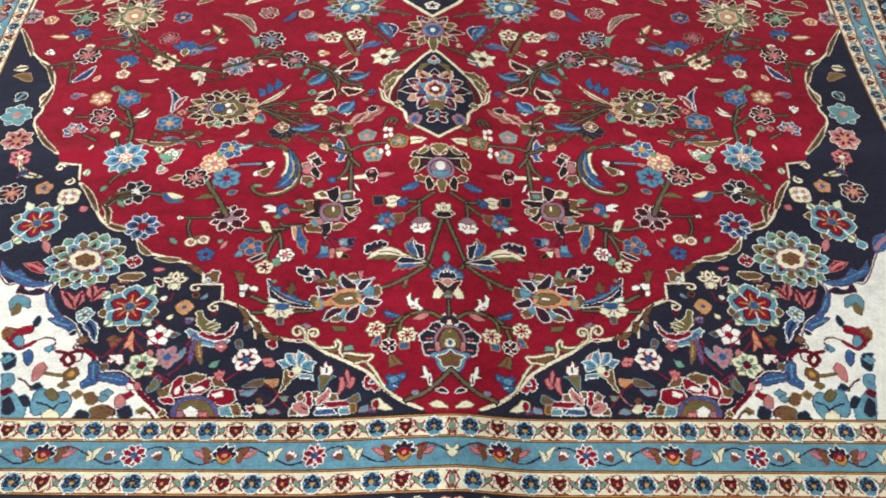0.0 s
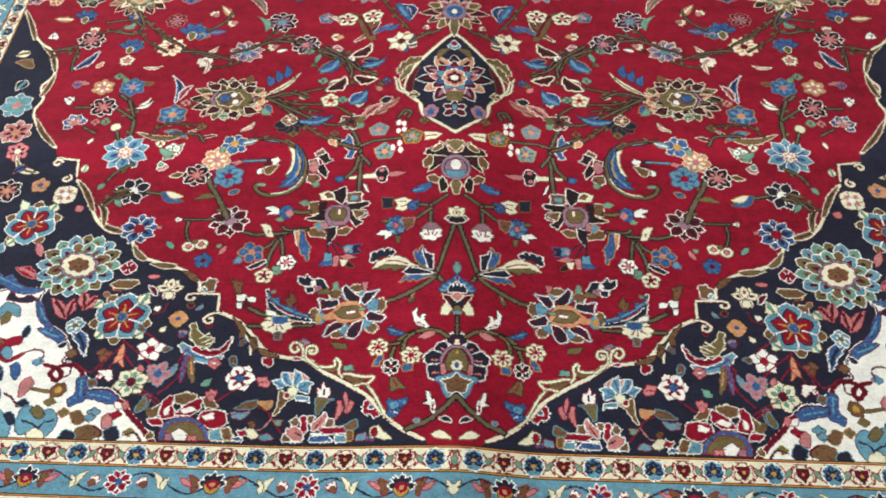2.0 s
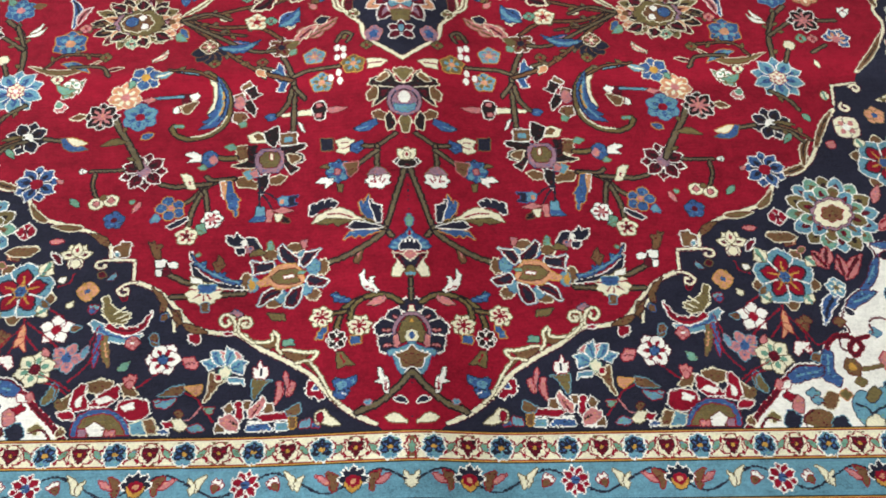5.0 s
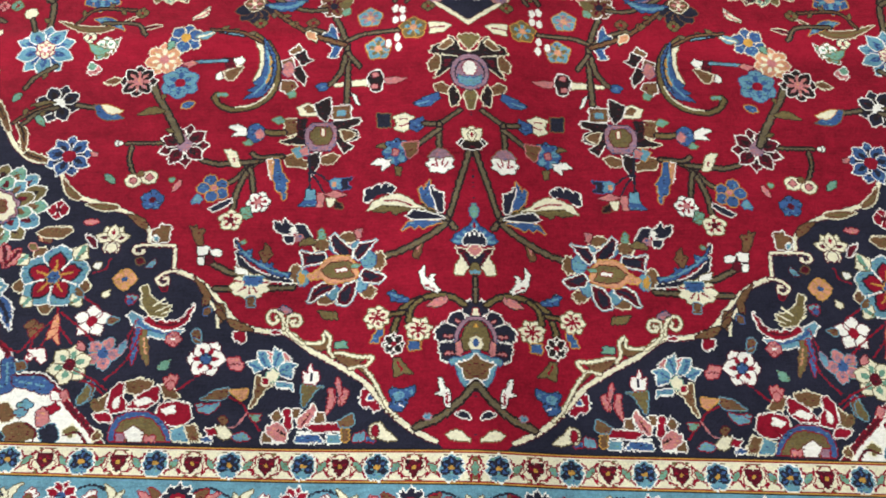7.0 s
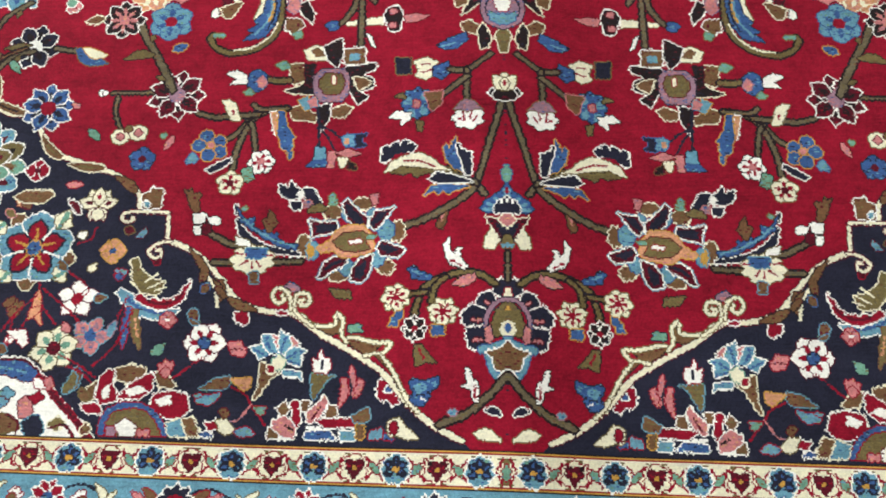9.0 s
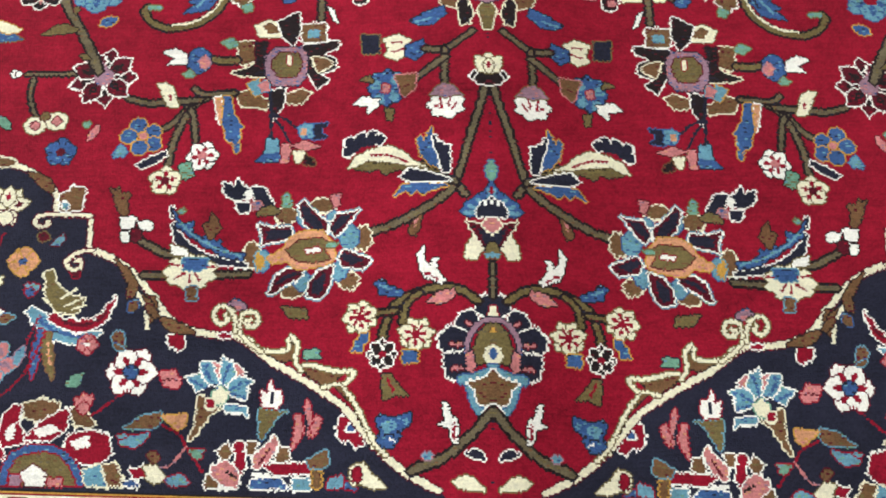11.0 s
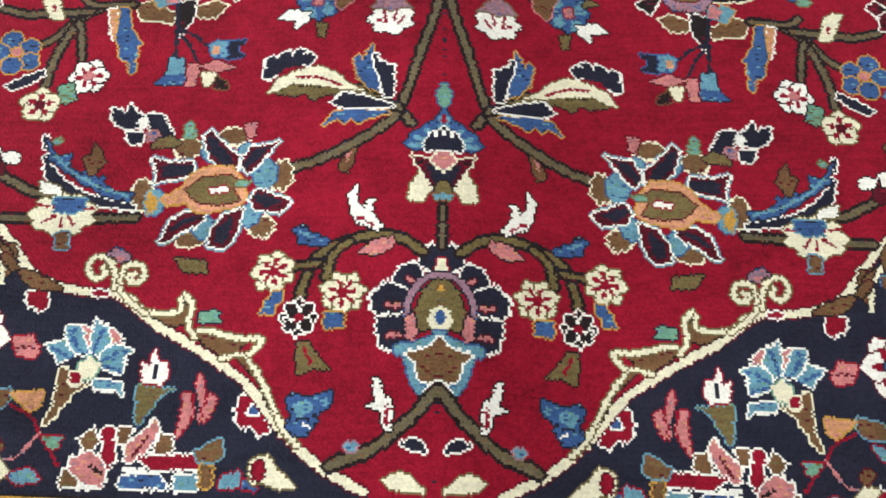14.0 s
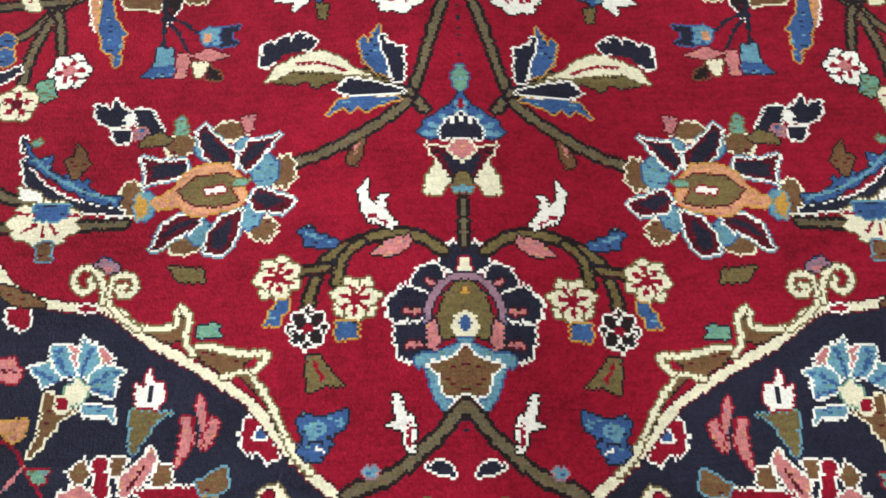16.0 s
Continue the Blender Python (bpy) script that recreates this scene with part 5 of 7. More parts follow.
motif("lily", "maroon lily with white edge at the pendant foot")
for ang in (90, 35, 145, 215, 325):
    petal((0.0, 1.534), ang, 0.004, 0.032, 0.020, "maroon", "white", 1, 0.1)
petal((0.0, 1.544), 270, -0.012, 0.012, 0.014, "sky", "navy", 1, 0.5)
motif("flower", "small mauve flower with a navy edge")
lobed((0.060, 1.529), 0.018, 0.024, 20, 5, 0.2, "mauve", "pink")
lobed((0.060, 1.529), 0.010, 0.014, 20, 5, 0.2, "blue", None)
bud((0.0, 1.787), 270, 0.024, "sky", "white", "red")
leaf((0.012, 1.768), (0.041, 1.726), 0.016, "olive", "brown", 0.2)
for y, big in ((1.929, 0.085), (2.435, 0.0)):
    if big:
        c = (0.0, y)
        motif("palmette", "iris palmette with a blue eye")
        ringed(c, 0.015, big, 12, 0.030, ("maroon", "olive", "black"), "ivory", ("black", "brown", "mauve"), 90, 0.9, 0.5, 0.1)
        ringed(c, 0.015, big * 0.7, 9, 0.024, ("pink", "brown"), "ivory", ("maroon",), 90, 1.0, 0.5)
        petal(c, 270, 0.02, big * 1.3, 0.024, "olive", "ivory", 1, 0.2)
        ellipse(c, 0.038, 0.034, 90, "mauve", "navy")
        ellipse(c, 0.026, 0.022, 90, "blue", "sky")
        ellipse(c, 0.010, 0.008, 90, "ivory")
TIP = 1.998
motif("centre", "navy centre motif with an ivory edge")
tip_line = curve([(0.0, TIP), (0.045, TIP + 0.05), (0.09, TIP + 0.11), (0.13, TIP + 0.22), (0.13, 2.4)])
shape(np.vstack((tip_line, tip_line[::-1] * (-1, 1))), "navy")
stroke(tip_line, 0.011, "ivory", "brown", smooth=False)
flower((0.0, TIP + 0.06), 0.024, 5, "white", "olive", "red", "navy")
flower((0.0, 2.25), 0.075, 10, "salmon", "white", "maroon", "blue", "white")

# ---- near part of the medallion ----
motif("lotus", "large lotus with salmon body and white-edged maroon petals")
lobed((0.256, 0.991), 0.0142, 0.0121, 0, 7, 0.20, "brown", "ivory")
lobed((0.211, 1.004), 0.0186, 0.0094, 0, 7, 0.20, "brown", "ivory")
lobed((0.158, 0.959), 0.0108, 0.0173, 0, 7, 0.20, "brown", "ivory")
lobed((0.173, 0.904), 0.0122, 0.0114, 0, 7, 0.20, "brown", "ivory")
lobed((0.242, 0.892), 0.0145, 0.0095, 0, 7, 0.20, "brown", "ivory")
lobed((0.296, 0.939), 0.0098, 0.0180, 0, 7, 0.20, "brown", "ivory")
ellipse((0.232, 0.986), 0.0092, 0.0102, 0, "sky", "blue")
ellipse((0.175, 0.962), 0.0116, 0.0155, 0, "sky", "blue")
ellipse((0.187, 0.916), 0.0106, 0.0106, 0, "sky", "blue")
ellipse((0.231, 0.904), 0.0105, 0.0114, 0, "sky", "blue")
ellipse((0.282, 0.930), 0.0090, 0.0134, 0, "sky", "blue")
ellipse((0.195, 0.986), 0.0101, 0.0093, 0, "sky", "blue")
shape([(0.290, 0.942), (0.280, 0.935), (0.278, 0.924), (0.287, 0.917), (0.291, 0.929)], "gold", "sky")
shape([(0.292, 0.980), (0.273, 0.974), (0.250, 0.976), (0.246, 0.961), (0.275, 0.955), (0.285, 0.951), (0.284, 0.965)], "sky", "sky", 2)
shape([(0.292, 0.980), (0.273, 0.974), (0.250, 0.976), (0.246, 0.961), (0.275, 0.955), (0.285, 0.951), (0.284, 0.965)], "maroon", "white")
shape([(0.281, 0.971), (0.248, 0.973), (0.248, 0.962), (0.279, 0.957)], "navy")
shape([(0.242, 1.007), (0.235, 1.011), (0.217, 0.992), (0.205, 0.980), (0.204, 0.963), (0.217, 0.965), (0.234, 0.980)], "sky", "sky", 2)
shape([(0.242, 1.007), (0.235, 1.011), (0.217, 0.992), (0.205, 0.980), (0.204, 0.963), (0.217, 0.965), (0.234, 0.980)], "maroon", "white")
shape([(0.238, 1.006), (0.231, 1.003), (0.210, 0.979), (0.208, 0.966), (0.219, 0.971), (0.234, 0.986)], "navy")
shape([(0.163, 0.997), (0.178, 0.993), (0.193, 0.991), (0.201, 0.975), (0.194, 0.962), (0.185, 0.968), (0.175, 0.984)], "sky", "sky", 2)
shape([(0.163, 0.997), (0.178, 0.993), (0.193, 0.991), (0.201, 0.975), (0.194, 0.962), (0.185, 0.968), (0.175, 0.984)], "maroon", "white")
shape([(0.173, 0.992), (0.190, 0.988), (0.198, 0.974), (0.194, 0.966), (0.184, 0.977)], "navy")
shape([(0.148, 0.931), (0.164, 0.938), (0.182, 0.946), (0.187, 0.935), (0.183, 0.923), (0.171, 0.921), (0.156, 0.918)], "sky", "sky", 2)
shape([(0.148, 0.931), (0.164, 0.938), (0.182, 0.946), (0.187, 0.935), (0.183, 0.923), (0.171, 0.921), (0.156, 0.918)], "maroon", "white")
shape([(0.154, 0.931), (0.167, 0.936), (0.182, 0.941), (0.184, 0.932), (0.169, 0.924)], "navy")
shape([(0.194, 0.924), (0.195, 0.906), (0.200, 0.888), (0.209, 0.881), (0.223, 0.885), (0.222, 0.901), (0.212, 0.917)], "sky", "sky", 2)
shape([(0.194, 0.924), (0.195, 0.906), (0.200, 0.888), (0.209, 0.881), (0.223, 0.885), (0.222, 0.901), (0.212, 0.917)], "maroon", "white")
shape([(0.203, 0.916), (0.203, 0.896), (0.209, 0.886), (0.219, 0.889), (0.218, 0.902)], "navy")
shape([(0.228, 0.921), (0.252, 0.919), (0.265, 0.910), (0.270, 0.889), (0.265, 0.887), (0.254, 0.898), (0.234, 0.908)], "sky", "sky", 2)
shape([(0.228, 0.921), (0.252, 0.919), (0.265, 0.910), (0.270, 0.889), (0.265, 0.887), (0.254, 0.898), (0.234, 0.908)], "maroon", "white")
shape([(0.232, 0.918), (0.253, 0.913), (0.264, 0.901), (0.260, 0.899), (0.243, 0.910)], "navy")
shape([(0.276, 0.935), (0.258, 0.945), (0.248, 0.963), (0.232, 0.970), (0.209, 0.969), (0.196, 0.954), (0.191, 0.934), (0.200, 0.926), (0.220, 0.921), (0.239, 0.920), (0.253, 0.930), (0.269, 0.927)], "salmon", "gold")
shape([(0.253, 0.944), (0.239, 0.957), (0.214, 0.961), (0.202, 0.956), (0.205, 0.944), (0.199, 0.933), (0.216, 0.928), (0.237, 0.930), (0.247, 0.937)], "olive", "maroon")
shape([(0.229, 0.946), (0.212, 0.948), (0.209, 0.943), (0.227, 0.940)], "white", "red")
shape([(0.204, 0.952), (0.189, 0.954), (0.189, 0.949), (0.204, 0.948)], "teal", "olive")
motif("leaf")
shape([(0.263, 1.020), (0.256, 1.024), (0.250, 1.004), (0.262, 1.001)], "teal", "olive")
motif("bud")
shape([(0.202, 1.018), (0.190, 1.021), (0.189, 1.004), (0.196, 1.000)], "pink", "maroon")
motif("stem")
stroke([(0.426, 0.909), (0.395, 0.909)], 0.0060, "stem", "black")
motif("stem")
stroke([(0.338, 0.911), (0.298, 0.913)], 0.0060, "stem", "black")
motif("stem")
stroke([(0.436, 0.955), (0.418, 0.945), (0.403, 0.938), (0.390, 0.936)], 0.0060, "stem", "black")
motif("leaf", "blue feathered leaf with a white-edged navy crescent")
shape([(0.404, 1.001), (0.399, 0.999), (0.400, 0.982), (0.389, 0.967), (0.371, 0.949), (0.352, 0.938), (0.327, 0.931), (0.301, 0.927), (0.300, 0.921), (0.334, 0.925), (0.355, 0.929), (0.377, 0.940), (0.392, 0.954), (0.398, 0.972)], "navy", "white")
shape([(0.399, 1.000), (0.392, 0.984), (0.382, 0.977), (0.373, 0.983), (0.372, 0.966), (0.359, 0.959), (0.351, 0.966), (0.343, 0.955), (0.336, 0.960), (0.335, 0.950), (0.323, 0.939), (0.305, 0.940), (0.305, 0.930), (0.327, 0.934), (0.353, 0.947), (0.376, 0.962), (0.392, 0.974)], "blue", "navy")
stroke([(0.389, 0.979), (0.365, 0.959), (0.338, 0.945), (0.309, 0.936)], 0.0030, "sky")
shape([(0.395, 0.995), (0.386, 1.000), (0.383, 0.995), (0.392, 0.991)], "teal", "olive")
motif("flower", "ivory daisy with a blue heart")
lobed((0.369, 0.915), 0.0331, 0.0229, 0, 9, 0.20, "ivory", "olive")
shape([(0.398, 0.950), (0.378, 0.945), (0.374, 0.935), (0.394, 0.938)], "white", "olive")
shape([(0.380, 0.932), (0.350, 0.932), (0.349, 0.922), (0.355, 0.916), (0.376, 0.917)], "blue", "sky")
stroke([(0.397, 0.924), (0.380, 0.922)], 0.0030, "red")
stroke([(0.386, 0.906), (0.375, 0.913)], 0.0030, "red")
stroke([(0.356, 0.904), (0.362, 0.912)], 0.0030, "red")
stroke([(0.339, 0.922), (0.349, 0.921)], 0.0030, "red")
stroke([(0.369, 0.900), (0.369, 0.910)], 0.0030, "red")
motif("bud")
shape([(0.373, 0.894), (0.359, 0.896), (0.358, 0.878), (0.368, 0.878)], "brown", "sky")
motif("bud")
shape([(0.361, 0.977), (0.352, 0.982), (0.351, 0.994), (0.343, 0.985), (0.337, 0.973), (0.343, 0.964), (0.348, 0.956), (0.355, 0.966)], "brown", "black")
motif("flower", "black twin flowers with a spiky white rim")
shape([(0.341, 1.036), (0.333, 1.034), (0.325, 1.029), (0.322, 1.042), (0.316, 1.032), (0.307, 1.027), (0.308, 1.015), (0.321, 1.010), (0.336, 1.019)], "navy", "white")
shape([(0.323, 1.008), (0.305, 1.008), (0.304, 0.997), (0.317, 0.993)], "navy", "white")
shape([(0.303, 1.030), (0.288, 1.030), (0.279, 1.016), (0.273, 1.004), (0.289, 1.003), (0.299, 1.011)], "navy", "white")
shape([(0.313, 1.024), (0.303, 1.027), (0.302, 1.012), (0.309, 1.010)], "white")
shape([(0.302, 1.008), (0.291, 1.011), (0.289, 1.003), (0.298, 0.999)], "mauve", "pink")
shape([(0.290, 1.001), (0.276, 1.005), (0.264, 0.997), (0.270, 0.992), (0.296, 0.991)], "olive", "black")
motif("bud")
shape([(0.483, 1.026), (0.475, 1.021), (0.474, 1.028), (0.468, 1.019), (0.457, 1.019), (0.460, 1.004), (0.456, 0.990), (0.463, 0.987), (0.472, 1.000)], "brown", "black")
motif("bud", "white twin buds with a navy cup")
shape([(0.451, 0.971), (0.438, 0.971), (0.434, 0.958), (0.443, 0.951), (0.451, 0.958)], "maroon", "black")
shape([(0.466, 0.986), (0.445, 0.987), (0.445, 0.973), (0.461, 0.968)], "white", "black")
shape([(0.444, 0.981), (0.423, 0.981), (0.423, 0.969), (0.437, 0.969)], "white", "black")
shape([(0.462, 0.966), (0.452, 0.967), (0.450, 0.951), (0.460, 0.953)], "white", "black")
motif("stem")
stroke([(0.017, 0.878), (0.038, 0.891), (0.063, 0.895), (0.091, 0.888), (0.114, 0.875), (0.124, 0.855), (0.130, 0.833)], 0.0065, "olive", "black")
motif("stem")
stroke([(0.087, 0.888), (0.102, 0.873), (0.107, 0.853)], 0.0060, "olive", "black")
motif("stem")
stroke([(0.115, 0.866), (0.141, 0.862)], 0.0050, "olive", "black")
motif("leaf", "white forked leaf with red veins")
shape([(0.091, 0.938), (0.082, 0.949), (0.082, 0.930), (0.076, 0.921), (0.071, 0.932), (0.066, 0.932), (0.067, 0.917), (0.055, 0.904), (0.062, 0.899), (0.080, 0.907), (0.087, 0.917)], "white", "black")
stroke([(0.080, 0.913), (0.066, 0.905)], 0.0030, "red")
motif("leaf", "blue leaf")
shape([(0.141, 0.901), (0.133, 0.906), (0.124, 0.897), (0.106, 0.890), (0.110, 0.883), (0.133, 0.886)], "blue", "navy")
stroke([(0.135, 0.898), (0.120, 0.891)], 0.0028, "sky")
motif("leaf", "pink leaf")
shape([(0.077, 0.877), (0.063, 0.890), (0.044, 0.893), (0.046, 0.883), (0.063, 0.873)], "pink", "black")
flower((0.157, 0.858), 0.0211, 7, "ivory", "olive", "red", "red", rot=10, point=0.0, label="ivory daisy with red marks")
flower((0.090, 0.837), 0.0211, 7, "ivory", "olive", "red", "red", rot=30, point=0.0, label="ivory daisy with red marks")
motif("leaf")
shape([(0.154, 0.838), (0.146, 0.840), (0.145, 0.828), (0.152, 0.825), (0.152, 0.815), (0.166, 0.817), (0.161, 0.828)], "blue", "gold")
motif("leaf")
shape([(0.106, 0.818), (0.087, 0.818), (0.087, 0.804), (0.105, 0.802)], "blue", "gold")
flower((0.129, 0.813), 0.0176, 8, "black", "white", None, "red", rot=0, point=0.0, label="maroon flower with a white scalloped rim")
motif("bud")
shape([(0.128, 0.789), (0.120, 0.792), (0.107, 0.777), (0.096, 0.765), (0.111, 0.765), (0.125, 0.759)], "olive", "black")
stroke([(0.121, 0.785), (0.114, 0.770)], 0.0030, "red")
motif("leaf")
shape([(0.254, 0.874), (0.245, 0.871), (0.223, 0.869), (0.220, 0.856), (0.244, 0.858)], "olive", "black")
motif("stem")
stroke([(0.002, 0.748), (0.018, 0.729), (0.037, 0.710), (0.059, 0.694), (0.089, 0.682)], 0.0075, "stem", "black")
motif("leaf", "white leaf with a red vein")
shape([(0.059, 0.761), (0.051, 0.755), (0.048, 0.744), (0.039, 0.738), (0.039, 0.713), (0.046, 0.713), (0.048, 0.728), (0.065, 0.734), (0.054, 0.737)], "white", "black")
stroke([(0.044, 0.735), (0.043, 0.718)], 0.0034, "red")
motif("bud", "blue tulip bud")
shape([(0.133, 0.738), (0.125, 0.744), (0.117, 0.739), (0.106, 0.741), (0.092, 0.746), (0.092, 0.734), (0.102, 0.727), (0.104, 0.717), (0.111, 0.705), (0.123, 0.707), (0.130, 0.714), (0.126, 0.724)], "blue", "navy")
shape([(0.126, 0.735), (0.113, 0.737), (0.106, 0.731), (0.116, 0.723), (0.121, 0.717)], "sky")
shape([(0.104, 0.736), (0.095, 0.740), (0.096, 0.734)], "sky")
stroke([(0.122, 0.721), (0.110, 0.720)], 0.0026, "navy")
stroke([(0.116, 0.717), (0.111, 0.714)], 0.0026, "white")
motif("bud")
ellipse((0.072, 0.698), 0.0056, 0.0037, 0, "sky", "mauve")
motif("leaf")
shape([(0.033, 0.702), (0.017, 0.706), (0.010, 0.699), (0.007, 0.694), (0.023, 0.698)], "navy", "white")
motif("leaf", "ivory wave leaves along the border")
shape([(0.044, 0.672), (0.030, 0.678), (0.018, 0.673), (0.005, 0.661), (0.024, 0.662), (0.036, 0.664)], "ivory", "olive")

# octagon palmette, its bells and the branch beside it
motif("palmette", "palmette with a mauve octagon eye")
shape([(0.340, 1.246), (0.318, 1.248), (0.312, 1.216), (0.332, 1.210)], "brown", "ivory")
shape([(0.318, 1.273), (0.297, 1.284), (0.264, 1.256), (0.301, 1.253), (0.311, 1.256)], "ivory", "brown")
shape([(0.307, 1.274), (0.295, 1.278), (0.277, 1.262), (0.299, 1.260)], "brown")
shape([(0.253, 1.274), (0.219, 1.275), (0.218, 1.244), (0.251, 1.246)], "brown", "white")
shape([(0.245, 1.265), (0.228, 1.265), (0.227, 1.253), (0.244, 1.253)], "sky")
shape([(0.285, 1.280), (0.258, 1.295), (0.254, 1.265), (0.263, 1.240), (0.280, 1.257)], "black", "white")
shape([(0.251, 1.241), (0.201, 1.246), (0.201, 1.235), (0.221, 1.225), (0.204, 1.218), (0.203, 1.203), (0.224, 1.195), (0.210, 1.186), (0.228, 1.172), (0.242, 1.200)], "black", "white")
shape([(0.235, 1.223), (0.213, 1.218), (0.207, 1.209), (0.229, 1.197)], "brown", "ivory")
shape([(0.271, 1.163), (0.248, 1.173), (0.234, 1.166), (0.247, 1.151), (0.266, 1.151)], "brown", "ivory")
shape([(0.347, 1.198), (0.322, 1.205), (0.304, 1.218), (0.299, 1.192), (0.326, 1.193)], "black", "ivory")
shape([(0.315, 1.247), (0.297, 1.247), (0.302, 1.206), (0.312, 1.210)], "black", "maroon")
shape([(0.336, 1.165), (0.315, 1.173), (0.291, 1.155), (0.293, 1.144), (0.328, 1.147)], "brown", "ivory")
shape([(0.322, 1.182), (0.307, 1.189), (0.300, 1.171), (0.309, 1.161)], "sky", "gold")
shape([(0.289, 1.171), (0.271, 1.176), (0.271, 1.149), (0.283, 1.126)], "black", "white")
shape([(0.308, 1.180), (0.294, 1.188), (0.290, 1.171), (0.302, 1.168)], "pink", "sky")
shape([(0.300, 1.223), (0.288, 1.238), (0.250, 1.239), (0.242, 1.223), (0.243, 1.191), (0.252, 1.179), (0.287, 1.179), (0.298, 1.196)], "mauve", "navy")
shape([(0.289, 1.220), (0.280, 1.230), (0.254, 1.229), (0.250, 1.212), (0.255, 1.193), (0.280, 1.192), (0.290, 1.206)], "olive", "maroon")
shape([(0.270, 1.226), (0.264, 1.226), (0.264, 1.210), (0.269, 1.210)], "ivory", "red")
motif("bud")
shape([(0.218, 1.304), (0.209, 1.295), (0.201, 1.274), (0.211, 1.280)], "white", "black")
motif("stem")
stroke([(0.338, 1.217), (0.357, 1.216), (0.373, 1.219)], 0.0080, "olive", "black")
motif("leaf")
shape([(0.362, 1.246), (0.347, 1.253), (0.336, 1.241), (0.349, 1.235)], "teal", "olive")
motif("flower", "white and blue side flower")
ellipse((0.389, 1.216), 0.0161, 0.0198, 0, "blue", "navy")
ellipse((0.381, 1.214), 0.0068, 0.0093, 0, "pink", "mauve")
shape([(0.440, 1.228), (0.423, 1.235), (0.406, 1.226), (0.405, 1.210), (0.433, 1.209), (0.423, 1.219)], "white", "black")
shape([(0.409, 1.196), (0.399, 1.202), (0.391, 1.193), (0.401, 1.188)], "teal", "olive")
motif("stem")
stroke([(0.336, 1.167), (0.364, 1.164), (0.383, 1.152), (0.397, 1.141), (0.414, 1.120), (0.431, 1.109)], 0.0060, "stem", "black")
motif("stem")
stroke([(0.479, 1.158), (0.451, 1.150), (0.407, 1.153), (0.381, 1.156)], 0.0060, "stem", "black")
motif("stem")
stroke([(0.392, 1.144), (0.405, 1.113), (0.412, 1.085), (0.413, 1.062)], 0.0060, "stem", "black")
motif("stem")
stroke([(0.392, 1.141), (0.386, 1.118), (0.382, 1.092)], 0.0050, "stem", "black")
motif("stem")
stroke([(0.391, 1.172), (0.378, 1.165), (0.337, 1.166)], 0.0050, "stem", "black")
motif("flower", "blue rosette with a gold rim")
shape([(0.488, 1.069), (0.480, 1.089), (0.468, 1.077), (0.472, 1.071)], "sky", "blue")
ellipse((0.459, 1.116), 0.0109, 0.0107, 0, "blue", "gold")
ellipse((0.439, 1.107), 0.0108, 0.0106, 0, "blue", "gold")
ellipse((0.437, 1.089), 0.0108, 0.0105, 0, "blue", "gold")
ellipse((0.454, 1.084), 0.0107, 0.0104, 0, "blue", "gold")
ellipse((0.470, 1.100), 0.0108, 0.0106, 0, "blue", "gold")
ellipse((0.452, 1.101), 0.0056, 0.0055, 0, "pink", "gold")
motif("leaf")
shape([(0.456, 1.059), (0.440, 1.069), (0.418, 1.081), (0.417, 1.074), (0.431, 1.061), (0.447, 1.054)], "navy", "white")
motif("bud", "ivory bud")
shape([(0.442, 1.180), (0.429, 1.181), (0.419, 1.172), (0.414, 1.157), (0.409, 1.143), (0.424, 1.145), (0.432, 1.162)], "ivory", "olive")
shape([(0.426, 1.163), (0.419, 1.163), (0.420, 1.151)], "red")
flower((0.371, 1.073), 0.0214, 6, "white", "black", "red", "pink", rot=20, point=0.0, label="white flower with red marks")
motif("leaf")
shape([(0.401, 1.060), (0.386, 1.064), (0.379, 1.044), (0.389, 1.038), (0.397, 1.045)], "teal", "black")
flower((0.415, 1.037), 0.0211, 5, "ivory", "olive", "red", "maroon", rot=0, point=0.1, label="cream flower with a maroon heart")
motif("leaf", "blue leaf with a gold toothed edge")
shape([(0.363, 1.160), (0.354, 1.160), (0.349, 1.124), (0.353, 1.117), (0.358, 1.139)], "salmon", "white")
shape([(0.353, 1.163), (0.341, 1.163), (0.337, 1.139), (0.322, 1.116), (0.327, 1.110), (0.323, 1.101), (0.327, 1.093), (0.323, 1.085), (0.328, 1.075), (0.333, 1.093), (0.342, 1.095), (0.346, 1.111), (0.351, 1.124), (0.350, 1.139)], "blue", "gold")
motif("stem")
stroke([(0.290, 1.169), (0.287, 1.135), (0.284, 1.098)], 0.0045, "navy")
motif("stem")
stroke([(0.285, 1.134), (0.269, 1.112), (0.259, 1.093)], 0.0040, "navy")
motif("stem")
stroke([(0.284, 1.136), (0.266, 1.127), (0.248, 1.112)], 0.0040, "navy")
motif("bud", "blue bell flower")
shape([(0.290, 1.099), (0.275, 1.099), (0.270, 1.079), (0.266, 1.066), (0.305, 1.065), (0.291, 1.076)], "sky", "navy")
shape([(0.292, 1.077), (0.272, 1.080), (0.267, 1.067), (0.302, 1.066)], "blue")
motif("bud", "blue bell flower")
shape([(0.232, 1.119), (0.210, 1.121), (0.219, 1.110), (0.211, 1.100), (0.230, 1.097)], "navy", "blue")
shape([(0.250, 1.115), (0.242, 1.121), (0.231, 1.119), (0.229, 1.099), (0.245, 1.099)], "sky", "blue")
ellipse((0.242, 1.109), 0.0044, 0.0061, 0, "salmon")
motif("bud", "pink blossom")
shape([(0.270, 1.092), (0.256, 1.092), (0.259, 1.066), (0.268, 1.063)], "pink", "maroon")
shape([(0.257, 1.089), (0.240, 1.097), (0.218, 1.087), (0.239, 1.081)], "pink", "maroon")
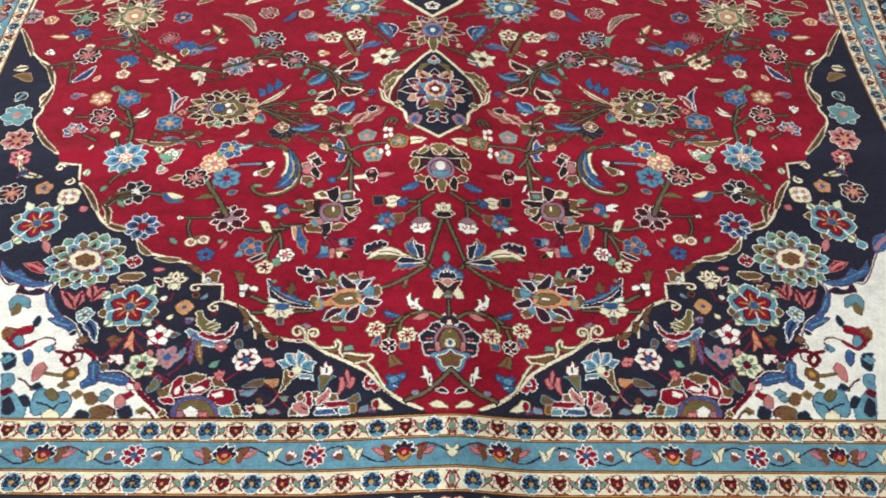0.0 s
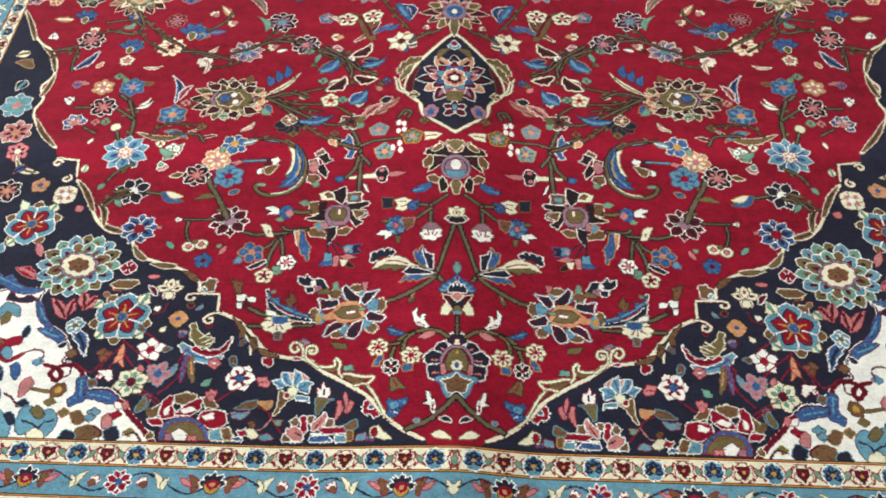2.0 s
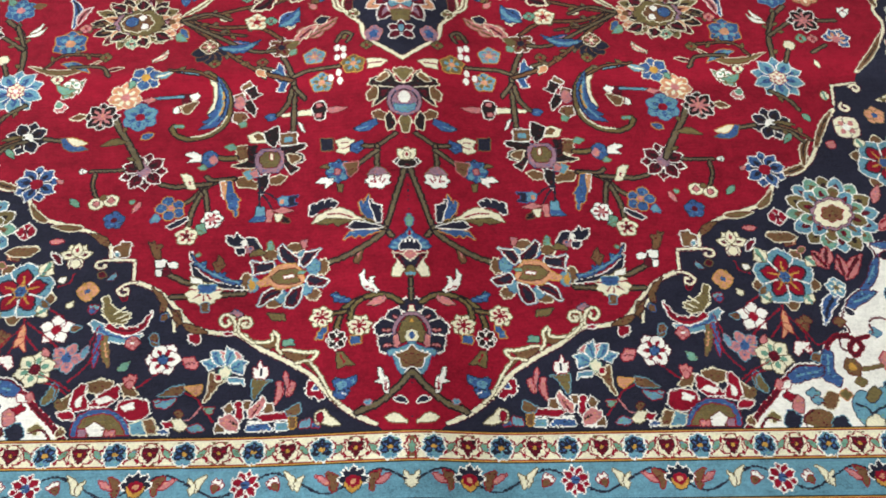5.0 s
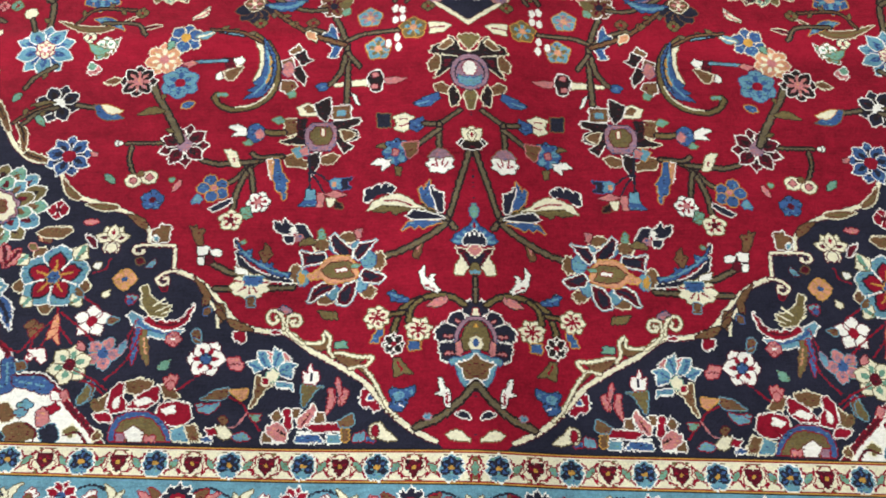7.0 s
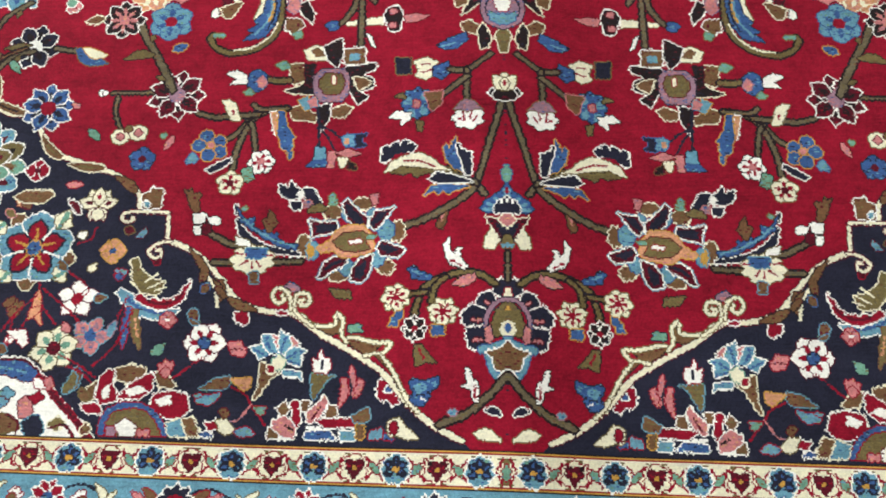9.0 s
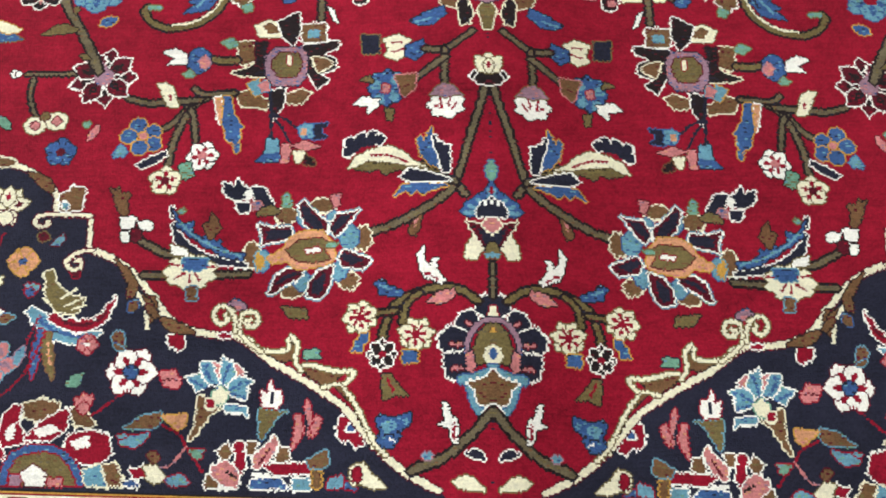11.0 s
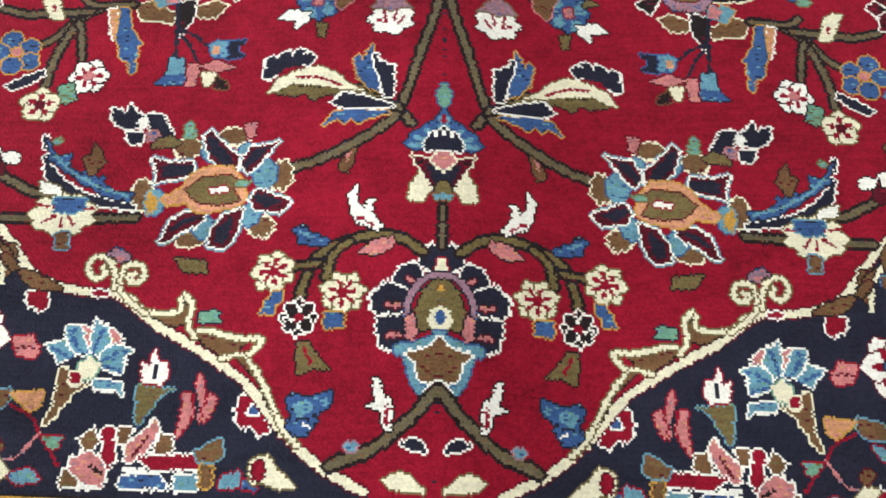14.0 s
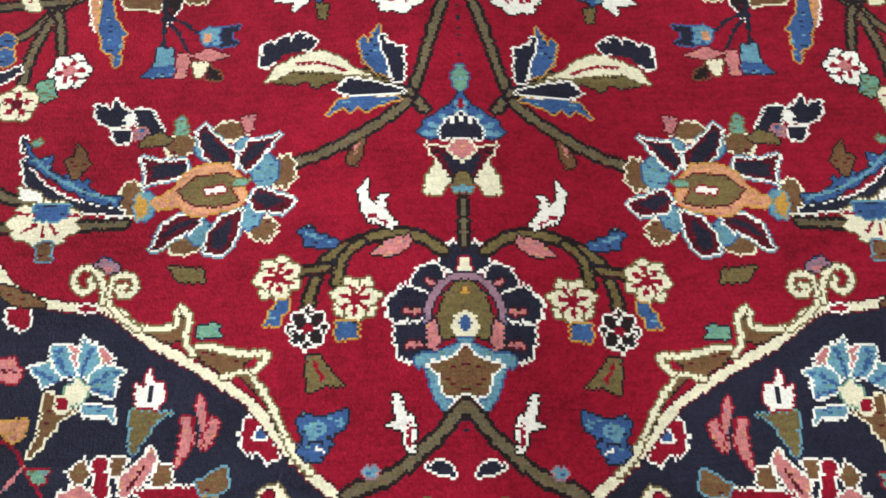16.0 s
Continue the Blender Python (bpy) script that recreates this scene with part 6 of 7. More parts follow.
shape([(0.255, 1.081), (0.238, 1.081), (0.236, 1.070), (0.249, 1.063)], "ivory", "brown")
shape([(0.239, 1.076), (0.227, 1.070), (0.223, 1.059), (0.238, 1.062)], "black", "brown")
# mauve-hearted star flower and its twigs
rayed((0.515, 1.189), 0.0450, 9, "maroon", "white", "mauve", 10, "black", label="dark star flower with a mauve heart")
petal((0.515, 1.189), 60, 0.0, 0.030, 0.020, "mauve", None, 1, 0.5)
stem((0.555, 1.193), (0.620, 1.192), width=0.0037)
bud((0.632, 1.192), 0, 0.0101, "white", "black", "white")
stem((0.609, 1.187), (0.609, 1.156), (0.597, 1.128), width=0.0037)
motif("bud", "twin ivory buds on a fork")
for p in ((0.595, 1.114), (0.568, 1.121)):
    ellipse(p, 0.014, 0.013, 0, "ivory", "olive")
    ellipse(p, 0.006, 0.006, 0, "pink", "maroon")
ellipse((0.584, 1.128), 0.0060, 0.0060, 0, "olive", "maroon")
flower((0.555, 1.076), 0.0210, 5, "blue", "navy", "blue", "maroon")
leaf((0.647, 1.127), (0.626, 1.107), 0.0130, "teal", "black")
leaf((0.511, 1.117), (0.525, 1.089), 0.0101, "pink", "maroon")
leaf((0.522, 1.114), (0.532, 1.120), 0.0101, "teal", "olive")
rayed((0.719, 1.164), 0.043, 9, "blue", "white", "red", 0, "navy", label="blue and navy star flower with an ivory heart")
leaf((0.681, 1.172), (0.666, 1.165), 0.0101, "pink", "maroon")
rayed((0.762, 1.278), 0.0422, 8, "navy", "white", "white", 15, "black", label="navy star flower with a white heart")
stem((0.725, 1.275), (0.692, 1.270), width=0.006, leaves=True)
leaf((0.692, 1.275), (0.632, 1.246), 0.0238, "blue", "olive", 0.1, label="blue bud with an ivory tip")
leaf((0.680, 1.276), (0.635, 1.262), 0.0153, "ivory", "gold", 0.1, begin=False)
stem((0.761, 1.269), (0.793, 1.261), (0.820, 1.231), width=0.006, leaves=True)
leaf((0.798, 1.252), (0.776, 1.228), 0.0136, "teal", "black")
leaf((0.765, 1.281), (0.816, 1.274), 0.0119, "olive", "black")

# ---- middle part ----
# trunk of the right-hand spray: two pale flowers over the star flower
stem((0.523, 1.198), (0.547, 1.246), (0.577, 1.296), (0.592, 1.327), width=0.010, leaves=True)
leaf((0.559, 1.263), (0.612, 1.253), 0.0153, "olive", "black", 0.1)
leaf((0.532, 1.272), (0.505, 1.283), 0.0153, "blue", "gold")
flower((0.577, 1.380), 0.0352, 7, "salmon", "ivory", "ivory", "pink", label="cream and salmon flower", point=0.0)
flower((0.619, 1.330), 0.0352, 8, "black", "white", "pink", "pink", label="maroon flower with a white rim and pink heart", point=0.0)
flower((0.540, 1.327), 0.0370, 6, "sky", "blue", "blue", "red", label="sky blue flower with a red heart", point=0.0)
leaf((0.652, 1.333), (0.683, 1.327), 0.0136, "brown", "ivory")
rayed((0.539, 1.429), 0.0334, 6, "blue", "ivory", "gold", 10, None, label="blue star flower with a gold heart")
leaf((0.561, 1.420), (0.571, 1.402), 0.0136, "teal", "black")
leaf((0.521, 1.430), (0.478, 1.450), 0.0170, "sky", "olive", 0.1, "ivory")
stem((0.477, 1.446), (0.428, 1.435), width=0.005, fill="sky", leaves=True)
flower((0.259, 1.512), 0.0299, 7, "brown", "white", "maroon", "navy", label="brown and white flower", point=0.2)
leaf((0.240, 1.487), (0.225, 1.506), 0.0153, "teal", "olive")
for p0, p1 in (((0.210, 1.539), (0.184, 1.579)), ((0.199, 1.536), (0.166, 1.565)), ((0.186, 1.555), (0.138, 1.591))):
    leaf(p0, p1, 0.020, "pink", "olive", 0.1, "brown")
leaf((0.141, 1.535), (0.117, 1.545), 0.0119, "olive", "black", 0.5)
# long branch of the upper spray
stem((0.483, 1.604), (0.421, 1.551), (0.359, 1.486), (0.301, 1.440), (0.233, 1.413), width=0.007, fill="brown", leaves=True)
stem((0.483, 1.604), (0.395, 1.578), (0.312, 1.575), (0.261, 1.539), width=0.006, fill="brown", leaves=True)
stem((0.483, 1.604), (0.414, 1.615), (0.345, 1.636), (0.289, 1.646), width=0.006, fill="brown", leaves=True)
leaf((0.364, 1.535), (0.309, 1.525), 0.0170, "blue", "navy", 0.1, "mauve")
leaf((0.398, 1.602), (0.370, 1.603), 0.0136, "ivory", "brown")
leaf((0.308, 1.444), (0.289, 1.425), 0.0153, "salmon", "ivory")
motif("flower", "navy fan flower with a brown heart")
for off in (-80, -40, 0, 40, 80):
    petal((0.413, 1.506), 270 + off, 0.004, 0.040, 0.026, "navy", "brown", 1, 0.2)
flower((0.415, 1.519), 0.0194, 4, "brown", "ivory", "pink", "ivory", begin=False)
leaf((0.532, 1.477), (0.503, 1.514), 0.0119, "white", "olive", 0.1, "red")
# great lotus palmette on the branch
PAL = (0.581, 1.598)
motif("palmette", "large palmette with ivory scalloped rim and olive eye")
ringed(PAL, 0.03, 0.100, 16, 0.028, ("black", "olive", "maroon"), "ivory", ("brown", "black", "mauve"), 0, 0.80, 0.2)
ringed(PAL, 0.03, 0.074, 14, 0.020, ("salmon", "black", "brown"), "ivory", ("maroon", "olive"), 12, 0.80, 0.2)
lobed(PAL, 0.050, 0.036, 0, 10, 0.12, "mauve", "navy")
lobed(PAL, 0.040, 0.027, 0, 10, 0.1, "olive", "brown")
ellipse(PAL, 0.016, 0.012, 0, "mauve", "black")
for sign in (1, -1):
    ellipse(turned([(0.012 * sign, 0)], PAL, 0)[0], 0.005, 0.007, 0, "ivory", "olive")
rayed((0.503, 1.598), 0.0264, 4, "salmon", "ivory", "brown", 0, None, 120, 180)
leaf((0.482, 1.578), (0.462, 1.545), 0.0153, "blue", "gold")
# feather leaves
for p0, p1 in (((0.477, 1.646), (0.490, 1.688)), ((0.459, 1.661), (0.467, 1.709)), ((0.441, 1.677), (0.443, 1.731))):
    leaf(p0, p1, 0.020, "blue", "navy", 0.1)
leaf((0.487, 1.611), (0.401, 1.703), 0.0153, "ivory", "brown", 0.08, "olive", 6)
leaf((0.540, 1.660), (0.529, 1.688), 0.0204, "brown", "olive", 0, None, 2)
# leaf and buds outside the palmette
leaf((0.720, 1.584), (0.743, 1.688), 0.0187, "blue", "white", 0.15, "navy")
leaf((0.711, 1.594), (0.683, 1.652), 0.0187, "pink", "white", -0.1, "maroon", 3)
stem((0.658, 1.594), (0.711, 1.570), width=0.005, leaves=True)
flower((0.718, 1.538), 0.0396, 6, "blue", "gold", "sky", "salmon", label="blue fan flower with a salmon heart", point=0.4)
leaf((0.798, 1.475), (0.634, 1.495), 0.0187, "brown", "ivory", 0.22, "olive", 0, label="long brown leaf with an ivory edge")
leaf((0.727, 1.479), (0.660, 1.447), 0.0204, "blue", "gold", -0.1, "sky")
leaf((0.624, 1.453), (0.588, 1.461), 0.0102, "maroon", "ivory")
# pale-blue star rosette with its shrub
stem((0.809, 1.447), (0.815, 1.514), (0.832, 1.574), (0.869, 1.614), width=0.008, leaves=True)
stem((0.819, 1.534), (0.843, 1.593), width=0.006, leaves=True)
stem((0.818, 1.524), (0.871, 1.563), (0.895, 1.577), width=0.006, leaves=True)
rayed((0.808, 1.401), 0.0580, 10, "sky", "white", "pink", 0, "blue", label="sky blue star rosette with a pink heart")
flower((0.808, 1.401), 0.0194, 6, "ivory", "red", "pink", "white", begin=False)
ellipse((0.856, 1.494), 0.013, 0.013, 0, "ivory", "olive")
stem((0.851, 1.479), (0.837, 1.446), width=0.005, leaves=True)
flower((0.908, 1.569), 0.0370, 8, "black", "white", "pink", "pink", label="maroon flower with a white rim and pink heart", point=0.0)
flower((0.927, 1.645), 0.0317, 6, "salmon", "olive", "ivory", "pink", point=0.0, label="cream and salmon flower")
flower((0.847, 1.645), 0.0352, 6, "blue", "sky", "sky", "pink", point=0.2, label="blue flower with a pink heart")
leaf((0.865, 1.660), (0.879, 1.687), 0.0153, "teal", "olive")
leaf((0.821, 1.656), (0.790, 1.660), 0.0153, "brown", "olive")
leaf((0.967, 1.660), (1.013, 1.667), 0.0170, "pink", "maroon", 0, None, 3)
leaf((0.818, 1.563), (0.778, 1.590), 0.0102, "white", "olive", 0.15)
leaf((0.812, 1.573), (0.788, 1.604), 0.0085, "white", "olive", 0.15)
bud((1.006, 1.589), 80, 0.0211, "white", "black", "white", "red")
stem((0.984, 1.568), (0.940, 1.567), width=0.005, leaves=True)
rayed((0.970, 1.510), 0.0317, 5, "blue", "white", "pink", 0, "salmon", 200, 60)
stem((0.941, 1.494), (0.905, 1.472), width=0.005, leaves=True)
leaf((0.909, 1.427), (0.902, 1.453), 0.0102, "ivory", "maroon")
leaf((0.710, 1.380), (0.663, 1.429), 0.0238, "olive", "white", 0.05, "teal", 4, label="olive leaf with a white edge")
bud((0.711, 1.362), 240, 0.0194, "pink", "white", "teal", "red")
flower((0.691, 1.410), 0.0194, 5, "white", "olive", "teal", None)
stem((0.782, 1.365), (0.818, 1.338), (0.832, 1.312), width=0.006, leaves=True)
leaf((0.836, 1.303), (0.849, 1.281), 0.0153, "teal", "black")
leaf((0.900, 1.338), (0.896, 1.364), 0.0204, "ivory", "olive", 0.0, "teal", 2)

# ---- far part ----
flower((1.010, 1.842), 0.0405, 8, "black", "white", "pink", "pink", label="maroon flower with a white rim and pink heart", point=0.0)
stem((1.042, 1.815), (1.110, 1.796), width=0.005, leaves=True)
bud((1.122, 1.856), 30, 0.0211, "white", "black", "white", "red")
stem((1.039, 1.801), (1.038, 1.749), (1.033, 1.710), width=0.004, leaves=True)
leaf((1.027, 1.718), (0.973, 1.796), 0.0255, "blue", "white", 0.1, "navy", 3)
leaf((0.965, 1.723), (0.951, 1.748), 0.0136, "salmon", "ivory")
flower((0.880, 1.814), 0.0299, 7, "blue", "olive", "sky", "white", label="blue fan flower", point=0.2)
flower((0.887, 1.753), 0.0211, 5, "ivory", "olive", "red", None)
flower((0.773, 1.808), 0.0405, 9, "ivory", "salmon", "salmon", "maroon", label="ivory flower with a maroon heart", point=0.3)
bud((0.668, 1.735), 90, 0.0282, "ivory", "white", "ivory", "pink")
stem((0.738, 1.795), (0.687, 1.778), (0.634, 1.760), width=0.006, leaves=True)
rayed((0.559, 1.786), 0.0458, 9, "mauve", "ivory", "sky", 0, "blue", label="grey-blue star flower")
stem((0.530, 1.813), (0.467, 1.847), (0.436, 1.858), width=0.006, leaves=True)
flower((0.400, 1.815), 0.0405, 9, "black", "white", "mauve", "pink", label="dark flower with a white rim", point=0.1)
stem((0.366, 1.793), (0.300, 1.759), (0.251, 1.720), (0.203, 1.683), width=0.007, leaves=True)
stem((0.300, 1.759), (0.265, 1.683), width=0.006, leaves=True)
leaf((0.348, 1.696), (0.316, 1.751), 0.0306, "blue", "gold", 0, "navy", 3)
leaf((0.243, 1.746), (0.187, 1.733), 0.0272, "blue", "gold", 0, "navy", 3)
bud((0.312, 1.847), 0, 0.0229, "ivory", "olive", "salmon", "red")
leaf((0.478, 1.786), (0.447, 1.794), 0.0119, "white", "olive")
leaf((0.357, 1.777), (0.370, 1.734), 0.0136, "teal", "black")
leaf((0.327, 1.653), (0.281, 1.670), 0.0255, "ivory", "black", 0, "maroon", 3)
leaf((0.258, 1.670), (0.203, 1.675), 0.0255, "ivory", "black", 0, "maroon", 3)
leaf((0.266, 1.586), (0.230, 1.621), 0.0289, "blue", "white", 0, "navy", 3)
flower((0.316, 1.592), 0.0264, 5, "ivory", "olive", "salmon", "red")
flower((0.132, 1.811), 0.0387, 6, "salmon", "ivory", "ivory", "maroon", rot=10, label="cream flower with a maroon heart", point=0.6)
stem((0.107, 1.819), (0.041, 1.846), width=0.006, leaves=True)
leaf((0.187, 1.621), (0.202, 1.641), 0.0136, "pink", "brown")
flower((0.477, 1.914), 0.0440, 9, "black", "white", "mauve", "sky", label="dark flower with a white rim and blue heart", point=0.1)
flower((0.779, 1.924), 0.0317, 8, "maroon", "pink", "pink", "mauve", point=0.1, label="pink and maroon flower")
flower((0.700, 1.868), 0.0299, 6, "blue", "gold", "sky", "salmon", point=0.3)
leaf((0.676, 1.868), (0.626, 1.876), 0.0221, "blue", "navy", 0, "mauve")
flower((0.903, 1.939), 0.0246, 6, "blue", "navy", "blue", "salmon")
leaf((1.086, 1.934), (1.147, 1.939), 0.0255, "salmon", "olive", 0, "ivory", 3)
leaf((1.053, 1.934), (1.021, 1.938), 0.0255, "blue", "olive", 0, "navy", 2)
BIG = (0.906, 2.042)
motif("palmette", "large oval palmette with an ivory eye")
ringed(BIG, 0.03, 0.098, 15, 0.028, ("black", "maroon", "olive"), "ivory", ("mauve", "black"), 0, 1.0, 0.2)
ringed(BIG, 0.03, 0.076, 13, 0.022, ("olive", "ivory"), "salmon", ("teal", "maroon"), 10, 1.0, 0.2)
lobed(BIG, 0.052, 0.048, 90, 9, 0.15, "olive", "ivory")
lobed(BIG, 0.040, 0.036, 90, 8, 0.15, "teal", "salmon")
lobed(BIG, 0.032, 0.028, 90, 6, 0.15, "salmon", "ivory")
ellipse(BIG, 0.012, 0.012, 90, "ivory", "navy")
stem((0.897, 1.967), (0.873, 1.910), (0.890, 1.868), (0.967, 1.883), width=0.007, leaves=True)
stem((0.868, 1.925), (0.816, 1.868), (0.776, 1.832), width=0.007, leaves=True)
BIG2 = (0.233, 2.078)
motif("palmette", "large blue and pink palmette")
ringed(BIG2, 0.03, 0.095, 15, 0.028, ("sky", "olive", "mauve"), "pink", ("navy", "black"), 0, 0.85, 0.2)
ringed(BIG2, 0.03, 0.072, 12, 0.022, ("brown", "sky"), "ivory", ("maroon", "blue"), 10, 0.85, 0.2)
lobed(BIG2, 0.048, 0.040, 0, 9, 0.15, "blue", "ivory")
lobed(BIG2, 0.034, 0.028, 0, 8, 0.15, "sky", "navy")
ellipse(BIG2, 0.016, 0.014, 90, "ivory", "maroon")
leaf((0.270, 1.825), (0.207, 1.964), 0.0170, "maroon", "ivory", 0.15, "olive", label="dark curling leaf with an ivory edge")
leaf((0.273, 1.908), (0.306, 1.931), 0.0306, "ivory", "olive", 0, "red", 3)
leaf((0.122, 1.902), (0.159, 1.979), 0.0187, "blue", "white", 0.35, "navy")
leaf((0.189, 1.866), (0.147, 1.893), 0.0153, "blue", "navy", 0.1)
flower((0.353, 1.930), 0.0229, 5, "blue", "salmon", "sky", "salmon")
leaf((0.527, 1.952), (0.631, 2.049), 0.0272, "olive", "ivory", 0.2, "mauve", 5, label="long olive leaf with an ivory edge")
leaf((0.617, 1.937), (0.659, 1.995), 0.0238, "salmon", "olive", 0, "ivory", 2)
flower((0.754, 2.032), 0.0299, 6, "blue", "salmon", "navy", "salmon", point=0.3)
rayed((1.059, 2.032), 0.0440, 7, "navy", "ivory", "teal", 0, "olive", label="navy fan flower")
leaf((1.155, 2.073), (1.049, 2.103), 0.0170, "olive", "ivory", 0.2)
flower((1.233, 2.043), 0.0387, 7, "mauve", "ivory", "maroon", "teal", point=0.4)
flower((1.165, 2.022), 0.0211, 5, "salmon", "ivory", "red", None)
flower((0.493, 2.055), 0.0299, 7, "maroon", "ivory", "pink", "mauve")
flower((0.380, 2.048), 0.0229, 6, "salmon", "ivory", "blue", "pink")
leaf((0.447, 2.009), (0.408, 2.069), 0.0187, "blue", "navy", 0.1)
stem((0.182, 2.053), (0.121, 2.038), (0.062, 2.008), width=0.006, leaves=True)


# twigs and small leaves between the larger flowers
for line in (((0.454, 1.599), (0.409, 1.564), (0.338, 1.551)), ((0.289, 1.644), (0.254, 1.660), (0.234, 1.682)), ((0.759, 1.466), (0.726, 1.504), (0.649, 1.502)), ((0.838, 1.235), (0.806, 1.261), (0.776, 1.275)), ((0.491, 1.449), (0.436, 1.443), (0.394, 1.421)),
             ((0.505, 1.786), (0.466, 1.832), (0.405, 1.828)), ((0.381, 1.798), (0.318, 1.753), (0.250, 1.709)), ((0.673, 1.720), (0.616, 1.724), (0.571, 1.743)), ((1.030, 1.787), (1.076, 1.792), (1.114, 1.765)), ((0.881, 1.880), (0.844, 1.833), (0.781, 1.787)),
             ((0.358, 1.798), (0.284, 1.777), (0.234, 1.695)), ((0.845, 1.896), (0.759, 1.826), (0.703, 1.774)), ((0.208, 2.023), (0.164, 1.936), (0.123, 1.866)), ((0.607, 1.774), (0.530, 1.813), (0.486, 1.881)), ((0.997, 1.869), (0.935, 1.888), (0.898, 1.910))):
    stem(*line, width=0.0037, fill="brown", leaves=True)
for p, col, rim in (((0.387, 1.787), "teal", "black"), ((0.314, 1.798), "pink", "white"), ((0.274, 1.754), "white", "maroon"), ((0.344, 1.710), "teal", "olive"), ((0.214, 1.555), "pink", "brown"), ((0.285, 1.594), "teal", "black"),
                    ((0.341, 1.667), "teal", "black"), ((0.242, 1.578), "ivory", "maroon"), ((0.399, 1.467), "olive", "black"), ((0.506, 1.564), "salmon", "ivory"), ((0.585, 1.534), "teal", "ivory"), ((0.634, 1.495), "olive", "black"),
                    ((0.691, 1.583), "pink", "maroon"), ((0.724, 1.428), "ivory", "black"), ((0.888, 1.514), "teal", "olive"), ((0.915, 1.513), "pink", "maroon"), ((0.893, 1.688), "teal", "olive"), ((1.002, 1.656), "blue", "pink"),
                    ((0.297, 1.468), "brown", "black"), ((0.075, 1.497), "olive", "black"), ((0.104, 1.595), "olive", "ivory"), ((0.176, 1.656), "blue", "navy")):
    flower(p, 0.013, 4, col, rim, None, "red", name="small_blossom", point=0.4)

# the quiet middle of the rug
for k in range(7):
    s = 0.17 + 0.15 * k
    flower((s, 2.16 + 0.05 * (k % 2)), 0.034, 6 + k % 3, ("salmon", "blue", "black", "ivory")[k % 4], "white", ("maroon", "sky", "pink")[k % 3], "pink")
    stem((s + 0.03, 2.17), (s + 0.075, 2.21), (s + 0.12, 2.19), width=0.006, leaves=True)
    leaf((s + 0.05, 2.13), (s + 0.10, 2.10), 0.02, ("olive", "blue", "ivory")[k % 3], "ivory", 0.15, "brown")

# ---- leaves, sprigs and blossoms between the pendant and the oval palmette ----
stem((0.481, 1.599), (0.416, 1.560), (0.325, 1.506), (0.274, 1.504), width=0.0060)
stem((0.479, 1.603), (0.422, 1.620), (0.375, 1.600), width=0.0050)
stem((0.345, 1.805), (0.297, 1.766), (0.270, 1.714), (0.270, 1.680), width=0.0060)
stem((0.294, 1.766), (0.248, 1.709), (0.217, 1.695), width=0.0050)
for p0, p1, wide in (((0.356, 1.700), (0.305, 1.762), 0.036), ((0.246, 1.723), (0.177, 1.753), 0.026), ((0.268, 1.576), (0.224, 1.632), 0.034), ((0.395, 1.517), (0.304, 1.538), 0.026)):
    leaf(p0, p1, wide, "blue", "navy", 0.18, "sky", 4, label="blue leaf with toothed edge")
for p0, p1, wide in (((0.328, 1.630), (0.283, 1.686), 0.032), ((0.258, 1.682), (0.199, 1.668), 0.028), ((0.272, 1.766), (0.222, 1.814), 0.032)):
    leaf(p0, p1, wide, "maroon", "ivory", 0.2, "black", 3, label="maroon curling leaf with ivory edge", w=2)
motif("leaf", "dark brown curving leaf with an ivory edge")
blade([(0.218, 1.828), (0.233, 1.879), (0.253, 1.925), (0.284, 1.956)], 0.038, "brown", "black", "maroon", 3, 1)
for c in ((0.295, 1.925), (0.225, 1.935)):
    flower(c, 0.030, 5, "ivory", "brown", "maroon", "pink", label="small ivory blossom with maroon marks")
motif("leaf", "blue feathered leaf")
blade([(0.159, 1.982), (0.139, 1.939), (0.120, 1.893)], 0.030, "blue", "navy", "sky", 4, 1)
blade([(0.217, 1.858), (0.192, 1.878), (0.167, 1.893)], 0.013, "blue", "sky")
motif("flower", "ivory star blossom with blue sepals")
for ang in (150, 200, 250):
    petal((0.141, 1.808), ang, 0.0, 0.046, 0.020, "blue", "navy", 1, 0.6)
for ang in range(20, 380, 60):
    petal((0.141, 1.813), ang, 0.0, 0.042, 0.022, "ivory", "brown", 1, 0.7)
ellipse((0.141, 1.813), 0.010, 0.010, 0, "maroon", "olive")
stem((0.116, 1.808), (0.088, 1.827), (0.066, 1.841), width=0.0080)
bud((0.079, 1.862), 160, 0.014, "ivory", "maroon", "pink")
motif("bud", "tulip bud of pink and olive with a navy cap")
blade([(0.229, 1.525), (0.205, 1.553), (0.178, 1.575)], 0.024, "pink", "ivory", "maroon", 3, 1)
blade([(0.245, 1.508), (0.223, 1.529)], 0.018, "olive", "brown")
blade([(0.184, 1.579), (0.158, 1.592)], 0.022, "navy", "ivory")
stem((0.140, 1.515), (0.126, 1.541), (0.108, 1.532), (0.117, 1.512), width=0.0045)
for c, ang in (((0.337, 1.466), 200), ((0.186, 1.645), 40), ((0.373, 1.729), 150)):
    bud(c, ang, 0.013, "brown", "black", "olive")
for p0, p1 in (((0.675, 1.777), (0.639, 1.813)), ((0.835, 1.723), (0.776, 1.732)), ((0.533, 1.481), (0.500, 1.510)), ((0.663, 1.694), (0.664, 1.753)), ((0.312, 1.911), (0.354, 1.941))):
    leaf(p0, p1, 0.016, "ivory", "maroon", 0.15, "pink", 2, label="slim ivory leaf")
motif("palmette_heart", "olive heart of the oval palmette with a blue eye")
lobed((0.569, 1.597), 0.050, 0.040, 0, 10, 0.12, "olive", "black")
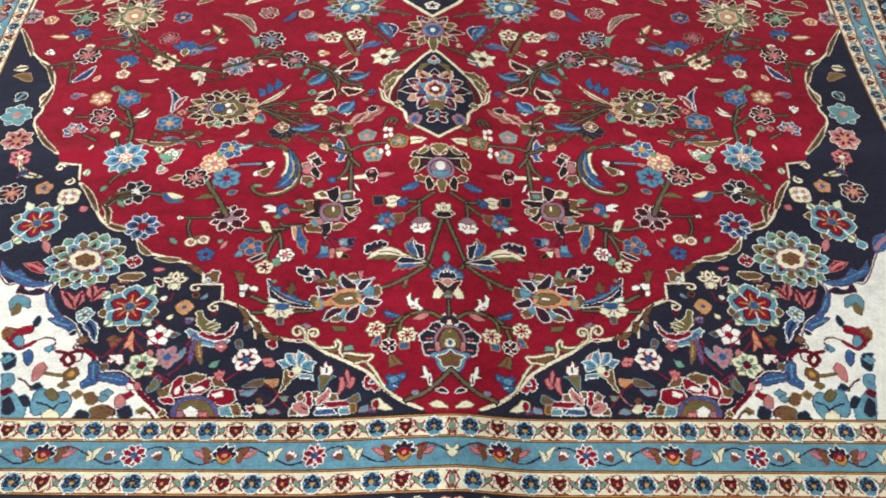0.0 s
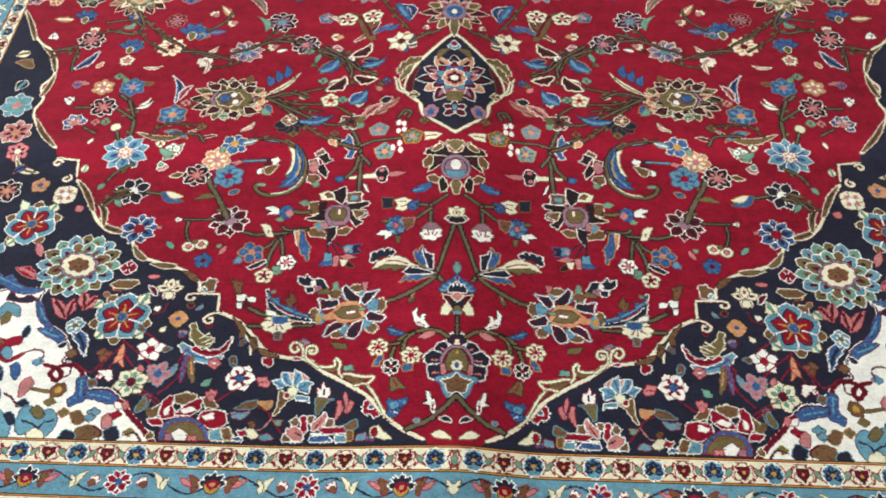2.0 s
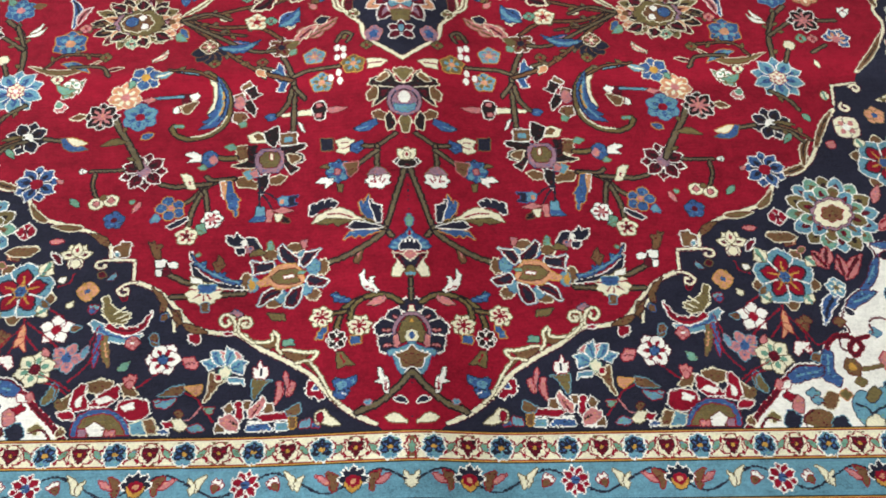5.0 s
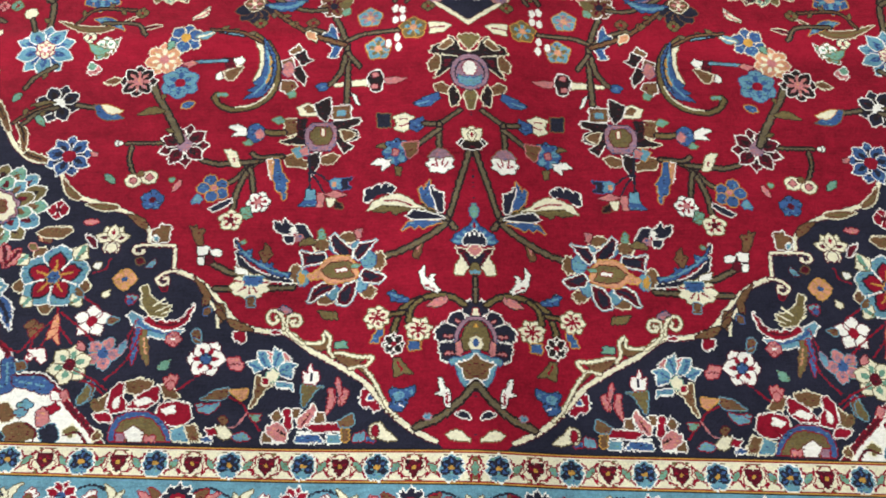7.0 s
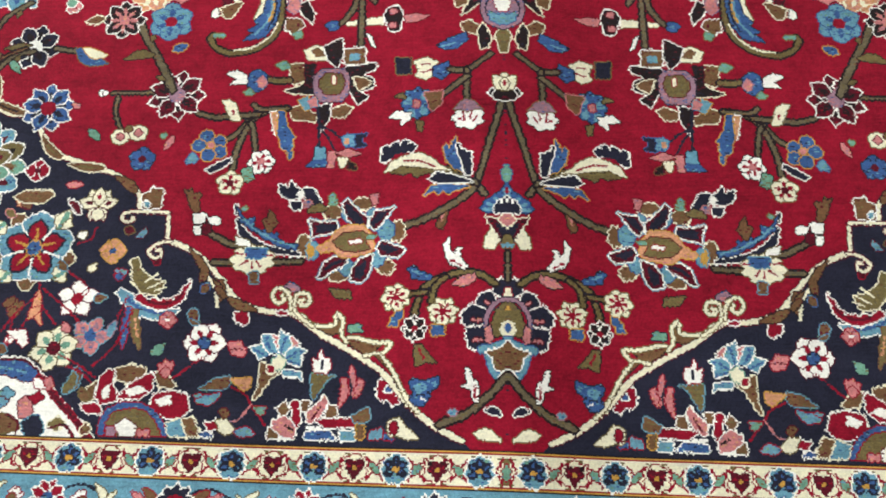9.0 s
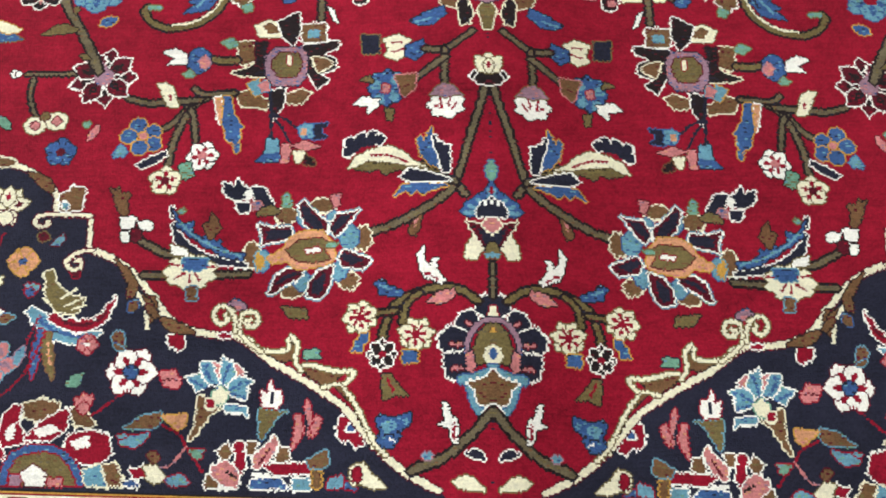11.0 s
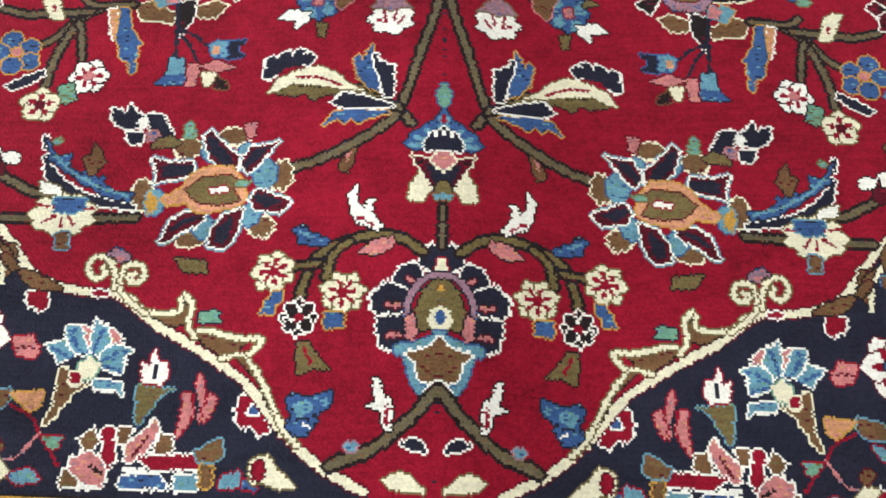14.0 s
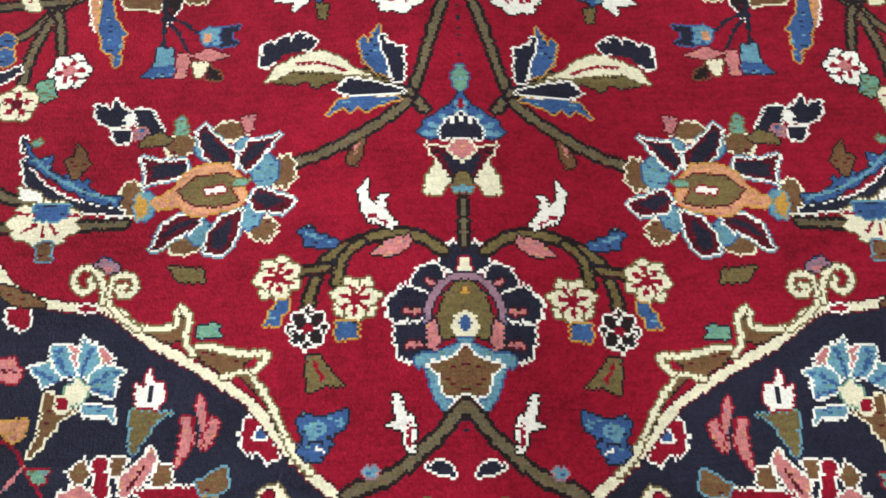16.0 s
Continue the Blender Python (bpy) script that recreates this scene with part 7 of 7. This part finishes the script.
lobed((0.578, 1.597), 0.036, 0.028, 0, 8, 0.15, "brown", "ivory")
ellipse((0.591, 1.601), 0.014, 0.014, 0, "blue", "navy")
for c in ((0.569, 1.613), (0.562, 1.586)):
    ellipse(c, 0.008, 0.009, 0, "white", "maroon")
for p0, p1 in (((0.544, 1.630), (0.513, 1.643)), ((0.536, 1.565), (0.499, 1.547)), ((0.608, 1.635), (0.645, 1.649)), ((0.598, 1.561), (0.632, 1.544)), ((0.575, 1.638), (0.577, 1.670)), ((0.563, 1.552), (0.553, 1.526))):
    leaf(p0, p1, 0.026, "black", "ivory", 0.1, "maroon", begin=False)
for c, big in (((1.053, 1.946), 0.030), ((0.723, 1.873), 0.036), ((0.889, 1.811), 0.030)):
    motif("leaf", "blue palmate leaf with navy edge")
    for ang in (20, 65, 115, 160):
        petal(c, ang, -0.2 * big, big * 1.25, big * 0.7, "blue", "navy", 1, 0.7)
    petal(c, 270, 0.0, big, big * 0.6, "olive", "ivory", 1, 0.4)
for c, ang in (((0.670, 1.949), 60), ((0.612, 1.913), 330), ((1.012, 1.880), 90), ((0.888, 1.750), 300), ((0.485, 1.807), 340)):
    bud(c, ang, 0.020, "ivory", "brown", "pink")
stem((0.683, 1.876), (0.641, 1.914), (0.622, 1.961), width=0.0050)
stem((0.738, 1.790), (0.677, 1.784), (0.594, 1.750), width=0.0050)
stem((0.533, 1.812), (0.487, 1.831), (0.443, 1.826), width=0.0050)
stem((0.982, 1.918), (0.911, 1.930), (0.879, 1.906), width=0.0050)
stem((0.706, 1.467), (0.641, 1.465), (0.618, 1.436), width=0.0050)
for p0, p1 in (((0.516, 1.874), (0.547, 1.939)), ((0.927, 1.892), (0.897, 1.917)), ((0.486, 1.564), (0.463, 1.538)), ((0.724, 1.413), (0.680, 1.402))):
    leaf(p0, p1, 0.018, "teal", "olive", 0.2, label="small teal leaf")
# ---- borders: stripes round the field, mitred at the corners ----
DD = np.maximum(AA - FIELD_A, FIELD_V - VV)
STRIPES = (("inner_guard", 0.0, 0.052, "ivory", "narrow ivory guard stripe"), ("blue_stripe", 0.052, 0.108, "sky", "sky blue stripe"),
           ("outer_guard", 0.108, 0.163, "ivory", "narrow ivory guard stripe"), ("main_border", 0.163, 0.40, "navy", "dark navy main border"),
           ("edge_guard", 0.40, 0.455, "ivory", "narrow ivory guard stripe"), ("edge_stripe", 0.455, 0.60, "maroon", "maroon edge stripe"))
for name, d0, d1, colour, label in STRIPES:
    motif(name, label)
    lay(ALL, (DD >= d0) & (DD < d1), colour)
    if "guard" in name:
        for k, line in enumerate(("black", "gold", "red")):
            for q in (d0 + k * KNOT, d1 - (k + 1) * KNOT):
                lay(ALL, (DD >= q) & (DD < q + KNOT), line)


def along(side, s, d):
    """A place in a border: s along it, d out from the field."""
    return (s, FIELD_V - d) if side == 0 else (FIELD_A + d, FIELD_V + s)


def guard(side, d, s_end, shift):
    """Blue fans and maroon hearts by turns, in a red meander with green lozenges and olive wedges."""
    up, k, s = (90 if side == 0 else 180), 0, 0.034 + shift
    pitch = 0.0545
    motif("guard_centre", "small ivory and olive motif where the guard turns")
    for sign in (1, -1):
        shape(turned([(-0.012, 0), (0.012, 0), (0, sign * 0.010)], along(side, 0, d + sign * 0.0175), 0 if side == 0 else 90), "olive")
    ellipse(along(side, 0, d), 0.005, 0.010, 0 if side == 0 else 90, "teal", "red")
    for sign in (1, -1):
        stroke([along(side, sign * 0.004, d - 0.017), along(side, sign * 0.013, d), along(side, sign * 0.004, d + 0.017)], 0.0034, "red", smooth=False)
    while s < s_end:
        c = along(side, s, d)
        n = along(side, s + pitch / 2, d)
        motif("guard_lozenge")
        for sign in (1, -1):
            stroke([along(side, s + pitch / 2 - 0.011, d - sign * 0.014), along(side, s + pitch / 2, d), along(side, s + pitch / 2 + 0.011, d + sign * 0.014)], 0.0034, "red", smooth=False)
        ellipse(n, 0.009, 0.0045, up + 45 * (1 if k % 2 else -1), "teal", "red")
        for sign in (1, -1):
            w = along(side, s, d + sign * 0.0190)
            shape(turned([(-0.014, 0), (0.014, 0), (0, sign * 0.010)], w, 0 if side == 0 else 90), "olive")
        if k % 2 == 0:
            motif("guard_fan", "blue fan on the ivory guard")
            lobed(c, 0.0195, 0.0185, up, 7, 0.12, "sky", "white")
            for off in (-118, 118, -59, 59, 0):
                petal(c, up + off, 0.002, 0.0178, 0.0122, "navy", None, 1, 0.0)
                petal(c, up + off, 0.006, 0.0140, 0.0036, "blue", None, 1, 0.0)
            ellipse(c, 0.0035, 0.005, up, "gold")
        else:
            motif("guard_heart", "maroon heart on the ivory guard")
            lobed(c, 0.0185, 0.018, up, 6, 0.2, "ivory", "red")
            for off in (-48, 48):
                petal(c, up + off, -0.008, 0.0170, 0.0165, "maroon", None, 1, 0.0)
            shape(turned([(-0.0165, 0), (0.002, 0.0145), (0.002, -0.0145)], c, up), "maroon")
            for off in (-70, 70):
                petal(c, up + off, 0.005, 0.011, 0.003, "red", None, 1, 0.3)
            ellipse(c, 0.003, 0.003, 0, "gold")
        s += pitch
        k += 1


def blue_stripe(side, s_end):
    """Black and red flower heads by turns, with ivory leaves, rust leaves and white buds on a vine."""
    up = 90 if side == 0 else 180
    d = 0.080
    motif("stripe_leaf")
    for sign in (1, -1):
        leaf(along(side, 0, d + 0.012), along(side, 0.012 * sign, d - 0.016), 0.011, "ivory", "olive", begin=False)
    s, k = 0.09, 0
    half = 0.1685
    while s < s_end:
        c = along(side, s, d)
        line = [along(side, s + half * q, d + 0.018 * math.sin(math.pi * 2 * q)) for q in (-0.5, -0.25, 0, 0.25, 0.5)]
        motif("stripe_vine")
        stroke(line, 0.0035, "navy")
        for sign in (1, -1):
            if k % 2 == 0:
                leaf(along(side, s + sign * 0.030, d + 0.016), along(side, s + sign * 0.046, d - 0.018), 0.017, "brown", "red", 0.2 * sign, name="stripe_leaf", label="rust leaf on the blue stripe", teeth=2)
                leaf(along(side, s + sign * 0.036, d + 0.004), along(side, s + sign * 0.060, d - 0.012), 0.009, "pink", "red", name="stripe_leaf")
            else:
                leaf(along(side, s + sign * 0.076, d + 0.012), along(side, s + sign * 0.058, d - 0.020), 0.010, "ivory", "olive", -0.15 * sign, name="stripe_leaf", label="ivory leaf on the blue stripe")
                leaf(along(side, s + sign * 0.082, d + 0.014), along(side, s + sign * 0.090, d - 0.012), 0.010, "ivory", "olive", 0.15 * sign, name="stripe_leaf")
                bud(along(side, s + sign * 0.046, d + 0.002), up + sign * 35, 0.014, "white", "red", "brown", name="stripe_bud")
        if k % 2 == 0:
            motif("stripe_flower", "black flower head with a gold heart")
            for off in (-80, -40, 0, 40, 80):
                petal(c, up + off, 0.004, 0.024, 0.013, "navy", "white", 1, 0.0)
            for off in (-80, -40, 0, 40, 80):
                petal(c, up + off, 0.004, 0.023, 0.011, "navy", None, 1, 0.0)
            petal(c, up + 180, -0.008, 0.017, 0.028, "gold", "navy", 1, 0.0)
            petal(c, up + 180, -0.010, 0.010, 0.024, "red", None, 1, 0.0)
            ellipse(c, 0.004, 0.004, 0, "salmon")
        else:
            rayed(c, 0.023, 9, "red", "white", "blue", 12, name="stripe_flower", label="red flower head with a blue heart")
        s += half
        k += 1


def main_border(side, s_end):
    up = 90 if side == 0 else 180
    s, k, d = 0.0, 0, 0.28
    while s < s_end:
        c = along(side, s, d)
        stem(*[along(side, s + q * 0.30, d + 0.06 * math.sin(2 * math.pi * q) * (1 if k % 2 else -1)) for q in (0, 0.25, 0.5, 0.75, 1)], width=0.008)
        for step in range(6):
            p = along(side, s + 0.05 * step, 0.174)
            leaf(p, along(side, s + 0.05 * step + 0.030, 0.190), 0.014, ("ivory", "blue", "pink", "ivory", "salmon", "sky")[step], ("red", "ivory", "white")[step % 3], 0.1, name="border_leaf")
        if k % 2 == 0:
            motif("border_palmette", "large palmette in the main border")
            lobed(c, 0.095, 0.085, up, 13, 0.25, "ivory", "olive")
            lobed(c, 0.078, 0.068, up, 13, 0.2, "red", "white")
            lobed(c, 0.045, 0.040, up, 8, 0.2, "sky", "ivory")
            ellipse(c, 0.018, 0.015, up, "salmon", "navy")
        else:
            flower(c, 0.062, 8, "sky", "white", "blue", "gold", "red", name="border_flower", label="sky blue rosette in the main border")
        for sign in (1, -1):
            flower(along(side, s + 0.15, d + sign * 0.07), 0.026, 6, "salmon" if sign > 0 else "pink", "ivory", "red", "blue", name="border_flower")
            leaf(along(side, s + 0.12, d + sign * 0.03), along(side, s + 0.075, d + sign * 0.098), 0.02, "sky", "ivory", 0.2 * sign, "blue", name="border_leaf")
            leaf(along(side, s + 0.18, d + sign * 0.03), along(side, s + 0.225, d + sign * 0.098), 0.02, "olive", "ivory", -0.2 * sign, "brown", name="border_leaf")
        s += 0.30
        k += 1


for side, reach in ((0, FIELD_A + 0.02), (1, MID_V - FIELD_V)):
    guard(side, 0.0275, reach, 0.0)
    blue_stripe(side, reach)
    guard(side, 0.1365, reach + 0.08, 0.004)
    main_border(side, reach + 0.1)
    guard(side, 0.4285, reach + 0.3, 0.0)

# ---- the rug itself: every motif becomes a part made of its own knots ----
# stray knots of a neighbouring dye inside the motifs, as the weaver eked out her wool
STRAY = {"brown": ("olive", "maroon"), "olive": ("brown", "stem"), "sky": ("blue", "teal"), "blue": ("navy", "sky"), "black": ("maroon", "navy"), "maroon": ("black", "red"),
         "mauve": ("pink", "blue"), "pink": ("salmon", "mauve"), "salmon": ("pink", "gold"), "stem": ("olive", "brown"), "teal": ("sky", "olive")}
chance = uneven.random((NV, NA // 2 + 1)).repeat(2, 1)[:, :NA]
as_drawn = dye.copy()
stripes_from = [s[0] for s in STRIPES]
in_motif = np.isin(own, [n + 1 for n, (name, _) in enumerate(MOTIFS) if name not in stripes_from])
for colour, (one, other) in STRAY.items():
    here = (as_drawn == COLOURS.index(colour)) & in_motif
    dye[here & (chance < 0.05)] = COLOURS.index(one)
    dye[here & (chance > 0.96)] = COLOURS.index(other)
DYES = np.vstack((np.hstack((dye[:, ::-1], dye)), np.hstack((dye[:, ::-1], dye))[::-1]))
on_axis = set(np.unique(own[:, 0]).tolist())
at_middle = set(np.unique(own[-1]).tolist()) & set(range(1, 4)) | {n + 1 for n, (name, _) in enumerate(MOTIFS) if name in {s[0] for s in STRIPES} | {"field", "medallion", "medallion_edge"}}
split_side = np.array([0 if n in on_axis or n in at_middle else 1 for n in range(len(MOTIFS) + 1)])
split_end = np.array([0 if n in at_middle else 2 for n in range(len(MOTIFS) + 1)])
right = own * 4
left = own * 4 + split_side[own]
near = np.hstack((left[:, ::-1], right))
far = near + np.hstack((split_end[own][:, ::-1], split_end[own]))
OWNERS = np.vstack((near, far[::-1]))

rows_n, cols_n = DYES.shape
key = OWNERS.astype(np.int64) * 64 + DYES
starts = np.ones(key.shape, bool)
starts[:, 1:] = (key[:, 1:] != key[:, :-1])
starts[:, ::12] = True
r_at, c_at = np.nonzero(starts)
flat = r_at * cols_n + c_at
ends = np.append(flat[1:], rows_n * cols_n)
c_to = c_at + (ends - flat)
k_at = key[r_at, c_at]


SKEW_X = (0.0045, 0.0083, 0.019, -0.0056, -0.0171, -0.0319, -0.0188, 0.022, 0.0425, 0.0273)
SKEW_Y = (0.0093, -0.0293, 0.0029, -0.002, 0.031, -0.0064, -0.0024, -0.0076, -0.0146, 0.0005)


def surface(u, v):
    """Design place to room place: the slight skew of a hand-woven rug, and the ripples in which it lies."""
    p, w = np.clip(u, -1.3, 1.3), np.clip(v - 1.0, -0.6, 1.15)
    bend = (p**0, p, w, p * p, p * w, w * w, p**3, p * p * w, p * w * w, w**3)
    x = u + sum(k * b for k, b in zip(SKEW_X, bend))
    y = v + sum(k * b for k, b in zip(SKEW_Y, bend))
    z = 0.0015 * np.sin(3.1 * u + 0.7) * np.cos(2.3 * v)
    up = np.clip((u + 0.30) / 0.30, 0, 1)
    down = np.clip((u + 0.01) / 0.19, 0, 1)
    z = z + 0.024 * (up * up * (3 - 2 * up) - down * down * (3 - 2 * down)) - 0.009
    z = z + 0.004 * np.exp(-(((u - 0.02) / 0.04) ** 2) - ((v - 0.45) / 0.22) ** 2)
    z = z + 0.009 * np.exp(-(((v - 1.45 - 0.03 * u) / 0.035) ** 2)) * (0.45 - 0.4 * np.tanh(2.5 * u))
    return np.stack((x, y, z), -1)


U0, U1 = (c_at - NA) * KNOT, (c_to - NA) * KNOT
V0, V1 = EDGE_V + r_at * KNOT, EDGE_V + (r_at + 1) * KNOT
QUADS = np.stack((surface(U0, V0), surface(U1, V0), surface(U1, V1), surface(U0, V1)), 1)

rug = new("rug")
tagged(rug, "crimson hand-knotted wool rug with floral medallion and navy border", "rug")


def knots_part(name, quads, dyes, label):
    me = bpy.data.meshes.new(name)
    n = len(quads)
    me.from_pydata(quads.reshape(-1, 3), [], np.arange(4 * n).reshape(n, 4))
    used, slot = np.unique(dyes, return_inverse=True)
    for d in used:
        me.materials.append(WOOL[d])
    me.polygons.foreach_set("material_index", slot.astype(np.int32).ravel())
    me.update()
    ob = new(name, me)
    ob.parent = rug
    if label:
        ob["label"] = label
    return ob


# pieces that hang together: runs of one motif that touch in neighbouring rows
boss = list(range(len(k_at)))


def root(k):
    while boss[k] != k:
        boss[k] = boss[boss[k]]
        k = boss[k]
    return k


row_first = np.searchsorted(r_at, np.arange(rows_n + 1)).tolist()
OWN, C0, C1 = (k_at // 64).tolist(), c_at.tolist(), c_to.tolist()
NEAR_ROWS = NV + 12
for r in range(NEAR_ROWS):
    for k in range(row_first[r] + 1, row_first[r + 1]):
        if OWN[k] == OWN[k - 1] and C1[k - 1] == C0[k]:
            boss[root(k)] = root(k - 1)
    if r:
        p, p_end = row_first[r - 1], row_first[r]
        for k in range(row_first[r], row_first[r + 1]):
            while p < p_end and C1[p] < C0[k]:
                p += 1
            q = p
            while q < p_end and C0[q] <= C1[k]:
                if OWN[q] == OWN[k]:
                    boss[root(k)] = root(q)
                q += 1

WHOLE = {"field", "corner_ground", "medallion", "medallion_edge", *(s[0] for s in STRIPES)}
parts, distant = {}, {}
for k in range(len(k_at)):
    name, label = MOTIFS[OWN[k] // 4 - 1]
    if name in WHOLE:
        parts.setdefault((name, label), []).append(k)
    elif r_at[k] < NEAR_ROWS:
        parts.setdefault(OWN[k], {}).setdefault(root(k), []).append(k)
    else:
        distant.setdefault(name, []).append(k)
for owner, some in parts.items():
    if isinstance(some, list):
        knots_part(owner[0], QUADS[some], k_at[some] % 64, owner[1])
        continue
    name, label = MOTIFS[owner // 4 - 1]
    pieces = sorted(some.values(), key=len, reverse=True)
    large = [p for p in pieces if len(p) >= 8] or pieces[:1]
    for p in pieces:
        if len(p) < 8 and p is not large[0]:
            large[0].extend(p)
    for p in large:
        knots_part(name, QUADS[p], k_at[p] % 64, label)
# the far end of the rug, past all that can be picked apart
for name, some in distant.items():
    knots_part(name, QUADS[some], k_at[some] % 64, "")["kind"] = "stuff"

# the woven foundation under the pile
gu, gv = np.meshgrid(np.linspace(-NA * KNOT, NA * KNOT, 140), np.linspace(EDGE_V, EDGE_V + 2 * NV * KNOT, 160))
top = surface(gu, gv).reshape(-1, 3) - (0, 0, 0.003)
low = top.copy()
low[:, 2] = -0.0195
w, h = gu.shape[1], gu.shape[0]
cells = [(j * w + i, j * w + i + 1, (j + 1) * w + i + 1, (j + 1) * w + i) for j in range(h - 1) for i in range(w - 1)]
rim = [*range(w), *[j * w + w - 1 for j in range(1, h)], *[(h - 1) * w + i for i in range(w - 2, -1, -1)], *[j * w for j in range(h - 2, 0, -1)]]
sides = [(a + w * h, b + w * h, b, a) for a, b in zip(rim, rim[1:] + rim[:1])]
me = bpy.data.meshes.new("foundation")
me.from_pydata(np.vstack((top, low)), [], cells + [tuple(k + w * h for k in c[::-1]) for c in cells] + sides)
me.materials.append(BACKING)
base = new("foundation", me)
base.parent = rug
base["label"] = "woven cotton foundation under the pile"
